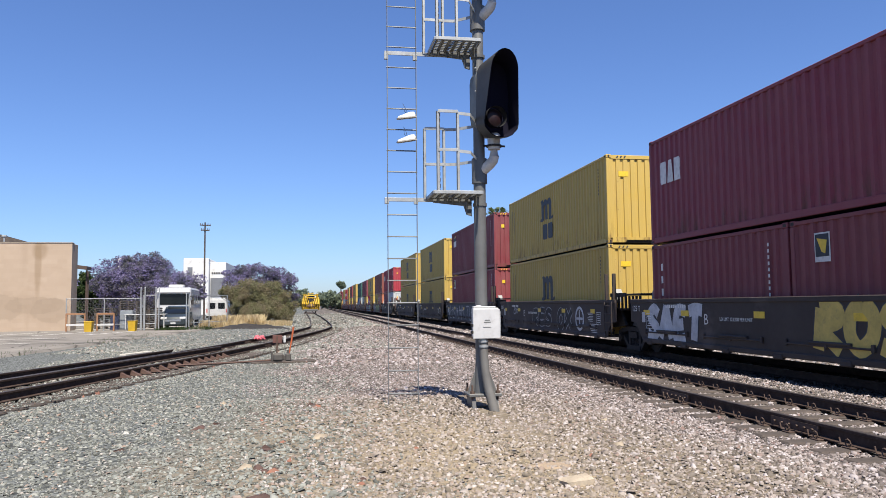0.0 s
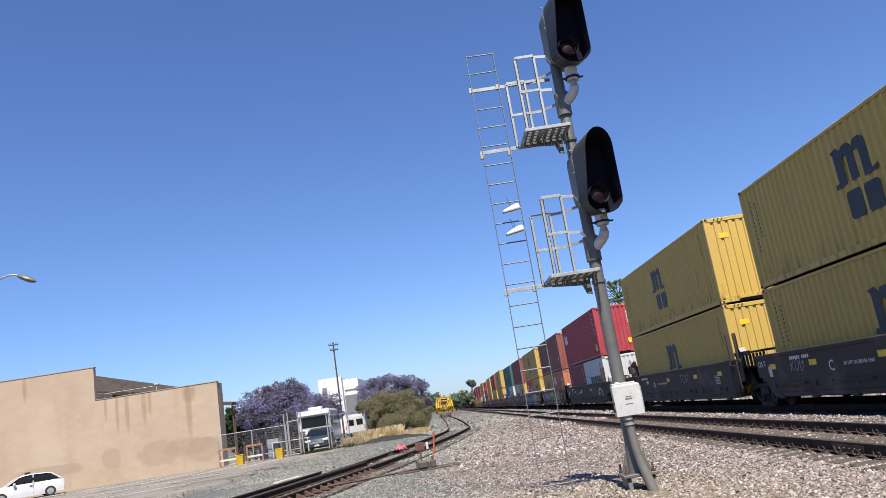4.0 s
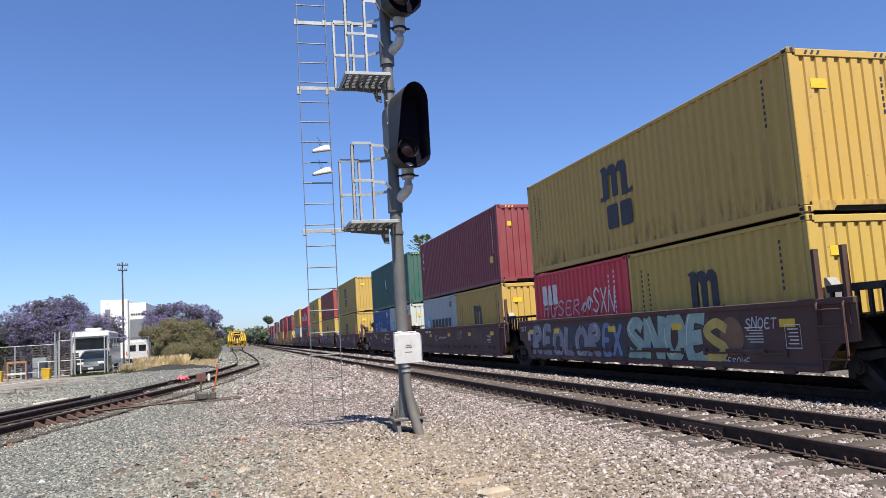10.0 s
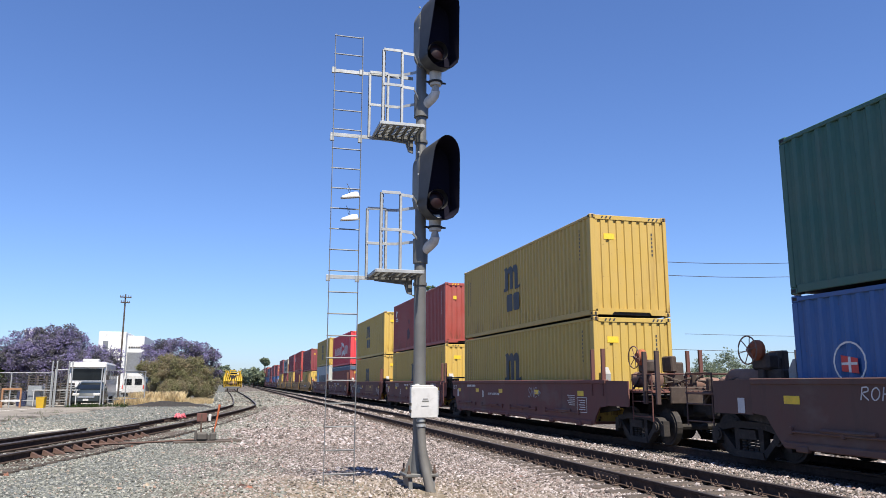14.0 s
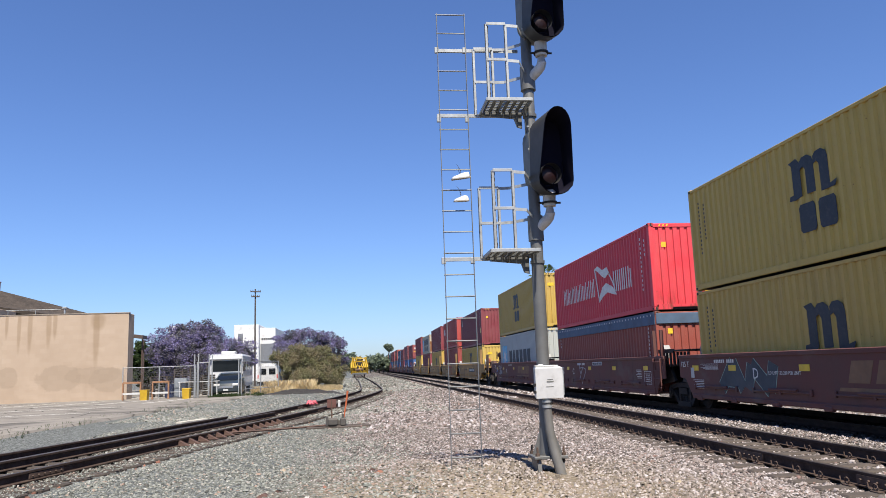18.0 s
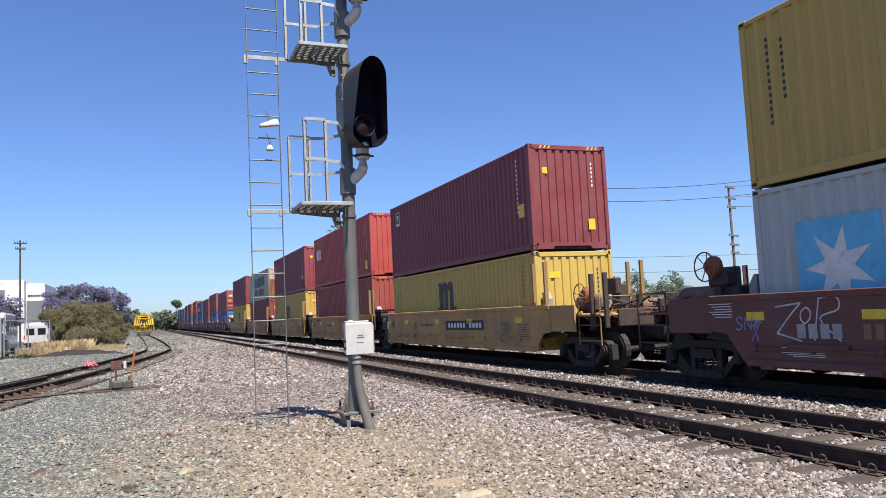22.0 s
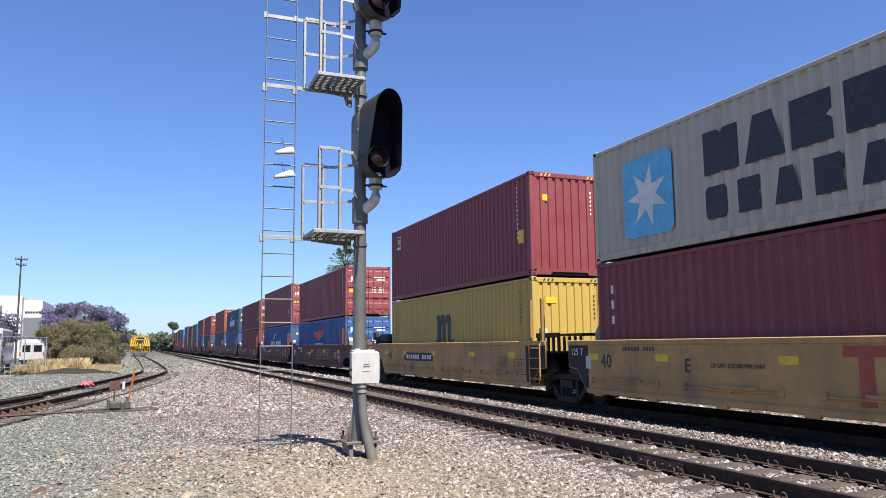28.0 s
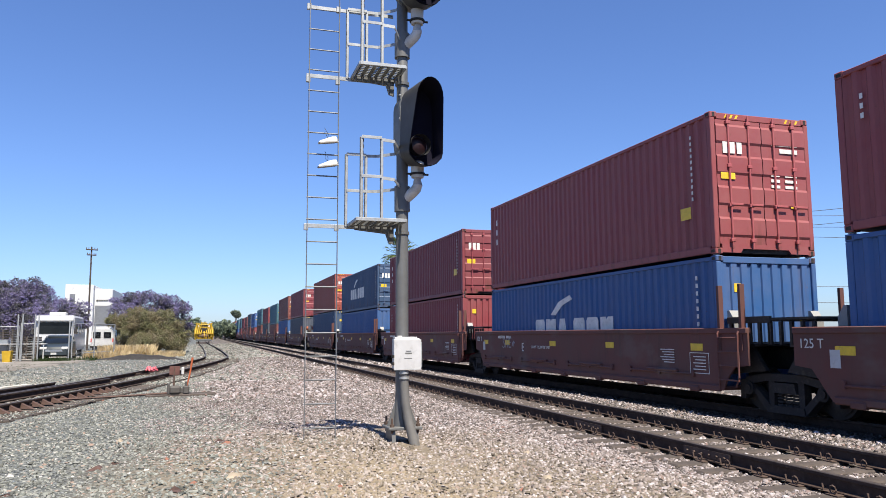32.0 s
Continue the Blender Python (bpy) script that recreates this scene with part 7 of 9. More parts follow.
# ---- surroundings ----
def stain(n, x, z, wide, high, ragged, soft=0.4):
    """A mask of one ragged stain on a wall that runs along x."""
    m = n.t.nodes.new("ShaderNodeMapping")
    m.inputs["Location"].default_value, m.inputs["Scale"].default_value = (-x / wide, 0, -z / high), (1 / wide, 0, 1 / high)
    tc = n.t.nodes.new("ShaderNodeTexCoord")
    n.link(tc.outputs["Object"], m.inputs["Vector"])
    d = n.t.nodes.new("ShaderNodeVectorMath")
    d.operation = "LENGTH"
    n.link(m.outputs[0], d.inputs[0])
    k = n.t.nodes.new("ShaderNodeMath")
    k.operation = "MULTIPLY_ADD"
    n.link(n.noise(1.3, 5, 0.65), k.inputs[0])
    k.inputs[1].default_value = ragged
    n.link(d.outputs["Value"], k.inputs[2])
    r = n.add("ShaderNodeMapRange")
    n.link(k.outputs[0], r.inputs[0])
    r.inputs[1].default_value, r.inputs[2].default_value, r.inputs[3].default_value, r.inputs[4].default_value = 0.95 - soft + ragged * 0.5, 0.95 + ragged * 0.5, 0.5, 0.0
    return r.outputs[0]


def stucco():
    """Tan painted block wall with faint courses, patches of repainting and dark runs from the parapet."""
    n = Nodes("tan_stucco")
    big = n.noise(0.22, 5, 0.6)
    c = n.ramp(big, [(0.3, (0.3597, 0.2772, 0.2046)), (0.55, (0.4092, 0.3201, 0.2409)), (0.75, (0.4356, 0.3498, 0.2706))])
    runs = n.noise(0.9, 4, 0.5, (1, 1, 0.10))
    c = n.mix(n.ramp(runs, [(0.60, (0, 0, 0)), (0.72, (0.15,) * 3)]), c, (0.2178, 0.1551, 0.1023))
    patch = n.noise(0.42, 4, 0.55, (0.8, 1, 1.3))
    c = n.mix(n.ramp(patch, [(0.545, (0, 0, 0)), (0.575, (0.2,) * 3)]), c, (0.3366, 0.2541, 0.1848))
    for x, z, wide, high in ((-7.1, 5.0, 0.16, 2.0), (-6.4, 5.2, 0.2, 2.3), (-7.9, 5.4, 0.14, 1.3), (-5.2, 5.3, 0.22, 2.1), (-4.8, 5.5, 0.18, 1.6), (-2.1, 4.6, 0.27, 2.9), (-2.0, 5.4, 0.6, 0.8), (-13.5, 7.6, 0.2, 1.4), (-16.5, 7.5, 0.16, 1.2)):
        c = n.mix(stain(n, x, z, wide, high, 0.25), c, (0.235, 0.165, 0.10))
    for x, z, wide, high in ((-7.7, 1.75, 0.75, 0.75), (-4.4, 1.6, 1.6, 0.95), (-2.2, 1.75, 2.2, 0.6), (-1.3, 1.4, 1.3, 0.9), (-12.0, 1.5, 2.8, 0.45)):
        c = n.mix(stain(n, x, z, wide, high, 0.8, 0.10), c, (0.29, 0.225, 0.165))
    course = n.add("ShaderNodeTexBrick", Scale=1.0, Mortar_Size=0.012)
    course.inputs["Color1"].default_value, course.inputs["Color2"].default_value = (1, 1, 1, 1), (0.90, 0.885, 0.87, 1)
    course.inputs["Mortar"].default_value = (0.93, 0.93, 0.93, 1)
    course.inputs["Brick Width"].default_value, course.inputs["Row Height"].default_value = 0.6, 0.3
    rot = n.t.nodes.new("ShaderNodeMapping")
    rot.inputs["Rotation"].default_value = (radians(90), 0, 0)
    tc = n.t.nodes.new("ShaderNodeTexCoord")
    n.link(tc.outputs["Object"], rot.inputs["Vector"])
    n.link(rot.outputs[0], course.inputs["Vector"])
    c = n.mix(0.5, c, course.outputs["Color"], "MULTIPLY")
    n.bump(n.noise(25, 3), 0.2, 0.005)
    return n.done(c, 0.92, 0, 0.2)


M_STUCCO = stucco()
M_ROOFDARK = plain("dark_roof_shingle", (0.038, 0.029, 0.023), 0.95, 0, 0.5, 5, 0.9)
M_STEELBROWN = plain("brown_painted_steel", (0.075, 0.05, 0.04), 0.6, 0, 0.2, 6)


def building():
    h = thing("warehouse_building", "tan stuccoed windowless warehouse with a stepped parapet", "building", pose(-16, 53.7, -0.32))
    part("front_wall", Build().slab([(-45, 0), (0, 0), (0, 5.88), (-8.6, 5.88), (-8.6, 8.2), (-45, 8.2)], "y", 0, 0.35).mesh("front_wall", M_STUCCO), h)
    part("side_wall", Build().bbox(-4.85, -4.5, 0.352, 13, 0, 5.2, 0.02).bbox(-45, -44.6, 0.352, 13, 0, 5.2, 0.02).bbox(-44.6, -4.852, 12.6, 13, 0, 5.2, 0.02).mesh("side_wall", M_STUCCO), h)
    part("end_pier", Build().bbox(-0.45, 0.0, 0.353, 1.25, 0, 5.86, 0.02).mesh("end_pier", M_STUCCO), h)
    part("return_wall", Build().bbox(-8.95, -8.604, 0.352, 2.9, 0, 6.4, 0.02).mesh("return_wall", M_STUCCO), h)
    part("coping", Build().bbox(-8.6, 0.03, -0.03, 0.38, 5.882, 5.94, 0.01).bbox(-45, -8.57, -0.03, 0.38, 8.202, 8.26, 0.01).mesh("coping", plain("grey_coping", (0.2376, 0.1944, 0.1512), 0.8)), h, "weathered parapet coping")
    part("roof", Build().add([(-11.0, 3, 7.0), (-11.0, 5.5, 8.25), (-5.4, 3, 6.0), (-3.8, 5.5, 6.15), (-11.0, 3, 6.75), (-11.0, 5.5, 8.0), (-5.4, 3, 5.75), (-3.8, 5.5, 5.9)], [(0, 2, 3, 1), (4, 5, 7, 6), (0, 4, 6, 2), (1, 3, 7, 5), (0, 1, 5, 4), (2, 6, 7, 3)]).mesh("roof", M_ROOFDARK), h, "dark shingled sloping roof")
    part("roof_wall", Build().slab([(-11.0, 5.0), (-4.7, 5.0), (-4.7, 5.8), (-11.0, 6.85)], "y", 3.2, 3.4).mesh("roof_wall", M_STEELBROWN), h, "brown wall beneath the shingled roof")
    part("roof_rail", Build().tube((-8.5, 1.2, 6.35), (-4.9, 1.2, 6.35), 0.025, 6).tube((-8.4, 1.2, 5.0), (-8.4, 1.2, 6.35), 0.02, 6).tube((-6.6, 1.2, 5.0), (-6.6, 1.2, 6.35), 0.02, 6).mesh("roof_rail", M_GALV), h, "thin grey roof rail")
    part("flat_roof", Build().box(-44.6, -4.86, 0.36, 12.6, 4.9, 5.0).mesh("flat_roof", M_ROOFDARK), h)
    can = part("canopy", Build().add([(-4.49, 1.26, 5.1), (0.6, 1.26, 4.40), (-4.49, 2.3, 5.1), (0.6, 2.3, 4.40), (-4.49, 1.26, 4.85), (0.6, 1.26, 4.15), (-4.49, 2.3, 4.85), (0.6, 2.3, 4.15)], [(0, 1, 3, 2), (4, 6, 7, 5), (0, 4, 5, 1), (2, 3, 7, 6), (1, 5, 7, 3), (0, 2, 6, 4)]).mesh("canopy", M_STEELBROWN), h, "brown loading dock canopy")
    part("canopy_post", Build().bbox(0.40, 0.50, 1.7, 1.80, 0.1, 4.2, 0.02).mesh("canopy_post", M_STEELBROWN), can)
    part("downpipe", Build().path([(0.66, 1.3, 4.1), (0.66, 1.3, 3.7), (0.6, 1.6, 3.2), (0.6, 1.6, 0.2)], 0.05, 8).mesh("downpipe", M_STEELBROWN), can, "brown downpipe")
    part("roof_vent", Build().tube((-4.6, 1.0, 5.4), (-4.6, 1.0, 6.35), 0.06, 8).bbox(-4.75, -4.45, 0.9, 1.1, 6.35, 6.5, 0.03).mesh("roof_vent", M_GALV), h, "small roof vent")
    part("dock_slab", Build().bbox(0.02, 7.8, 1.0, 6, -0.2, 0.10, 0.02).mesh("dock_slab", plain("pale_concrete", (0.3024, 0.2808, 0.252), 0.9, 0, 0.2, 1.5)), h, "pale concrete slab")


building()


def parking_lot():
    b = Build()
    ys = [-30, -10, 0, 8, 16, 22, 26, 32, 38, 44, 50, 55, 90]
    edge = [-14.5, -13.5, -12.8, -11.8, -10.9, -10.4, -10.0, -9.5, -8.9, -8.2, -7.4, -7.4, -16.3]
    cols = [[(-90, y, -0.27), (e - 0.0, y, -0.27), (e + 0.15, y, -0.42)] for y, e in zip(ys, edge)]
    lot = thing("parking_lot", "cracked sun-bleached asphalt parking lot with faded white lines", "pavement", kind="structure", mesh=b.sheet(cols, 3).mesh("parking_lot", M_ASPHALT))
    for x0, y0, x1, y1, w in ((-19, 39.5, -12.2, 40.6, 0.14), (-15.2, 44.5, -13.4, 50.0, 0.14), (-12.4, 44.5, -10.9, 50.3, 0.14), (-18.2, 44.5, -16.2, 50.0, 0.14), (-21.2, 44.5, -19.0, 50.0, 0.14), (-24.2, 44.5, -22.0, 50.0, 0.14), (-27.2, 44.5, -25.0, 50.0, 0.14), (-24, 33.0, -12.0, 35.2, 0.12)):
        d = Vector((x1 - x0, y1 - y0)).normalized() * w * 0.75
        part("painted_line", Build().add([(x0 - d.y, y0 + d.x, -0.258), (x0 + d.y, y0 - d.x, -0.258), (x1 + d.y, y1 - d.x, -0.258), (x1 - d.y, y1 + d.x, -0.258)], [(0, 1, 2, 3)]).mesh("painted_line", M_OLDLINE), lot, "faded white parking line")


M_OLDLINE = plain("faded_line_paint", (0.5616, 0.5472, 0.5184), 0.9, 0, 0.1, 3, 0.2, (0.3, 0.28, 0.25), 0.35)
parking_lot()


def wire_mat():
    """Thin wire netting: open diamonds between twisted wires."""
    n = Nodes("chain_link_wire")
    w = []
    for s in (1, -1):
        m = n.t.nodes.new("ShaderNodeMapping")
        m.inputs["Rotation"].default_value = (0, radians(45 * s), 0)
        tc = n.t.nodes.new("ShaderNodeTexCoord")
        n.link(tc.outputs["Object"], m.inputs["Vector"])
        sep = n.t.nodes.new("ShaderNodeSeparateXYZ")
        n.link(m.outputs[0], sep.inputs[0])
        f = n.t.nodes.new("ShaderNodeMath")
        f.operation = "PINGPONG"
        n.link(sep.outputs[0], f.inputs[0])
        f.inputs[1].default_value = 0.03
        g = n.t.nodes.new("ShaderNodeMath")
        g.operation = "LESS_THAN"
        n.link(f.outputs[0], g.inputs[0])
        g.inputs[1].default_value = 0.0016
        w.append(g.outputs[0])
    mx = n.t.nodes.new("ShaderNodeMath")
    mx.operation = "MAXIMUM"
    n.link(w[0], mx.inputs[0])
    n.link(w[1], mx.inputs[1])
    n.link(mx.outputs[0], n.bsdf.inputs["Alpha"])
    return n.done((0.2, 0.2, 0.2), 0.6, 0.4)


M_NET = wire_mat()


def fence(points, height, name="chain_link_fence"):
    f = thing(name, "galvanised chain-link fence with round posts beside the parking lot", "fence")
    for (x0, y0), (x1, y1) in zip(points, points[1:]):
        n = max(1, round(math.hypot(x1 - x0, y1 - y0) / 2.6))
        for i in range(n + 1):
            x, y = x0 + (x1 - x0) * i / n, y0 + (y1 - y0) * i / n
            part("fence_post", Build().tube((x, y, -0.35), (x, y, height), 0.035, 8).mesh("fence_post", M_GALV), f)
        part("top_rail", Build().tube((x0, y0, height - 0.04), (x1, y1, height - 0.04), 0.024, 8).mesh("top_rail", M_GALV), f)
        part("bottom_rail", Build().tube((x0, y0, 0.15), (x1, y1, 0.15), 0.02, 8).mesh("bottom_rail", M_GALV), f)
        a = math.degrees(math.atan2(y1 - y0, x1 - x0))
        part("netting", Build().add([(0, 0, 0.0), (math.hypot(x1 - x0, y1 - y0), 0, 0.0), (math.hypot(x1 - x0, y1 - y0), 0, height + 0.3), (0, 0, height + 0.3)], [(0, 1, 2, 3)]).mesh("netting", M_NET), f, "woven wire netting", pose(x0, y0, -0.32, 0, 0, a))
    return f


fence([(-15.7, 51.8), (-11.1, 51.8)], 1.85)
fence([(-11.0, 51.9), (-10.25, 51.95)], 2.05)
fence([(-8.2, 52.2), (-6.4, 58.0)], 2.05)
for gx, tall in ((-11.15, 2.5), (-10.9, 2.5), (-10.22, 2.5), (-10.02, 2.5), (-8.3, 2.1)):
    tagged(new("gate_post", Build().tube((gx, 51.75, -0.35), (gx, 51.75, tall), 0.04, 10).tube((gx, 51.75, tall), (gx, 51.75, tall + 0.05), 0.05, 10, 0.02).mesh("gate_post", M_GALV)), "tall galvanised gate post beside the fence", "post", "gate posts")


def bins_and_stands():
    rng = random.Random(4)
    for x in (-13.95, -11.35):
        t = thing("yellow_bin", "bright yellow plastic bin standing at the lot edge", "bin", pose(x, 50.5, -0.27, 0, 0, rng.uniform(-8, 8)), "yellow bins")
        part("body", loft(Build(), [[(sx * w, sy * d, z) for sx, sy in ((-1, -1), (1, -1), (1, 1), (-1, 1))] for w, d, z in ((0.20, 0.18, 0), (0.24, 0.21, 0.60))], True).mesh("body", M_YELLOW), t)
        part("lid", Build().bbox(-0.255, 0.255, -0.225, 0.225, 0.60, 0.655, 0.02).mesh("lid", M_YELLOW), t)
    wood = plain("orange_stained_wood", (0.2592, 0.1368, 0.072), 0.8, 0, 0.3, 5)
    for x, w in ((-15.0, 1.1), (-13.2, 1.0)):
        t = thing("wooden_stand", "orange-stained wooden trestle leaning by the fence", "trestle", pose(x, 51.4, -0.27), "wooden stands")
        for k in (-0.5, 0.5):
            part("leg", Build().bbox(k * w - 0.05, k * w + 0.05, -0.05, 0.05, 0, 1.15, 0.01).mesh("leg", wood), t)
        for z in (0.35, 1.05):
            part("crossbar", Build().bbox(-0.5 * w, 0.5 * w, -0.06, -0.04, z, z + 0.12, 0.01).mesh("crossbar", M_WHITE if z < 1 else wood), t)
    t = thing("work_table", "white-topped metal work table behind the fence", "table", pose(-11.0, 52.6, -0.22))
    part("tabletop", Build().bbox(-1.3, 1.3, -0.35, 0.35, 0.95, 1.0, 0.01).mesh("tabletop", M_WHITE), t)
    for k in (-1.2, 1.2):
        for d in (-0.3, 0.3):
            part("leg", Build().bbox(k - 0.03, k + 0.03, d - 0.03, d + 0.03, 0, 0.95, 0.01).mesh("leg", M_WHITE), t)
    t = thing("utility_cabinet", "grey steel utility cabinet behind the fence", "cabinet", pose(-12.25, 52.9, -0.22))
    part("body", Build().bbox(-0.4, 0.4, -0.25, 0.25, 0, 1.25, 0.02).mesh("body", plain("blue_grey_enamel", (0.18, 0.2016, 0.2232), 0.5)), t)
    part("door", Build().bbox(-0.36, 0.36, -0.275, -0.252, 0.08, 1.18, 0.01).mesh("door", plain("blue_grey_enamel", (0.2016, 0.2232, 0.2448), 0.5)), t)
    for i in range(3):
        p = thing("pallet_stack", "stack of dark weathered wooden pallets behind the fence", "pallets", pose(-14.2 + i * 1.5, 55.3 + 0.5 * (i % 2), -0.22, 0, 0, rng.uniform(-6, 6)), "pallet stacks")
        for k in range(9 + 3 * (i == 1)):
            z = k * 0.16
            part("pallet", Build().box(-0.6, 0.6, -0.5, 0.5, z + 0.1, z + 0.13).box(-0.6, -0.5, -0.5, 0.5, z, z + 0.098).box(0.5, 0.6, -0.5, 0.5, z, z + 0.098).box(-0.05, 0.05, -0.5, 0.5, z, z + 0.098).mesh("pallet", M_POLE), p)
    t = thing("blue_drum", "dark blue plastic drum behind the fence", "drum", pose(-12.95, 52.7, -0.22))
    part("body", Build().tube((0, 0, 0), (0, 0, 0.9), 0.29, 16).tube((0, 0, 0.28), (0, 0, 0.33), 0.305, 16).tube((0, 0, 0.58), (0, 0, 0.63), 0.305, 16).mesh("body", plain("dark_blue_plastic", (0.0144, 0.0252, 0.072), 0.5), True), t)


bins_and_stands()


def wheel_parts(v, x, y, r, w):
    t = part("wheel", Build().tube((x - w / 2, y, r), (x + w / 2, y, r), r, 20).mesh("tyre", M_TYRE, True), v, "black tyre")
    for s in (-1, 1):
        part("rim", Build().tube((x + s * w / 2, y, r), (x + s * (w / 2 + 0.012), y, r), r * 0.62, 14).mesh("rim", M_GALV), t, "silver wheel rim")


def shell(b, sections):
    """A body lofted through cross sections given as rows of (y, half width low, half width high, z0, z1)."""
    rings = []
    for y, w0, w1, z0, z1 in sections:
        m = z0 + (z1 - z0) * 0.45
        rings.append([(-w0, y, z0), (-w0 * 1.02, y, m), (-w1, y, z1 - 0.04), (-w1 * 0.9, y, z1), (w1 * 0.9, y, z1), (w1, y, z1 - 0.04), (w0 * 1.02, y, m), (w0, y, z0)])
    return loft(b, rings, True)


def car(name, label, at, paint, roof_box=False):
    """A hatchback that looks along -y."""
    v = thing(name, label, "car", at)
    b = shell(Build(), [(-2.25, 0.70, 0.66, 0.32, 0.66), (-2.1, 0.84, 0.74, 0.22, 0.82), (-1.2, 0.88, 0.80, 0.2, 1.0), (-0.6, 0.88, 0.82, 0.2, 1.04), (1.6, 0.88, 0.82, 0.2, 1.02), (2.15, 0.84, 0.76, 0.25, 0.98), (2.25, 0.76, 0.7, 0.35, 0.85)])
    body = part("body", b.mesh("body", paint, True), v)
    glass = part("cabin_glass", shell(Build(), [(-1.05, 0.76, 0.70, 0.98, 1.04), (-0.30, 0.79, 0.62, 0.98, 1.47), (0.5, 0.79, 0.62, 0.98, 1.53), (1.4, 0.77, 0.60, 0.98, 1.46), (2.0, 0.70, 0.6, 0.98, 1.06)]).mesh("cabin_glass", M_GLASS, True), v, "dark windscreen and windows")
    part("roof", loft(Build(), [[(-w, y, z - 0.05), (-w * 0.9, y, z), (w * 0.9, y, z), (w, y, z - 0.05)] for y, w, z in ((-0.36, 0.62, 1.48), (0.0, 0.655, 1.545), (0.6, 0.66, 1.56), (1.2, 0.64, 1.525), (1.5, 0.62, 1.46))], True).mesh("roof", paint, True), v)
    for s in (-1, 1):
        part("pillar", Build().path([(s * 0.79, -1.10, 1.01), (s * 0.66, -0.34, 1.46)], 0.035, 6).mesh("pillar", paint), v)
        part("pillar", Build().path([(s * 0.815, 0.40, 1.0), (s * 0.65, 0.42, 1.51)], 0.03, 6).mesh("pillar", paint), v)
        part("pillar", Build().path([(s * 0.635, 1.42, 1.47), (s * 0.74, 2.02, 1.03)], 0.05, 6).mesh("pillar", paint), v)
        part("door_seam", Build().bbox(s * 0.885 - 0.006, s * 0.885 + 0.006, 0.36, 0.385, 0.35, 1.0, 0.002).mesh("door_seam", M_DARK), v, "dark door joint")
        part("door_handle", Build().bbox(s * 0.885 - 0.02, s * 0.885 + 0.02, 0.18, 0.33, 0.82, 0.86, 0.006).mesh("door_handle", M_DARK), v)
        part("headlight", Build().bbox(s * 0.60 - 0.20, s * 0.60 + 0.20, -2.24, -2.02, 0.64, 0.82, 0.04).mesh("headlight", M_WHITE), v, "clear headlight")
        part("mirror", Build().bbox(s * 0.95 - 0.09, s * 0.95 + 0.09, -0.75, -0.6, 1.0, 1.14, 0.03).mesh("mirror", paint), v, "door mirror")
        for y in (-1.4, 1.35):
            wheel_parts(v, s * 0.82, y, 0.32, 0.2)
    part("grille", Build().bbox(-0.5, 0.5, -2.275, -2.2, 0.5, 0.64, 0.02).mesh("grille", M_CHROME), v, "chrome grille")
    part("number_plate", Build().bbox(-0.16, 0.16, -2.29, -2.276, 0.34, 0.46, 0.004).mesh("number_plate", M_WHITE), v, "blank pale plate")
    if roof_box:
        part("light_bar", Build().bbox(-0.55, 0.55, 0.05, 0.3, 1.60, 1.70, 0.03).mesh("light_bar", M_DARK), v, "black roof light bar")
        part("roof_rail", Build().bbox(-0.55, 0.55, 0.1, 0.2, 1.57, 1.60, 0.01).mesh("roof_rail", M_DARK), v)
    return v


M_CHROME = plain("bright_trim", (0.396, 0.4032, 0.4104), 0.25, 0.8, 0.1, 8)
M_CARDARK = plain("dark_grey_car_paint", (0.028, 0.036, 0.040), 0.3, 0, 0.1, 3, 0.05, (0.05, 0.045, 0.04), 0.2)
M_CARWHITE = plain("white_car_paint", (0.54, 0.5472, 0.5544), 0.25, 0, 0.05, 3)
car("parked_hatchback", "dark grey parked hatchback facing the tracks behind the fence", pose(-9.35, 54.6, -0.25, 0, 0, 3), M_CARDARK)
car("patrol_car", "white parked saloon with a black light bar by the warehouse", pose(-27.9, 50.4, -0.30, 0, 0, -55), M_CARWHITE, True)
car("parked_car", "dark parked car partly behind a lamp post", pose(-33.5, 49.5, -0.27, 0, 0, -60), M_CARDARK)


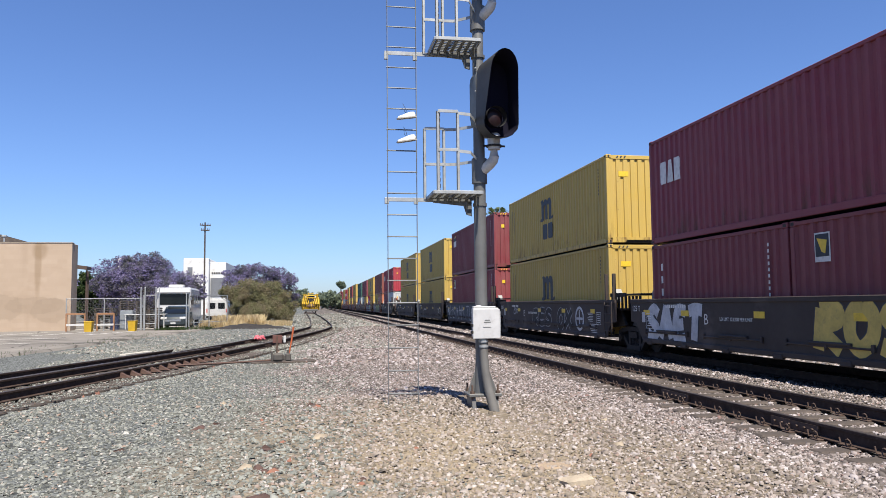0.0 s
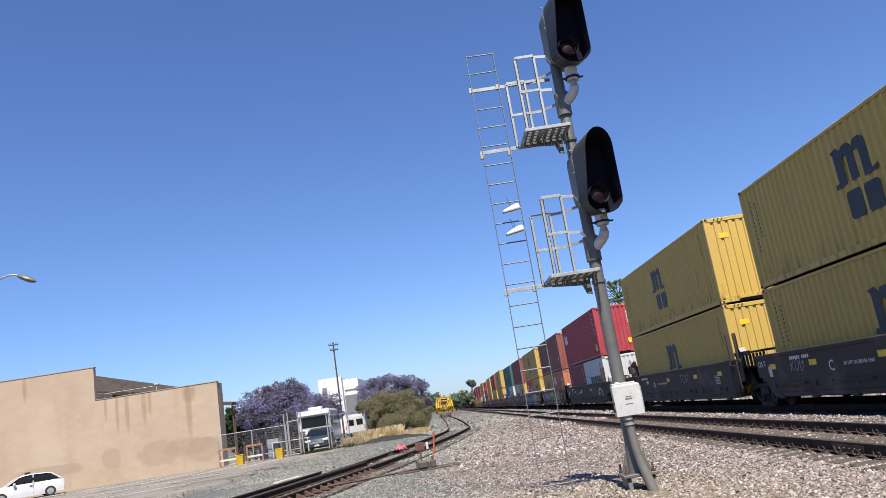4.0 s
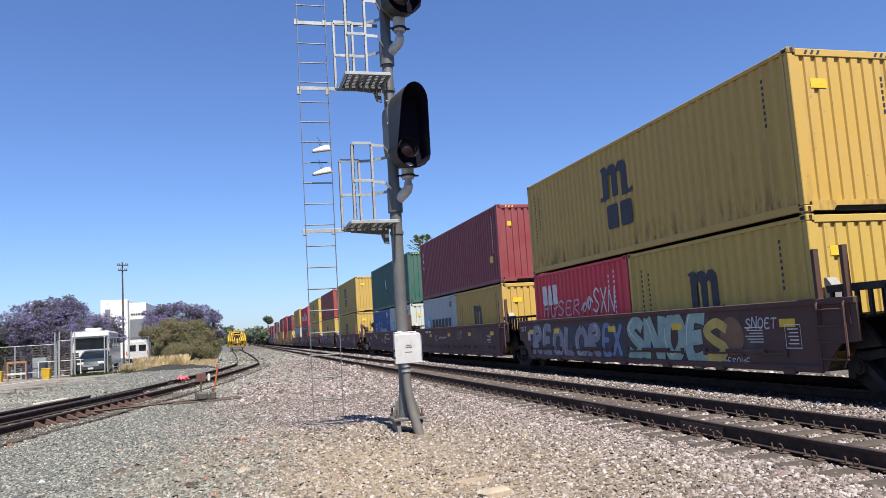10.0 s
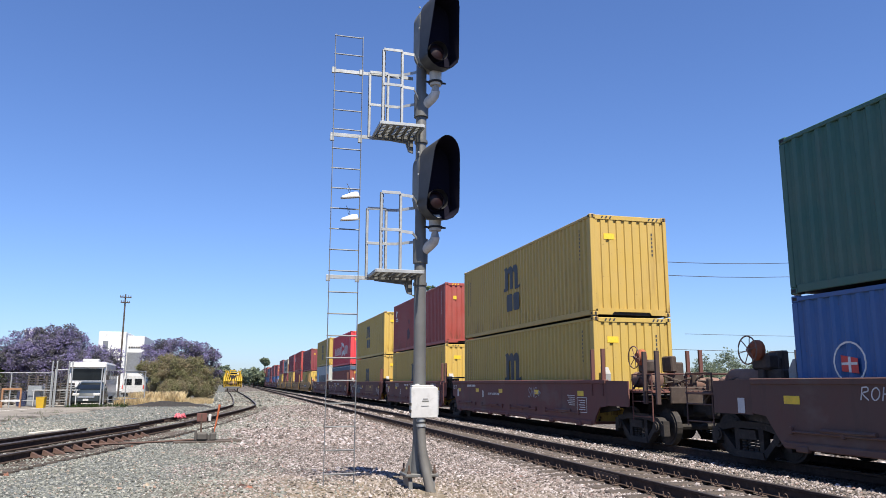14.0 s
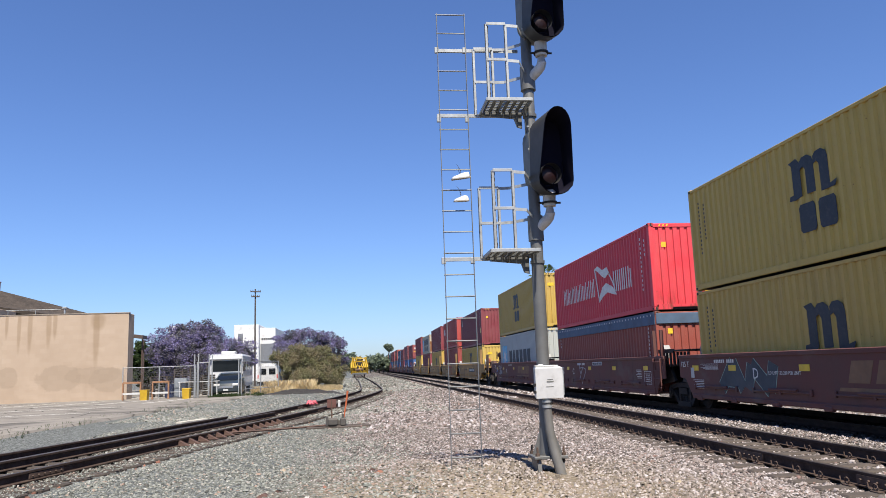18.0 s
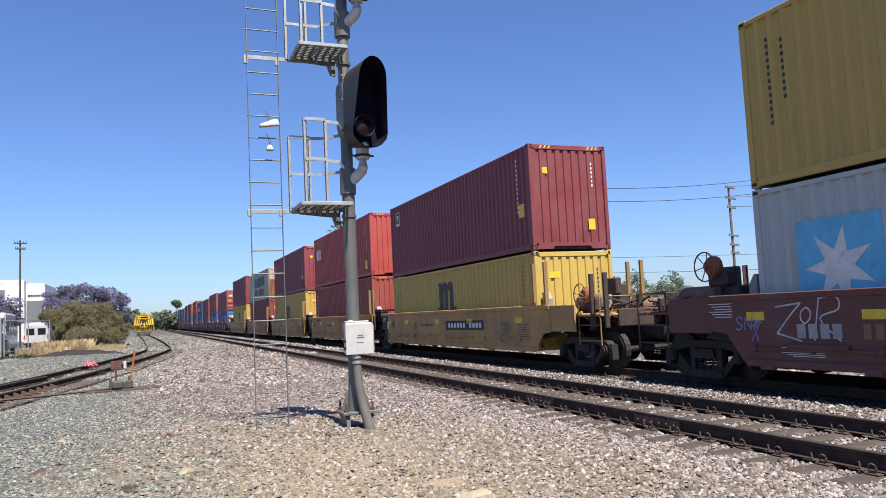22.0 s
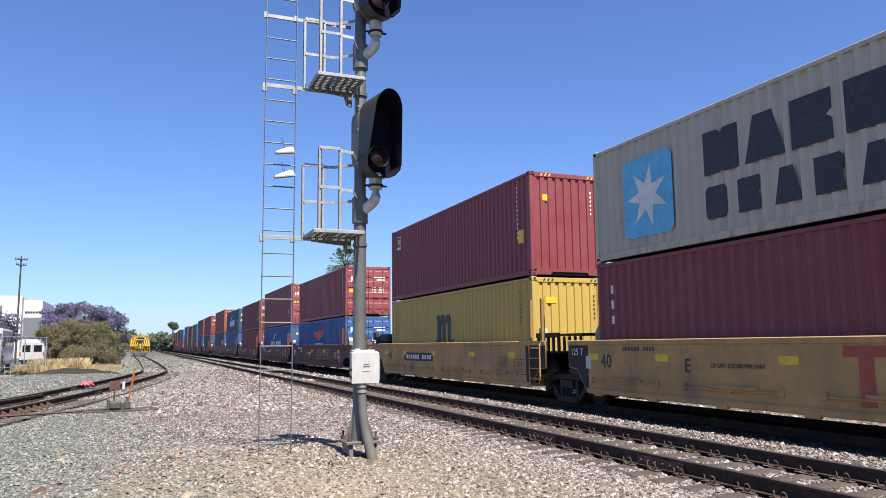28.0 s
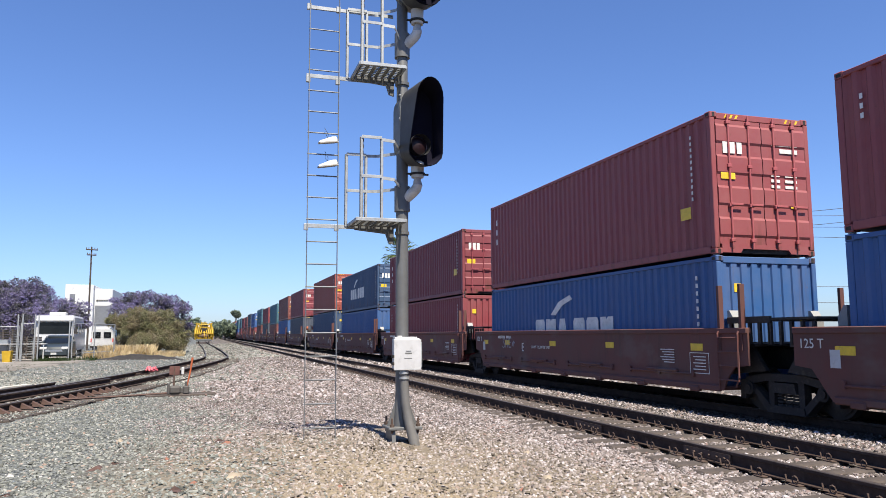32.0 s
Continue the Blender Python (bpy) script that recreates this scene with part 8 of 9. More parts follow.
def motor_home():
    v = thing("motor_home", "white and grey motor home parked behind the fence", "motor home", pose(-10.6, 60.2, -0.25, 0, 0, 3) @ Matrix.Diagonal((1, 1, 0.94, 1)))
    part("body", loft(Build(), [[(sx * w, y, z) for sx, z in ((-1, z0), (-1, 3.0), (-0.93, 3.15), (0.93, 3.15), (1, 3.0), (1, z0))] for y, w, z0 in ((0.0, 1.15, 0.55), (0.12, 1.25, 0.45), (8.5, 1.25, 0.45))], True).mesh("body", M_CARWHITE), v, "white coach body")
    part("windscreen", Build().bbox(-1.08, 1.08, -0.03, 0.01, 1.75, 2.62, 0.05).mesh("windscreen", M_GLASS), v, "wide dark windscreen")
    part("lower_panel", Build().add([(-1.1, -0.012, 0.5), (1.1, -0.012, 0.5), (1.1, -0.012, 1.2), (-0.2, -0.012, 1.55), (-1.1, -0.012, 1.0)], [(0, 1, 2, 3, 4)]).mesh("lower_panel", plain("grey_graphics", (0.12, 0.13, 0.14), 0.4)), v, "dark grey painted swoosh")
    part("roof_unit", Build().bbox(-0.55, 0.55, 1.2, 2.3, 3.15, 3.42, 0.06).mesh("roof_unit", M_WHITE), v, "white roof air conditioner")
    part("visor", Build().bbox(-1.2, 1.2, -0.25, 0.1, 2.72, 2.84, 0.03).mesh("visor", M_CARWHITE), v, "white cab visor")
    for s in (-1, 1):
        part("mirror", Build().path([(s * 1.2, -0.02, 2.4), (s * 1.38, -0.18, 2.4), (s * 1.38, -0.2, 2.0)], 0.03, 6).bbox(s * 1.38 - 0.1, s * 1.38 + 0.1, -0.28, -0.2, 1.75, 2.15, 0.03).mesh("mirror", M_DARK), v, "black door mirror")
        part("headlight", Build().bbox(s * 0.85 - 0.16, s * 0.85 + 0.16, -0.04, 0.01, 0.75, 0.95, 0.03).mesh("headlight", M_CHROME), v, "headlight")
        for y in (1.3, 6.4):
            wheel_parts(v, s * 1.1, y, 0.45, 0.28)
    for k in range(3):
        part("side_window", Build().bbox(1.245, 1.262, 1.5 + k * 2, 2.6 + k * 2, 1.8, 2.6, 0.01).mesh("side_window", M_GLASS), v, "dark side window")


motor_home()


def van():
    v = thing("white_van", "white panel van parked with its back doors towards the tracks", "van", pose(-9.25, 75.0, -0.25, 0, 0, -8))
    part("body", loft(Build(), [[(sx * w, y, z) for sx, z in ((-1, 0.45), (-1, 1.4), (-0.86, 2.05), (0.86, 2.05), (1, 1.4), (1, 0.45))] for y, w in ((0, 0.97), (0.1, 1.0), (4.6, 1.0), (5.4, 0.9))], True).mesh("body", M_CARWHITE), v)
    for s in (-1, 1):
        part("rear_window", Build().bbox(s * 0.45 - 0.32, s * 0.45 + 0.32, -0.02, 0.01, 1.25, 1.82, 0.05).mesh("rear_window", M_GLASS), v, "dark rear window")
        part("tail_light", Build().bbox(s * 0.93 - 0.05, s * 0.93 + 0.05, -0.02, 0.01, 0.9, 1.25, 0.01).mesh("tail_light", M_REDLET), v, "red tail light")
        for y in (0.9, 4.2):
            wheel_parts(v, s * 0.85, y, 0.34, 0.22)
    part("bumper", Build().bbox(-0.98, 0.98, -0.12, 0.0, 0.4, 0.58, 0.03).mesh("bumper", M_DARK), v, "black bumper")


van()


# plants ----
def leaf_bases(n=6, seed=2, big=1.0):
    """Small folded leaf clumps, each of a few crossed blades."""
    rng = np.random.default_rng(seed)
    out = []
    for _ in range(n):
        v, f = [], []
        for k in range(5):
            a, t = rng.uniform(0, 6.28), rng.uniform(-0.9, 0.9)
            d = np.array([math.cos(a) * math.cos(t), math.sin(a) * math.cos(t), math.sin(t)])
            s = np.cross(d, rng.normal(size=3))
            s /= np.linalg.norm(s)
            c = rng.normal(size=3) * 0.35
            o = len(v)
            v += [c - d * 0.5, c + s * 0.26, c + d * 0.55, c - s * 0.26]
            f += [(o, o + 1, o + 2, o + 3)]
        out.append((np.array(v) * big, f))
    return out


LEAVES = leaf_bases()


def crown_points(rng, blobs, n, size):
    """Places for leaf clumps on the outer parts of several overlapping lumps."""
    rows = []
    lumps = []
    for x, y, z, r, h in blobs:         # each lump breaks up into smaller tufts
        lumps.append((x, y, z, r * 0.72, h * 0.72))
        for _ in range(int(9 + 5 * r)):
            u = rng.normal(size=3)
            u /= np.linalg.norm(u)
            k = rng.uniform(0.62, 0.92)
            f = rng.uniform(0.22, 0.40)
            lumps.append((x + u[0] * r * k, y + u[1] * r * k, z + u[2] * h * k, r * f, r * f * 0.8))
    blobs = lumps
    w = np.array([b[3] * b[4] for b in blobs], float)
    for b, (x, y, z, r, h) in enumerate(blobs):
        k = int(n * w[b] / w.sum())
        u = rng.normal(size=(k, 3))
        u /= np.linalg.norm(u, axis=1)[:, None]
        rad = rng.uniform(0.35, 1.0, (k, 1)) ** 0.45 * (1 + 0.12 * rng.normal(size=(k, 1)))
        p = u * rad * np.array([r, r, h]) + np.array([x, y, z])
        s = rng.uniform(size * 0.6, size * 1.4, (k, 1)) * np.ones((1, 3))
        rows.append(np.column_stack([p, s, rng.uniform(0, 6.28, k), rng.uniform(0, 6.28, k)]))
    return np.concatenate(rows)


def tree(name, label, x, y, h, blobs, mat, n, size, seed, trunk=0.22, group=""):
    rng = np.random.default_rng(seed)
    t = thing(name, label, "tree", pose(x, y, -0.35), group)
    b = Build()
    top = h * 0.42
    b.path([(0, 0, 0), (0.05, 0.02, top * 0.5), (0.0, 0.1, top)], [trunk * 1.3, trunk, trunk * 0.8], 8)
    for i, (bx, by, bz, r, hh) in enumerate(blobs):
        b.path([(0, 0.1, top * 0.9), (bx * 0.4, by * 0.4, top + (bz - top) * 0.45), (bx, by, bz)], [trunk * 0.6, trunk * 0.4, trunk * 0.12], 6)
    part("trunk", b.mesh("trunk", M_BARK, True), t, "brown branching trunk")
    part("crown", scatter("crown", LEAVES, crown_points(rng, blobs, n, size), mat), t)
    return t


tree("jacaranda_tree", "jacaranda tree covered in violet blossom above parked vehicles", -14.0, 67, 5.8, [(-2.9, 0, 3.7, 1.8, 1.6), (-0.9, 0.4, 4.5, 1.9, 1.8), (0.7, -0.3, 4.75, 1.8, 1.55), (2.8, 0.2, 3.6, 1.7, 1.5), (0, -0.8, 2.9, 2.9, 1.4), (-2.8, 0.5, 2.2, 1.5, 1.2), (3.6, 0.5, 2.6, 1.2, 1.1)], M_JACA, 24000, 0.12, 1, 0.28, "jacaranda trees")
tree("jacaranda_tree", "jacaranda tree covered in violet blossom behind a bush", -5.5, 76, 5.6, [(-2.2, 0, 3.9, 1.8, 1.6), (0.1, 0, 4.5, 2.1, 1.6), (2.2, 0, 3.7, 1.8, 1.5), (2.8, 0, 2.3, 1.2, 1.2), (0, -0.8, 2.6, 2.7, 1.5)], M_JACA, 18000, 0.12, 2, 0.25, "jacaranda trees")
tree("jacaranda_tree", "distant jacaranda tree with violet blossom beyond the warehouse", -21.5, 80, 5.0, [(0, 0, 2.6, 2.8, 2.0), (2.6, 0, 2.2, 2.2, 1.6)], M_JACA, 2500, 0.3, 3, 0.25, "jacaranda trees")
tree("green_tree", "dense green tree beside the warehouse canopy", -19.8, 72, 4.5, [(0, 0, 2.6, 1.5, 2.2), (1.0, 0.5, 2.0, 1.2, 1.6)], M_LEAF, 2200, 0.28, 4)


def bush(name, label, x, y, blobs, mat, n, size, seed):
    rng = np.random.default_rng(seed)
    t = thing(name, label, "bush", pose(x, y, -0.35))
    b = Build()
    for bx, by, bz, r, h in blobs:
        for k in range(4):
            a = k * 1.6 + bx
            b.path([(bx * 0.8, by * 0.8, 0), (bx + 0.3 * r * math.cos(a), by + 0.3 * r * math.sin(a), bz * 0.6), (bx + 0.6 * r * math.cos(a), by + 0.6 * r * math.sin(a), bz + h * 0.5)], [0.06, 0.04, 0.015], 5)
        for k in range(int(26 * r)):        # loose dry sprigs that stand out of the leaf
            a, u = rng.uniform(0, 6.28), rng.uniform(0.3, 1.0)
            o = Vector((bx + u * r * math.cos(a), by + u * r * math.sin(a), bz + h * math.sqrt(max(0.05, 1 - u * u)) - 0.1))
            d = Vector((rng.uniform(-0.5, 0.5), rng.uniform(-0.5, 0.5), 1.0)) * rng.uniform(0.18, 0.5) * min(1.0, r)
            b.tube(tuple(o), tuple(o + d), 0.011, 3, 0.005)
    tagged(part("stem", b.mesh("stem", M_TWIG), t), "thin dry woody stems", kind="stuff")
    part("crown", scatter("crown", LEAVES, crown_points(rng, blobs, n, size), mat), t)
    return t


bush("scrub_bush", "large olive-green scrub bush beside the siding", -4.75, 71.5, [(-2.8, 0.3, 2.7, 1.0, 0.95), (-2.2, 0.3, 2.75, 1.2, 1.2), (-1.5, 0, 1.7, 1.3, 1.4), (-0.9, 0.2, 2.6, 1.6, 1.6), (0.6, 0, 2.3, 1.7, 1.5), (1.9, 0, 1.6, 1.3, 1.3), (2.2, -0.3, 0.9, 0.9, 0.9), (0.3, -1.0, 1.0, 2.0, 1.0)], M_BUSH, 24000, 0.095, 5)
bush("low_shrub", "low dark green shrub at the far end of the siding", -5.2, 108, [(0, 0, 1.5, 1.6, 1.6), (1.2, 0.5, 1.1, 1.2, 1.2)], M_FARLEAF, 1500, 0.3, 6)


def blades(name, label, rows_of, mat, height, seed, category="grass"):
    """Many thin upright blades."""
    rng = np.random.default_rng(seed)
    bases = []
    for _ in range(5):
        v, f = [], []
        for k in range(4):
            a, l = rng.uniform(0, 6.28), rng.uniform(0.5, 1.0)
            dx, dy = math.cos(a), math.sin(a)
            o = len(v)
            v += [(-dy * 0.03, dx * 0.03, 0), (dy * 0.03, -dx * 0.03, 0), (dx * 0.35 * l, dy * 0.35 * l, l), (dx * 0.3 * l, dy * 0.3 * l, l)]
            f.append((o, o + 1, o + 2, o + 3))
        bases.append((v, f))
    out = []
    for x0, x1, y0, y1, n, hh in rows_of:
        x, y = rng.uniform(x0, x1, n), rng.uniform(y0, y1, n)
        z = np.array([gz(a, b) for a, b in zip(x, y)])
        s = rng.uniform(0.5, 1.2, n) * hh
        out.append(np.column_stack([x, y, z, s, s, s, rng.uniform(0, 6.28, n), rng.uniform(-0.15, 0.15, n)]))
    return tagged(new(name, scatter(name, bases, np.concatenate(out), mat)), label, category, kind="stuff")


blades("dry_grass", "tall straw-yellow dry grass at the foot of a bush", [(-7.4, -4.0, 58.5, 63, 3200, 0.8), (-8.2, -5.2, 56.5, 60, 1800, 0.5), (-4.5, -1.8, 60, 63.5, 900, 0.4), (-6.5, -2.5, 56, 60, 600, 0.25)], M_STRAW, 0.6, 7)
blades("weeds", "small green weeds along the edge of the lot", [(-10.2, -8.2, 51.0, 52.2, 260, 0.35), (-8.2, -6.8, 51.5, 54, 120, 0.35), (-10.6, -9.6, 20, 34, 160, 0.18), (-9.9, -8.6, 34, 46, 140, 0.18)], M_LEAF, 0.3, 8)
blades("green_field", "distant green grass beyond the train", [(16, 60, 40, 150, 2500, 0.5)], M_LEAF, 0.3, 9)


def cinder_mound():
    b = Build()
    cols = []
    for i in range(35):
        x = -7.5 + i * 0.18
        cols.append([(x, 53.0 + j * 0.22, gz(x, 53 + j * 0.22) + 0.34 * max(0, math.sin(math.pi * i / 34)) * max(0, math.sin(math.pi * j / 10)) * (0.8 + 0.5 * noise.noise(Vector((x * 1.2, j * 0.4, 3))))) for j in range(11)])
    b.sheet(cols, 11)
    tagged(new("cinder_mound", b.mesh("cinder_mound", plain("black_cinder", (0.020, 0.018, 0.017), 0.95, 0, 0.4, 6, 0.8), True)), "low dark heap of asphalt cinders by the siding", "mound")


cinder_mound()


def switch_stand():
    s = thing("switch_stand", "rusty low switch stand with red targets beside the siding", "switch stand", pose(-0.80, 21.4, -0.32, 0, 0, 4))
    part("head_block", Build().bbox(-0.9, 0.85, -0.10, 0.10, -0.12, 0.05, 0.02).bbox(-0.4, 0.85, 0.45, 0.65, -0.12, 0.04, 0.02).mesh("head_block", M_TIE), s, "weathered timber head block")
    st = part("stand_body", Build().bbox(-0.34, -0.04, -0.12, 0.12, 0.05, 0.27, 0.05).bbox(0.0, 0.16, -0.08, 0.08, 0.05, 0.26, 0.03).bbox(-0.06, 0.02, -0.05, 0.05, 0.08, 0.2, 0.01).tube((0.08, -0.03, 0.2), (0.08, -0.03, 0.36), 0.03, 8).bbox(-0.38, -0.32, -0.09, 0.09, 0.05, 0.33, 0.02).mesh("stand_body", plain("dusty_cast_iron", (0.0864, 0.0792, 0.072), 0.8, 0.2)), s, "dusty cast iron stand")
    part("target_staff", Build().tube((-0.22, 0, 0.25), (-0.22, 0, 0.74), 0.022, 8).mesh("target_staff", M_RUST), st, "rusty staff")
    part("target", Build().bbox(-0.34, -0.09, -0.012, 0.012, 0.54, 0.76, 0.03).mesh("target", plain("rust_red_paint", (0.11, 0.045, 0.036), 0.8, 0, 0.3, 8)), st, "faded red target plate")
    part("target", Build().bbox(-0.05, 0.02, -0.05, 0.0, 0.55, 0.74, 0.02).mesh("target", M_WHITE), st, "white and orange target plate")
    part("lever", Build().path([(0.10, 0.0, 0.24), (0.17, 0.0, 0.6), (0.22, 0.0, 0.98)], [0.018, 0.022, 0.03], 8).mesh("lever", M_ORANGE), st, "orange hand lever")
    part("throw_rod", Build().path([(-2.95, 0.1, 0.0), (-2.0, 0.1, 0.02), (-1.0, 0.08, 0.05), (-0.3, 0.07, 0.08)], 0.03, 6).mesh("throw_rod", M_BRACE), s, "rusty throw rod")


switch_stand()
b = Build()
for i in range(9):
    a = i * 0.7
    b.path([(-2.42 + 0.06 * math.cos(a), 34.7 + 0.06 * math.sin(a), -0.25), (-2.42 + 0.17 * math.cos(a + 0.5), 34.7 + 0.13 * math.sin(a), -0.17 + 0.03 * (i % 3)), (-2.42 + 0.27 * math.cos(a + 1), 34.7 + 0.17 * math.sin(a + 1), -0.24)], [0.05, 0.07, 0.02], 6)
tagged(new("pink_cloth", b.mesh("pink_cloth", plain("pink_rag", (0.62, 0.13, 0.16), 0.85, 0, 0.2, 9))), "crumpled bright pink cloth lying on the siding rail", "cloth")


def maintenance_machine():
    v = thing("track_machine", "yellow track maintenance machine standing on the siding", "rail machine", pose(-0.6, 139, ZR) @ Matrix.Scale(1.2, 4))
    rng = random.Random(8)
    part("frame", Build().bbox(-1.3, 1.3, 0, 7, 0.55, 0.9, 0.05).mesh("frame", M_YELLOW), v)
    part("cab", Build().bbox(-1.1, 1.1, 3.5, 5.5, 0.9, 2.8, 0.08).mesh("cab", M_YELLOW), v, "yellow cab")
    part("cab_window", Build().bbox(-0.9, 0.9, 3.47, 3.5, 1.9, 2.7, 0.05).mesh("cab_window", M_GLASS), v, "dark cab window")
    for s in (-1, 1):
        for i in range(4):
            part("hydraulic_arm", Build().path([(s * (0.3 + 0.3 * i), -0.2, 0.5), (s * (0.45 + 0.25 * i), -0.4 - 0.1 * i, 1.4), (s * (0.2 + 0.3 * i), 0.2, 2.2 + 0.2 * (i % 2))], 0.09, 6).mesh("hydraulic_arm", M_YELLOW), v, "yellow hydraulic arm")
        part("side_rail", Build().path([(s * 1.3, 0, 0.9), (s * 1.3, 0, 2.1), (s * 1.3, 3.4, 2.1)], 0.04, 6).mesh("side_rail", M_YELLOW), v)
        for y in (1.2, 5.8):
            part("wheel", Build().tube((s * 0.75 - 0.06, y, 0.38), (s * 0.75 + 0.06, y, 0.38), 0.38, 14).mesh("wheel", M_DARK), v)
        part("lamp", Build().bbox(s * 0.7 - 0.12, s * 0.7 + 0.12, -0.05, 0.02, 2.35, 2.6, 0.03).mesh("lamp", M_WHITE), v, "pale work lamp")
        for k, (ya, za, yb, zb) in enumerate(((0, 0.9, 0.9, 2.9), (0.9, 0.9, 0.1, 2.9), (0.0, 2.9, 3.4, 2.9), (0.0, 0.9, 0.0, 2.95))):
            part("frame_beam", Build().tube((s * (0.95 + 0.08 * k), ya, za), (s * (0.7 + 0.1 * k), yb, zb), 0.075, 6).mesh("frame_beam", M_YELLOW), v, "yellow frame beam")
    for z, w in ((1.55, 0.95), (2.35, 0.75), (2.95, 0.45)):
        part("cross_beam", Build().bbox(-w, w, -0.12, 0.02, z - 0.07, z + 0.07, 0.02).mesh("cross_beam", M_YELLOW), v, "yellow cross beam")
    part("engine_block", Build().bbox(-0.85, 0.85, 0.4, 2.6, 0.92, 2.2, 0.12).mesh("engine_block", M_GREASE), v, "greasy brown engine block")
    for i in range(9):
        x, h = -1.0 + i * 0.25, rng.uniform(1.6, 3.1)
        part("hose", Build().path([(x, -0.25, 0.7), (x + rng.uniform(-0.2, 0.2), -0.35, h * 0.6), (x * 0.7 + rng.uniform(-0.2, 0.2), -0.1, h)], 0.055, 5).mesh("hose", M_YELLOW if i % 3 else M_DARK), v, "hydraulic boom")
    part("work_seat", Build().bbox(-0.3, 0.3, -0.2, 0.1, 1.7, 2.2, 0.05).mesh("work_seat", M_DARK), v, "dark control box")
    part("front_guard", Build().bbox(-1.1, 1.1, -0.35, -0.2, 0.35, 0.62, 0.04).mesh("front_guard", M_MAST), v, "grey front guard")
    part("winch_drum", Build().tube((-0.7, -0.1, 1.1), (0.7, -0.1, 1.1), 0.28, 12).mesh("winch_drum", plain("greasy_brown", (0.12, 0.07, 0.04), 0.7)), v, "greasy drum")


maintenance_machine()


def utility_pole(name, label, x, y, h, arms, mat=M_POLE, r=0.16, turn=20, lean=0):
    p = thing(name, label, "utility pole", pose(x, y, -0.4, 0, lean, turn))
    part("pole", Build().tube((0, 0, 0), (0, 0, h), r, 10, r * 0.7).mesh("pole", mat, True), p)
    for z, w in arms:
        a = part("crossarm", Build().bbox(-w, w, -r - 0.06, -r + 0.06, h + z - 0.06 - 0.25 * (r - 0.115), h + z + 0.06 + 0.5 * (r - 0.115), 0.01).mesh("crossarm", mat), p, "wooden crossarm")
        for k in (-0.9, -0.5, 0.5, 0.9):
            part("insulator", Build().tube((k * w, -r, h + z + 0.06), (k * w, -r, h + z + 0.24), 0.05, 6, 0.035).mesh("insulator", M_MAST), a, "grey insulator")
    return p


utility_pole("utility_pole", "dark wooden utility pole with two short crossarms", -12.8, 92, 11.6, [(-0.35, 0.62), (-0.95, 0.5)], M_POLE, 0.115)
RIGHT = [(34.5, 60, 12.7, [(-0.3, 1.2), (-1.4, 1.0), (-3.0, 1.0)], 4), (69.5, 75, 16.0, [(-0.2, 1.4), (-1.6, 1.6), (-2.8, 1.4), (-6.4, 1.5), (-7.6, 1.4), (-8.6, 1.3)], 0), (82.5, 75, 12.0, [(-0.2, 1.2), (-1.6, 1.3), (-3.2, 1.2)], 0), (98, 76, 22.0, [(-0.4, 1.6), (-2, 1.6), (-4, 1.6)], 0)]
for x, y, h, arms, lean in RIGHT:
    utility_pole("utility_pole", "tall weathered utility pole with several crossarms beyond the train", x, y, h, arms, plain("brown_grey_pole", (0.16, 0.12, 0.095), 0.8), 0.2, 25, lean)


def wires():
    w = thing("power_lines", "thin dark power lines hung between utility poles", "power line")
    mat = plain("wire_black", (0.04, 0.04, 0.045), 0.6)
    for (xa, ya, za), (xb, yb, zb) in (((69.5, 75, 15.6), (150, 40, 20)), ((69.5, 75, 14.2), (150, 40, 18)), ((69.5, 75, 13), (150, 40, 15)), ((60, 92, 8), (150, 40, 9.5)), ((50, 92, 6), (150, 45, 7)), ((34.5, 60, 12.2), (98, 76, 21)), ((34.5, 60, 11), (98, 76, 19))):
        pts = [(xa + (xb - xa) * t, ya + (yb - ya) * t, za + (zb - za) * t - 1.6 * 4 * t * (1 - t)) for t in [i / 12 for i in range(13)]]
        part("wire", Build().path(pts, 0.03, 4).mesh("wire", mat), w)


wires()


def palm(x, y, h, seed, size=1.0):
    rng = random.Random(seed)
    t = thing("palm_tree", "tall fan palm with a shaggy green head beyond the train", "palm tree", pose(x, y, -0.4), "palm trees")
    part("trunk", Build().path([(0, 0, 0), (0.1, 0, h * 0.5), (0, 0.1, h)], [0.28, 0.2, 0.17], 8).mesh("trunk", M_BARK, True), t)
    for i in range(64):
        a, e = rng.uniform(0, 6.28), rng.uniform(-0.9, 1.3)
        L = rng.uniform(1.0, 1.5) * size
        d = Vector((math.cos(a) * math.cos(e), math.sin(a) * math.cos(e), math.sin(e)))
        o = Vector((0, 0, h))
        s = d.cross(Vector((0, 0, 1))).normalized()
        b = Build()
        tip = o + d * L
        for k in range(-4, 5):
            u = (d * math.cos(k * 0.22) + s * math.sin(k * 0.22)).normalized()
            q = tip + u * 0.8 * size - Vector((0, 0, 0.28 * size))
            b.add([tuple(tip - s * 0.04 * k), tuple(tip + u * 0.45 * size + s * 0.05), tuple(q), tuple(tip + u * 0.45 * size - s * 0.05)], [(0, 1, 2, 3)])
        b.path([tuple(o), tuple(o + d * L * 0.6 + Vector((0, 0, 0.05))), tuple(tip)], 0.025, 4)
        part("frond", b.mesh("frond", M_PALM), t)
    return t


palm(17.4, 70, 9.1, 1, 1.05)
palm(33.9, 60, 4.6, 2, 0.68)
tree("distant_tree", "distant round-headed green tree above the train", 11.5, 330, 12.0, [(0, 0, 10.6, 1.5, 1.4), (0.7, 0, 9.8, 1.2, 1.0)], M_FARLEAF, 1400, 0.6, 44, 0.4, "distant trees")


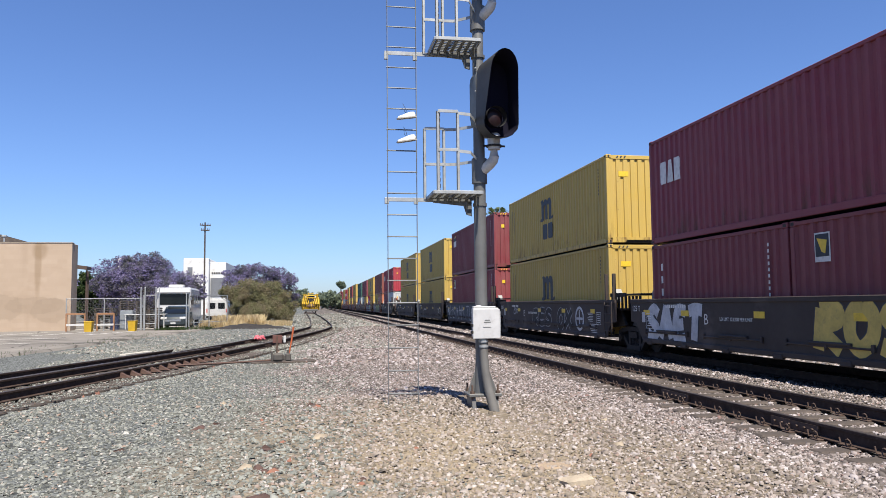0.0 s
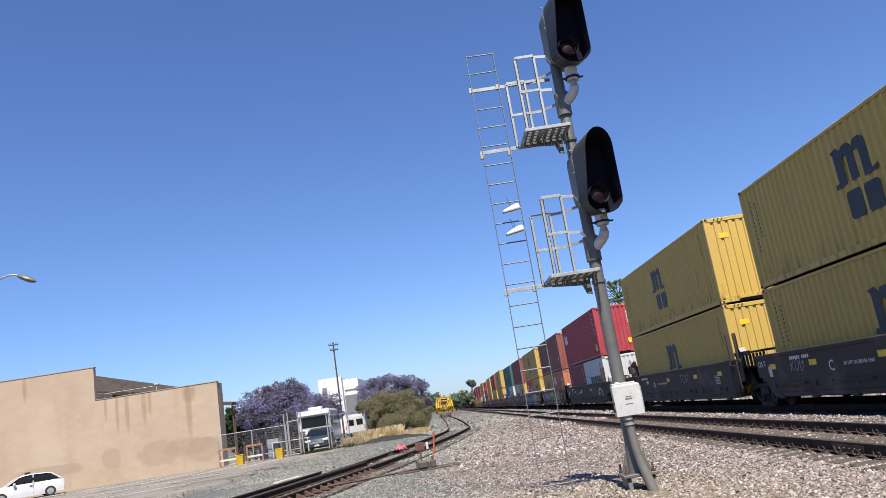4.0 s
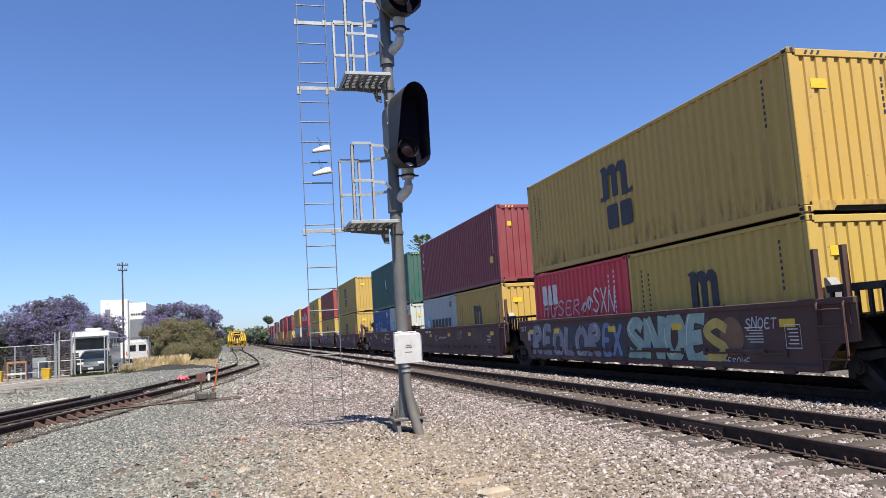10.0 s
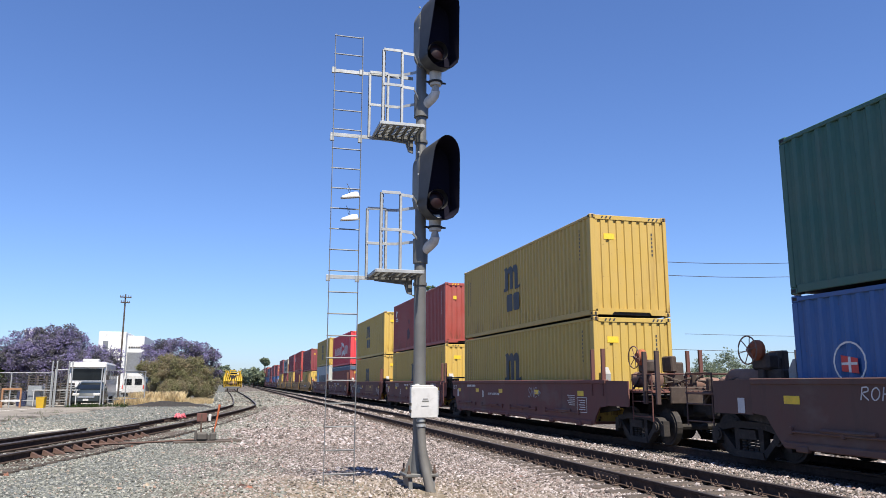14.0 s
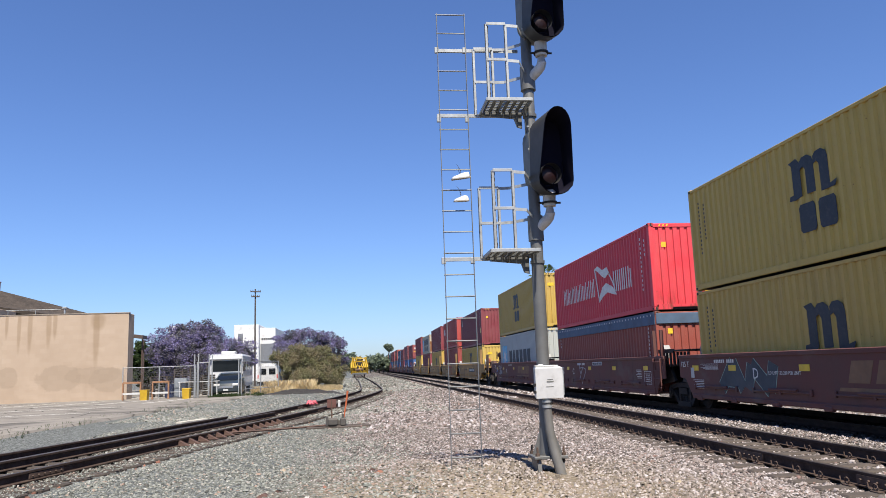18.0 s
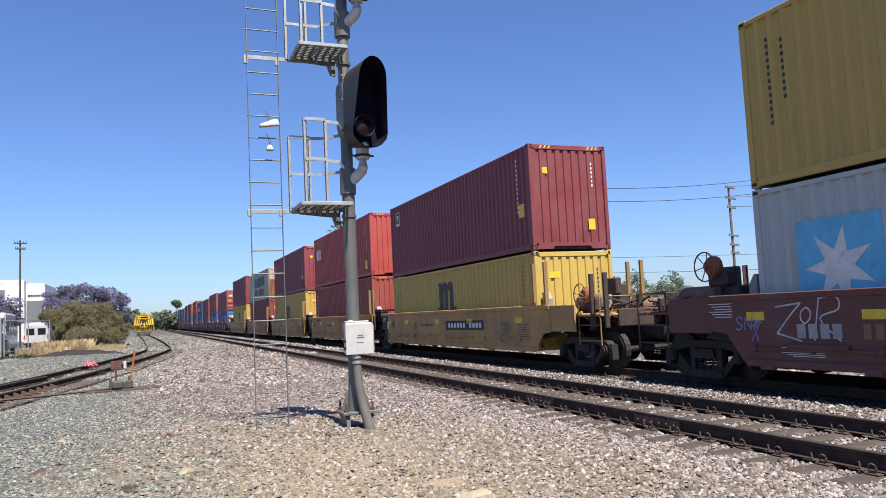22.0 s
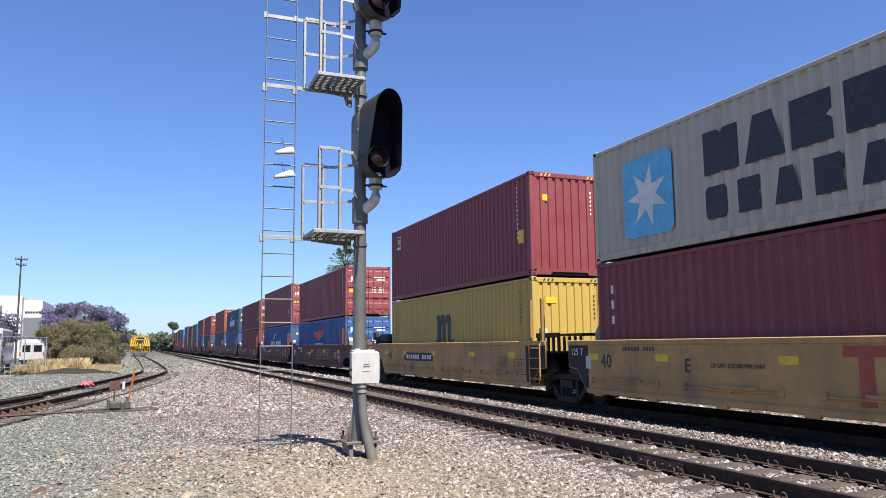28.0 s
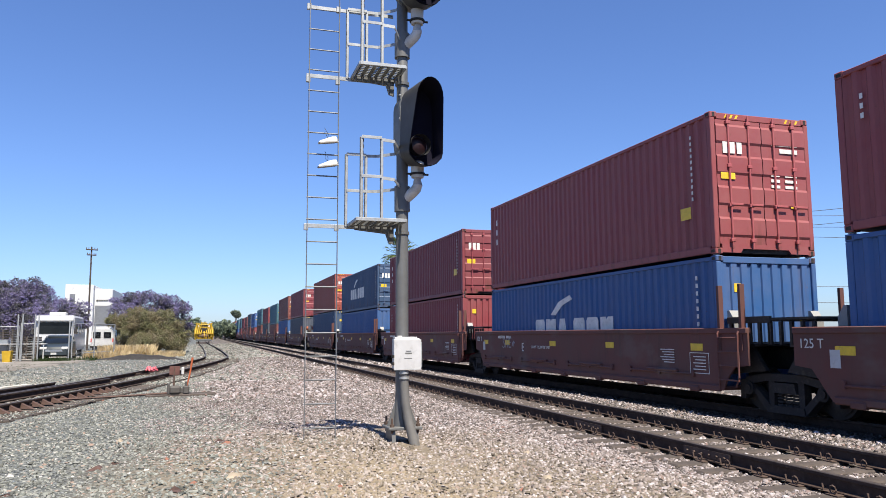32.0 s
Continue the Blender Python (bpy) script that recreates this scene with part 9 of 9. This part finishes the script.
def far_white_building():
    h = thing("office_building", "white flat-roofed office building beyond the jacaranda trees", "building", pose(-24, 150, -0.4))
    white = plain("white_render", (0.62, 0.62, 0.61), 0.8, 0, 0.06, 0.5)
    part("main_block", Build().bbox(-0.8, 3.9, 0, 20, 0, 10.9, 0.05).mesh("main_block", white), h)
    part("wing_block", Build().bbox(3.9, 6.9, 2, 20, 0, 10.3, 0.05).mesh("wing_block", white), h)
    part("rear_block", Build().bbox(-14.6, -11.8, 6, 20, 0, 11.4, 0.05).mesh("rear_block", white), h)
    part("window_band", Build().bbox(4.0, 6.8, 1.9, 1.99, 3.5, 7.2, 0.02).mesh("window_band", plain("grey_glazing", (0.1584, 0.1656, 0.18), 0.4)), h, "grey glazed window band")
    for i in range(6):
        part("vent", Build().bbox(4.2 + i * 0.42, 4.5 + i * 0.42, 1.9, 1.99, 8.0, 8.3, 0.02).mesh("vent", M_DARK), h, "dark roof-edge opening")
    part("stair_tower", Build().bbox(0.0, 0.9, -0.2, 0, 4.5, 9.2, 0.02).mesh("stair_tower", plain("grey_glazing", (0.1584, 0.1656, 0.18), 0.4)), h, "grey stair window")


far_white_building()


def far_trees():
    rng = np.random.default_rng(21)
    for i in range(16):
        y = rng.uniform(230, 330)
        x = -15 + i * 2.6 + rng.uniform(-1, 1) if i < 9 else rng.uniform(20, 120)
        hh = rng.uniform(6.0, 7.6) * (1.15 if i in (4, 7) else 0.9)
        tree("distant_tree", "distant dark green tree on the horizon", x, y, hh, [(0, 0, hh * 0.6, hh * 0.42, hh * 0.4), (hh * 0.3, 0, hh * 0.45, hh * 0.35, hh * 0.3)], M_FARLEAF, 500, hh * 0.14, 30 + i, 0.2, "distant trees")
    for i in range(5):
        y, x = rng.uniform(60, 120), rng.uniform(24, 70)
        bush("scrub_bush", "green scrub bush beyond the train", x, y, [(0, 0, 1.0, 1.8, 1.2), (1.8, 0, 0.9, 1.5, 1.0)], M_FARLEAF, 900, 0.3, 60 + i)
    for i, (x, y, hh) in enumerate(((52.0, 76, 4.6), (56.5, 78, 5.6), (61.0, 77, 5.4), (64.5, 80, 4.4), (37.8, 77, 4.7), (47.0, 82, 4.2))):
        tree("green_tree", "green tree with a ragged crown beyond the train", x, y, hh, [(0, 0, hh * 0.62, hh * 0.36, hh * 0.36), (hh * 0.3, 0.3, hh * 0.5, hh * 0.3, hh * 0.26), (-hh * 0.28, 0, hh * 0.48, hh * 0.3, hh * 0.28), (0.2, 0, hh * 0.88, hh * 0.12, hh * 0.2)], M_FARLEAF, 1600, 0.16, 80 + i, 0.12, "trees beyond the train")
    tree("jacaranda_tree", "distant jacaranda tree with violet blossom beyond the train", 40, 78, 5.0, [(0, 0, 2.6, 2.8, 2.0), (3.0, 0, 2.2, 2.4, 1.6), (-3, 0, 2.0, 2.2, 1.5)], M_JACA, 2500, 0.3, 9, 0.25, "jacaranda trees")


far_trees()


def street_lamp():
    x, y = -18.68, 31.5
    s = thing("street_lamp", "grey steel parking lot lamp post with two curved arms", "street lamp", pose(x, y, -0.27))
    part("pole", Build().tube((0, 0, 0), (0, 0, 9.35), 0.12, 14, 0.07).mesh("pole", M_MAST, True), s, "tapered grey pole")
    for d in (-1, 1):
        arm = part("arm", Build().path([(0, 0, 9.2), (d * 0.12, 0, 9.42), (d * 0.34, 0, 9.66), (d * 0.64, 0, 9.82), (d * 0.95, 0, 9.87), (d * 1.2, 0, 9.84), (d * 1.34, 0, 9.78)], 0.04, 8).mesh("arm", M_GALV, True), s, "curved lamp arm")
        head = loft(Build(), [[(d * (1.26 + a), w * math.cos(t), 9.79 - 0.45 * a + hh * math.sin(t)) for t in [i * math.pi / 5 for i in range(10)]] for a, w, hh in ((0, 0.05, 0.05), (0.15, 0.16, 0.11), (0.45, 0.2, 0.15), (0.7, 0.12, 0.1), (0.8, 0.02, 0.02))], True)
        part("lamp_head", head.mesh("lamp_head", M_MAST, True), arm, "oval lamp head")
    part("sign", Build().bbox(-0.28, 0.28, -0.16, -0.13, 2.55, 3.45, 0.01).mesh("sign", M_WHITE), s, "white notice sign")
    part("sign_text", Build().box(-0.18, 0.12, -0.166, -0.161, 2.68, 2.74).box(-0.2, 0.2, -0.166, -0.161, 3.32, 3.345).box(-0.2, 0.18, -0.166, -0.161, 2.84, 2.865).box(-0.2, 0.1, -0.166, -0.161, 2.90, 2.925).mesh("sign_text", M_NAVY), s, "dark bars of writing")
    part("sign_text", Build().box(-0.2, 0.18, -0.166, -0.161, 3.0, 3.03).box(-0.2, 0.15, -0.166, -0.161, 3.08, 3.11).box(-0.2, 0.2, -0.166, -0.161, 3.16, 3.19).box(-0.16, 0.2, -0.166, -0.161, 3.24, 3.27).mesh("sign_text", M_REDLET), s, "red bars of writing")


street_lamp()


def litter():
    """A pale plank and dark clods left by the siding and the signal."""
    wood = plain("pale_bleached_wood", (0.4464, 0.4176, 0.36), 0.9, 0, 0.2, 6)
    p = thing("plank", "bleached white wooden plank lying beside the siding rail", "plank", pose(-5.75, 26.3, -0.27, 0, 0, 70))
    part("board", Build().bbox(-0.75, 0.75, -0.11, 0.11, -0.03, 0.03, 0.01).mesh("board", wood), p)
    rng = random.Random(3)
    dark = plain("brown_clod", (0.072, 0.0396, 0.0324), 0.95, 0, 0.4, 9, 0.8)
    for x, y, s in ((-1.38, 10.0, 0.08), (-1.2, 10.15, 0.05), (-0.48, 8.1, 0.07), (-0.45, 6.2, 0.08), (-0.3, 6.3, 0.05), (0.35, 6.6, 0.04), (-2.1, 9.0, 0.05), (-0.52, 7.25, 0.07), (-0.42, 7.2, 0.05), (-0.35, 7.14, 0.06), (-0.46, 7.12, 0.04), (-0.05, 10.75, 0.07)):
        me = scatter("clod", stone_bases(3, int(s * 999)), [(0, 0, 0, s * 1.4, s, s * 0.5, rng.uniform(0, 6), 0.1)], dark)
        thing("clod", "small dark brown clod lying on the gravel", "clod", pose(x, y, gz(x, y) + s * 0.2), "dark clods", mesh=me)


litter()


# ---- loose stones ----
def ballast():
    rng = np.random.default_rng(17)
    bases = stone_bases(10)

    def rows(n, x0, x1, y0, y1, lo, hi, near=True, keep=None):
        x = rng.uniform(x0, x1, n)
        u = rng.random(n)
        y = y0 + (y1 - y0) * (u ** 1.9 if near else u)
        if keep is not None:
            k = keep(x, y)
            x, y = x[k], y[k]
        z = np.array([gz(a, b) for a, b in zip(x, y)])
        s = (lo + (hi - lo) * rng.random(len(x)) ** 1.5) * (1 + 0.6 * (rng.random(len(x)) < 0.10))
        flat = rng.uniform(0.55, 1.0, len(x))
        return np.column_stack([x, y, z + s * 0.34, s * rng.uniform(0.8, 1.35, len(x)), s, s * flat, rng.uniform(0, 6.28, len(x)), rng.uniform(-0.85, 0.85, len(x))])

    warp = np.vectorize(lambda x, y: 1.6 * noise.noise(Vector((x * 0.4, y * 0.4, 7))))
    dusty = lambda x, y: (((x - 1.3) / 2.3) ** 2 + ((y - 6.6) / 3.0) ** 2 < 1 + 0.6 * warp(x, y)) & (rng.random(len(x)) < 0.18)
    pale_side = lambda x, y: (x > -0.05 + warp(x, y) + rng.normal(0, 0.5, len(x))) & ~dusty(x, y)
    clear = lambda x, y: (np.abs(x - XN) > 1.32) | (rng.random(len(x)) < 0.75)
    tie_gap = lambda y: np.abs((y + 60) / 0.53 - np.round((y + 60) / 0.53)) * 0.53
    off_rail = lambda x, y: (np.abs(np.abs(x - XN) - 0.755) > 0.09) & ((np.abs(x - XN) > 1.33) | (tie_gap(y) > 0.115) | (rng.random(len(x)) < 0.1))
    pale = rows(118000, -1.4, 5.8, 4.0, 28, 0.009, 0.021, keep=pale_side)
    here = rows(7500, -1.2, 5.6, -1.5, 4.4, 0.014, 0.026, False, pale_side)
    pale2 = rows(14000, -0.6, 5.6, 20, 70, 0.024, 0.046, keep=pale_side)
    bed = rows(42000, 4.7, 9.0, 5.0, 40, 0.013, 0.027, keep=lambda x, y: clear(x, y) & off_rail(x, y))
    bed2 = rows(7000, 4.9, 9.0, 36, 110, 0.04, 0.07, keep=off_rail)
    for name, label, r in (("ballast_stones", "pale pink and white crushed ballast stones", np.concatenate([pale, here, pale2])), ("track_ballast", "pale crushed ballast stones between the rails", np.concatenate([bed, bed2]))):
        tagged(new(name, scatter(name, bases, r, M_STONE)), label, "ballast", kind="stuff")
    chips = rows(88000, -7.5, 1.6, 4.8, 34, 0.009, 0.019, keep=lambda x, y: (x < 0.45 + warp(x, y) + rng.normal(0, 0.4, len(x))) & ((np.abs(x - np.array([siding_x(b) for b in y])) > 1.7) | (np.abs(x - np.array([siding_x(b) for b in y])) < 0.62) | (rng.random(len(x)) < 0.65)))
    chips2 = np.concatenate([rows(11000, -6, 1.4, -1.5, 5.0, 0.013, 0.024, False, lambda x, y: x < 0.45 + warp(x, y) + rng.normal(0, 0.4, len(x))), rows(12000, -9, 3, 28, 60, 0.02, 0.038), rows(5000, -4, 5, 55, 140, 0.045, 0.08)])
    for c in (chips, chips2):           # ballast lies level with the ties of the siding
        d = np.abs(c[:, 0] - np.array([siding_x(b) for b in c[:, 1]]))
        c[:, 2] += np.where(d < 1.6, 0.06, 0.0)
    chips[:, 3] *= 1.3
    chips[:, 4] *= 0.85
    tagged(new("gravel_chips", scatter("gravel_chips", bases, np.concatenate([chips, chips2]), M_CHIP)), "bluish grey crushed gravel chips", "gravel", kind="stuff")
    red = rows(500, -7, -0.5, 8, 30, 0.03, 0.06, keep=lambda x, y: np.abs(np.abs(x - np.array([siding_x(b) for b in y])) - 1.3) < 0.5)
    tagged(new("brick_bits", scatter("brick_bits", bases, red, M_BRICKBIT)), "scattered reddish rusty bits along the siding ties", "debris", kind="stuff")
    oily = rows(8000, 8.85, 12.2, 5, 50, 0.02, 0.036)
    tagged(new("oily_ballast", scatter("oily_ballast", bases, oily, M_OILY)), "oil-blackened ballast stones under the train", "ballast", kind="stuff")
    far = rows(3000, 12.0, 14.5, 3, 60, 0.03, 0.06)
    tagged(new("far_ballast", scatter("far_ballast", bases, far, M_STONE)), "pale ballast shoulder beyond the train", "ballast", kind="stuff")
    # a few larger rocks and clods
    rock = stone_bases(4, 9)
    for x, y, s, tall in ((1.6, 6.62, 0.05, 0.6), (0.05, 8.5, 0.09, 0.4), (-0.6, 7.3, 0.07, 0.5), (2.9, 7.4, 0.06, 0.6), (-1.4, 12.5, 0.08, 0.5), (3.4, 9.0, 0.06, 0.5), (0.6, 5.2, 0.06, 0.5)):
        me = scatter("rock", rock, [(0, 0, 0, s * 1.35, s, s * tall, x, 0.1)], M_CLOD)
        thing("rock", "pale tan lump of dried concrete on the gravel", "rock", pose(x, y, gz(x, y) + s * tall * 0.4), "loose rocks", mesh=me)


def concrete_block(x, y):
    """A broken paver: a low block with worn corners and a chipped upper edge."""
    rng = random.Random(6)
    b = Build().bbox(-0.125, 0.125, -0.065, 0.065, -0.05, 0.03, 0.014)
    b.v = [(a + rng.uniform(-0.018, 0.018), c + rng.uniform(-0.016, 0.016), h + rng.uniform(-0.014, 0.010)) for a, c, h in b.v]
    thing("concrete_block", "pale broken concrete block lying on the ballast", "block", pose(x, y, gz(x, y) + 0.022, 3, -2, 12), mesh=b.mesh("concrete_block", M_PAVER, True))


def sand_patch(x, y, w, d):
    """A thin lens of fine sand washed out between the stones."""
    cols = []
    for i in range(17):
        u = -1 + i / 8
        cols.append([])
        for j in range(11):
            v = -1 + j / 5
            r = math.hypot(u, v) / (0.85 + 0.25 * noise.noise(Vector((u * 1.5, v * 1.5, x))))
            cols[-1].append((x + u * w, y + v * d, gz(x + u * w, y + v * d) + 0.016 * (1 - min(1.4, r) ** 2)))
    tagged(new("sand_patch", Build().sheet(cols, 11).mesh("sand_patch", M_SAND, True)), "thin patch of fine tan sand among the ballast", "sand")


M_SAND = plain("fine_tan_sand", (0.27, 0.205, 0.14), 0.95, 0, 0.25, 9, 0.4)
sand_patch(2.02, 6.74, 0.24, 0.14)


def brick_chunks():
    bases = stone_bases(3, 21)
    for x, y, s in BRICKS:
        me = scatter("brick_chunk", bases, [(0, 0, 0, s * 1.5, s, s * 0.5, x * 7, 0.15)], M_BRICKBIT)
        thing("brick_chunk", "small reddish chunk of brick on the gravel", "brick chunk", pose(x, y, gz(x, y) + s * 0.25), "brick chunks", mesh=me)


M_PAVER = plain("weathered_concrete", (0.33, 0.275, 0.205), 0.92, 0, 0.3, 12, 0.8)
BRICKS = [(0.03, 10.59, 0.05), (-0.65, 9.98, 0.05), (-0.25, 7.47, 0.05), (-0.35, 8.37, 0.045), (-0.38, 7.06, 0.06), (0.96, 7.72, 0.035), (0.35, 6.47, 0.04), (2.47, 7.0, 0.045)]
M_BRICKBIT = stone_mat("reddish_bits", [(0.0, (0.1056, 0.0462, 0.033)), (0.7, (0.2772, 0.1254, 0.0858)), (1.0, (0.4092, 0.2772, 0.2244))])
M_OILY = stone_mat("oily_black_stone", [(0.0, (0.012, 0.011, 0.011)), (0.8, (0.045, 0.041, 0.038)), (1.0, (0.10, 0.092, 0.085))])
M_CLOD = plain("pale_tan_rock", (0.3024, 0.252, 0.1872), 0.9, 0, 0.25, 9, 0.6)
ballast()
concrete_block(2.0, 6.1)
brick_chunks()


# ---- what moves ----
def travelled(t):
    """How far the slowing train has come."""
    return 11.271 * t - 0.04354 * t * t + 0.00056 * t ** 3


def motions():
    times = [0, 2, 4, 6, 8, 10, 12, 14, 16, 18, 20, 22, 24, 26, 28, 30, 32]
    for ob in TRAIN:
        p = ob.matrix_basis.translation.copy()
        walk(ob, [(t, pose(p.x, p.y - travelled(t), p.z)) for t in times])
    # the lower shoe twists on its laces in the wind
    p = SHOES[1].matrix_basis.translation.copy()
    for_shoe = [(0, -4), (13, -4), (14.6, 40), (16, 82), (17.2, 60), (18, 40), (19.4, -4), (21, 40), (22, 82), (24.2, 78), (26, 20), (27.5, -4), (32, -4)]
    walk(SHOES[1], [(t, pose(p.x, p.y, p.z, 0, -9, a)) for t, a in for_shoe])


motions()
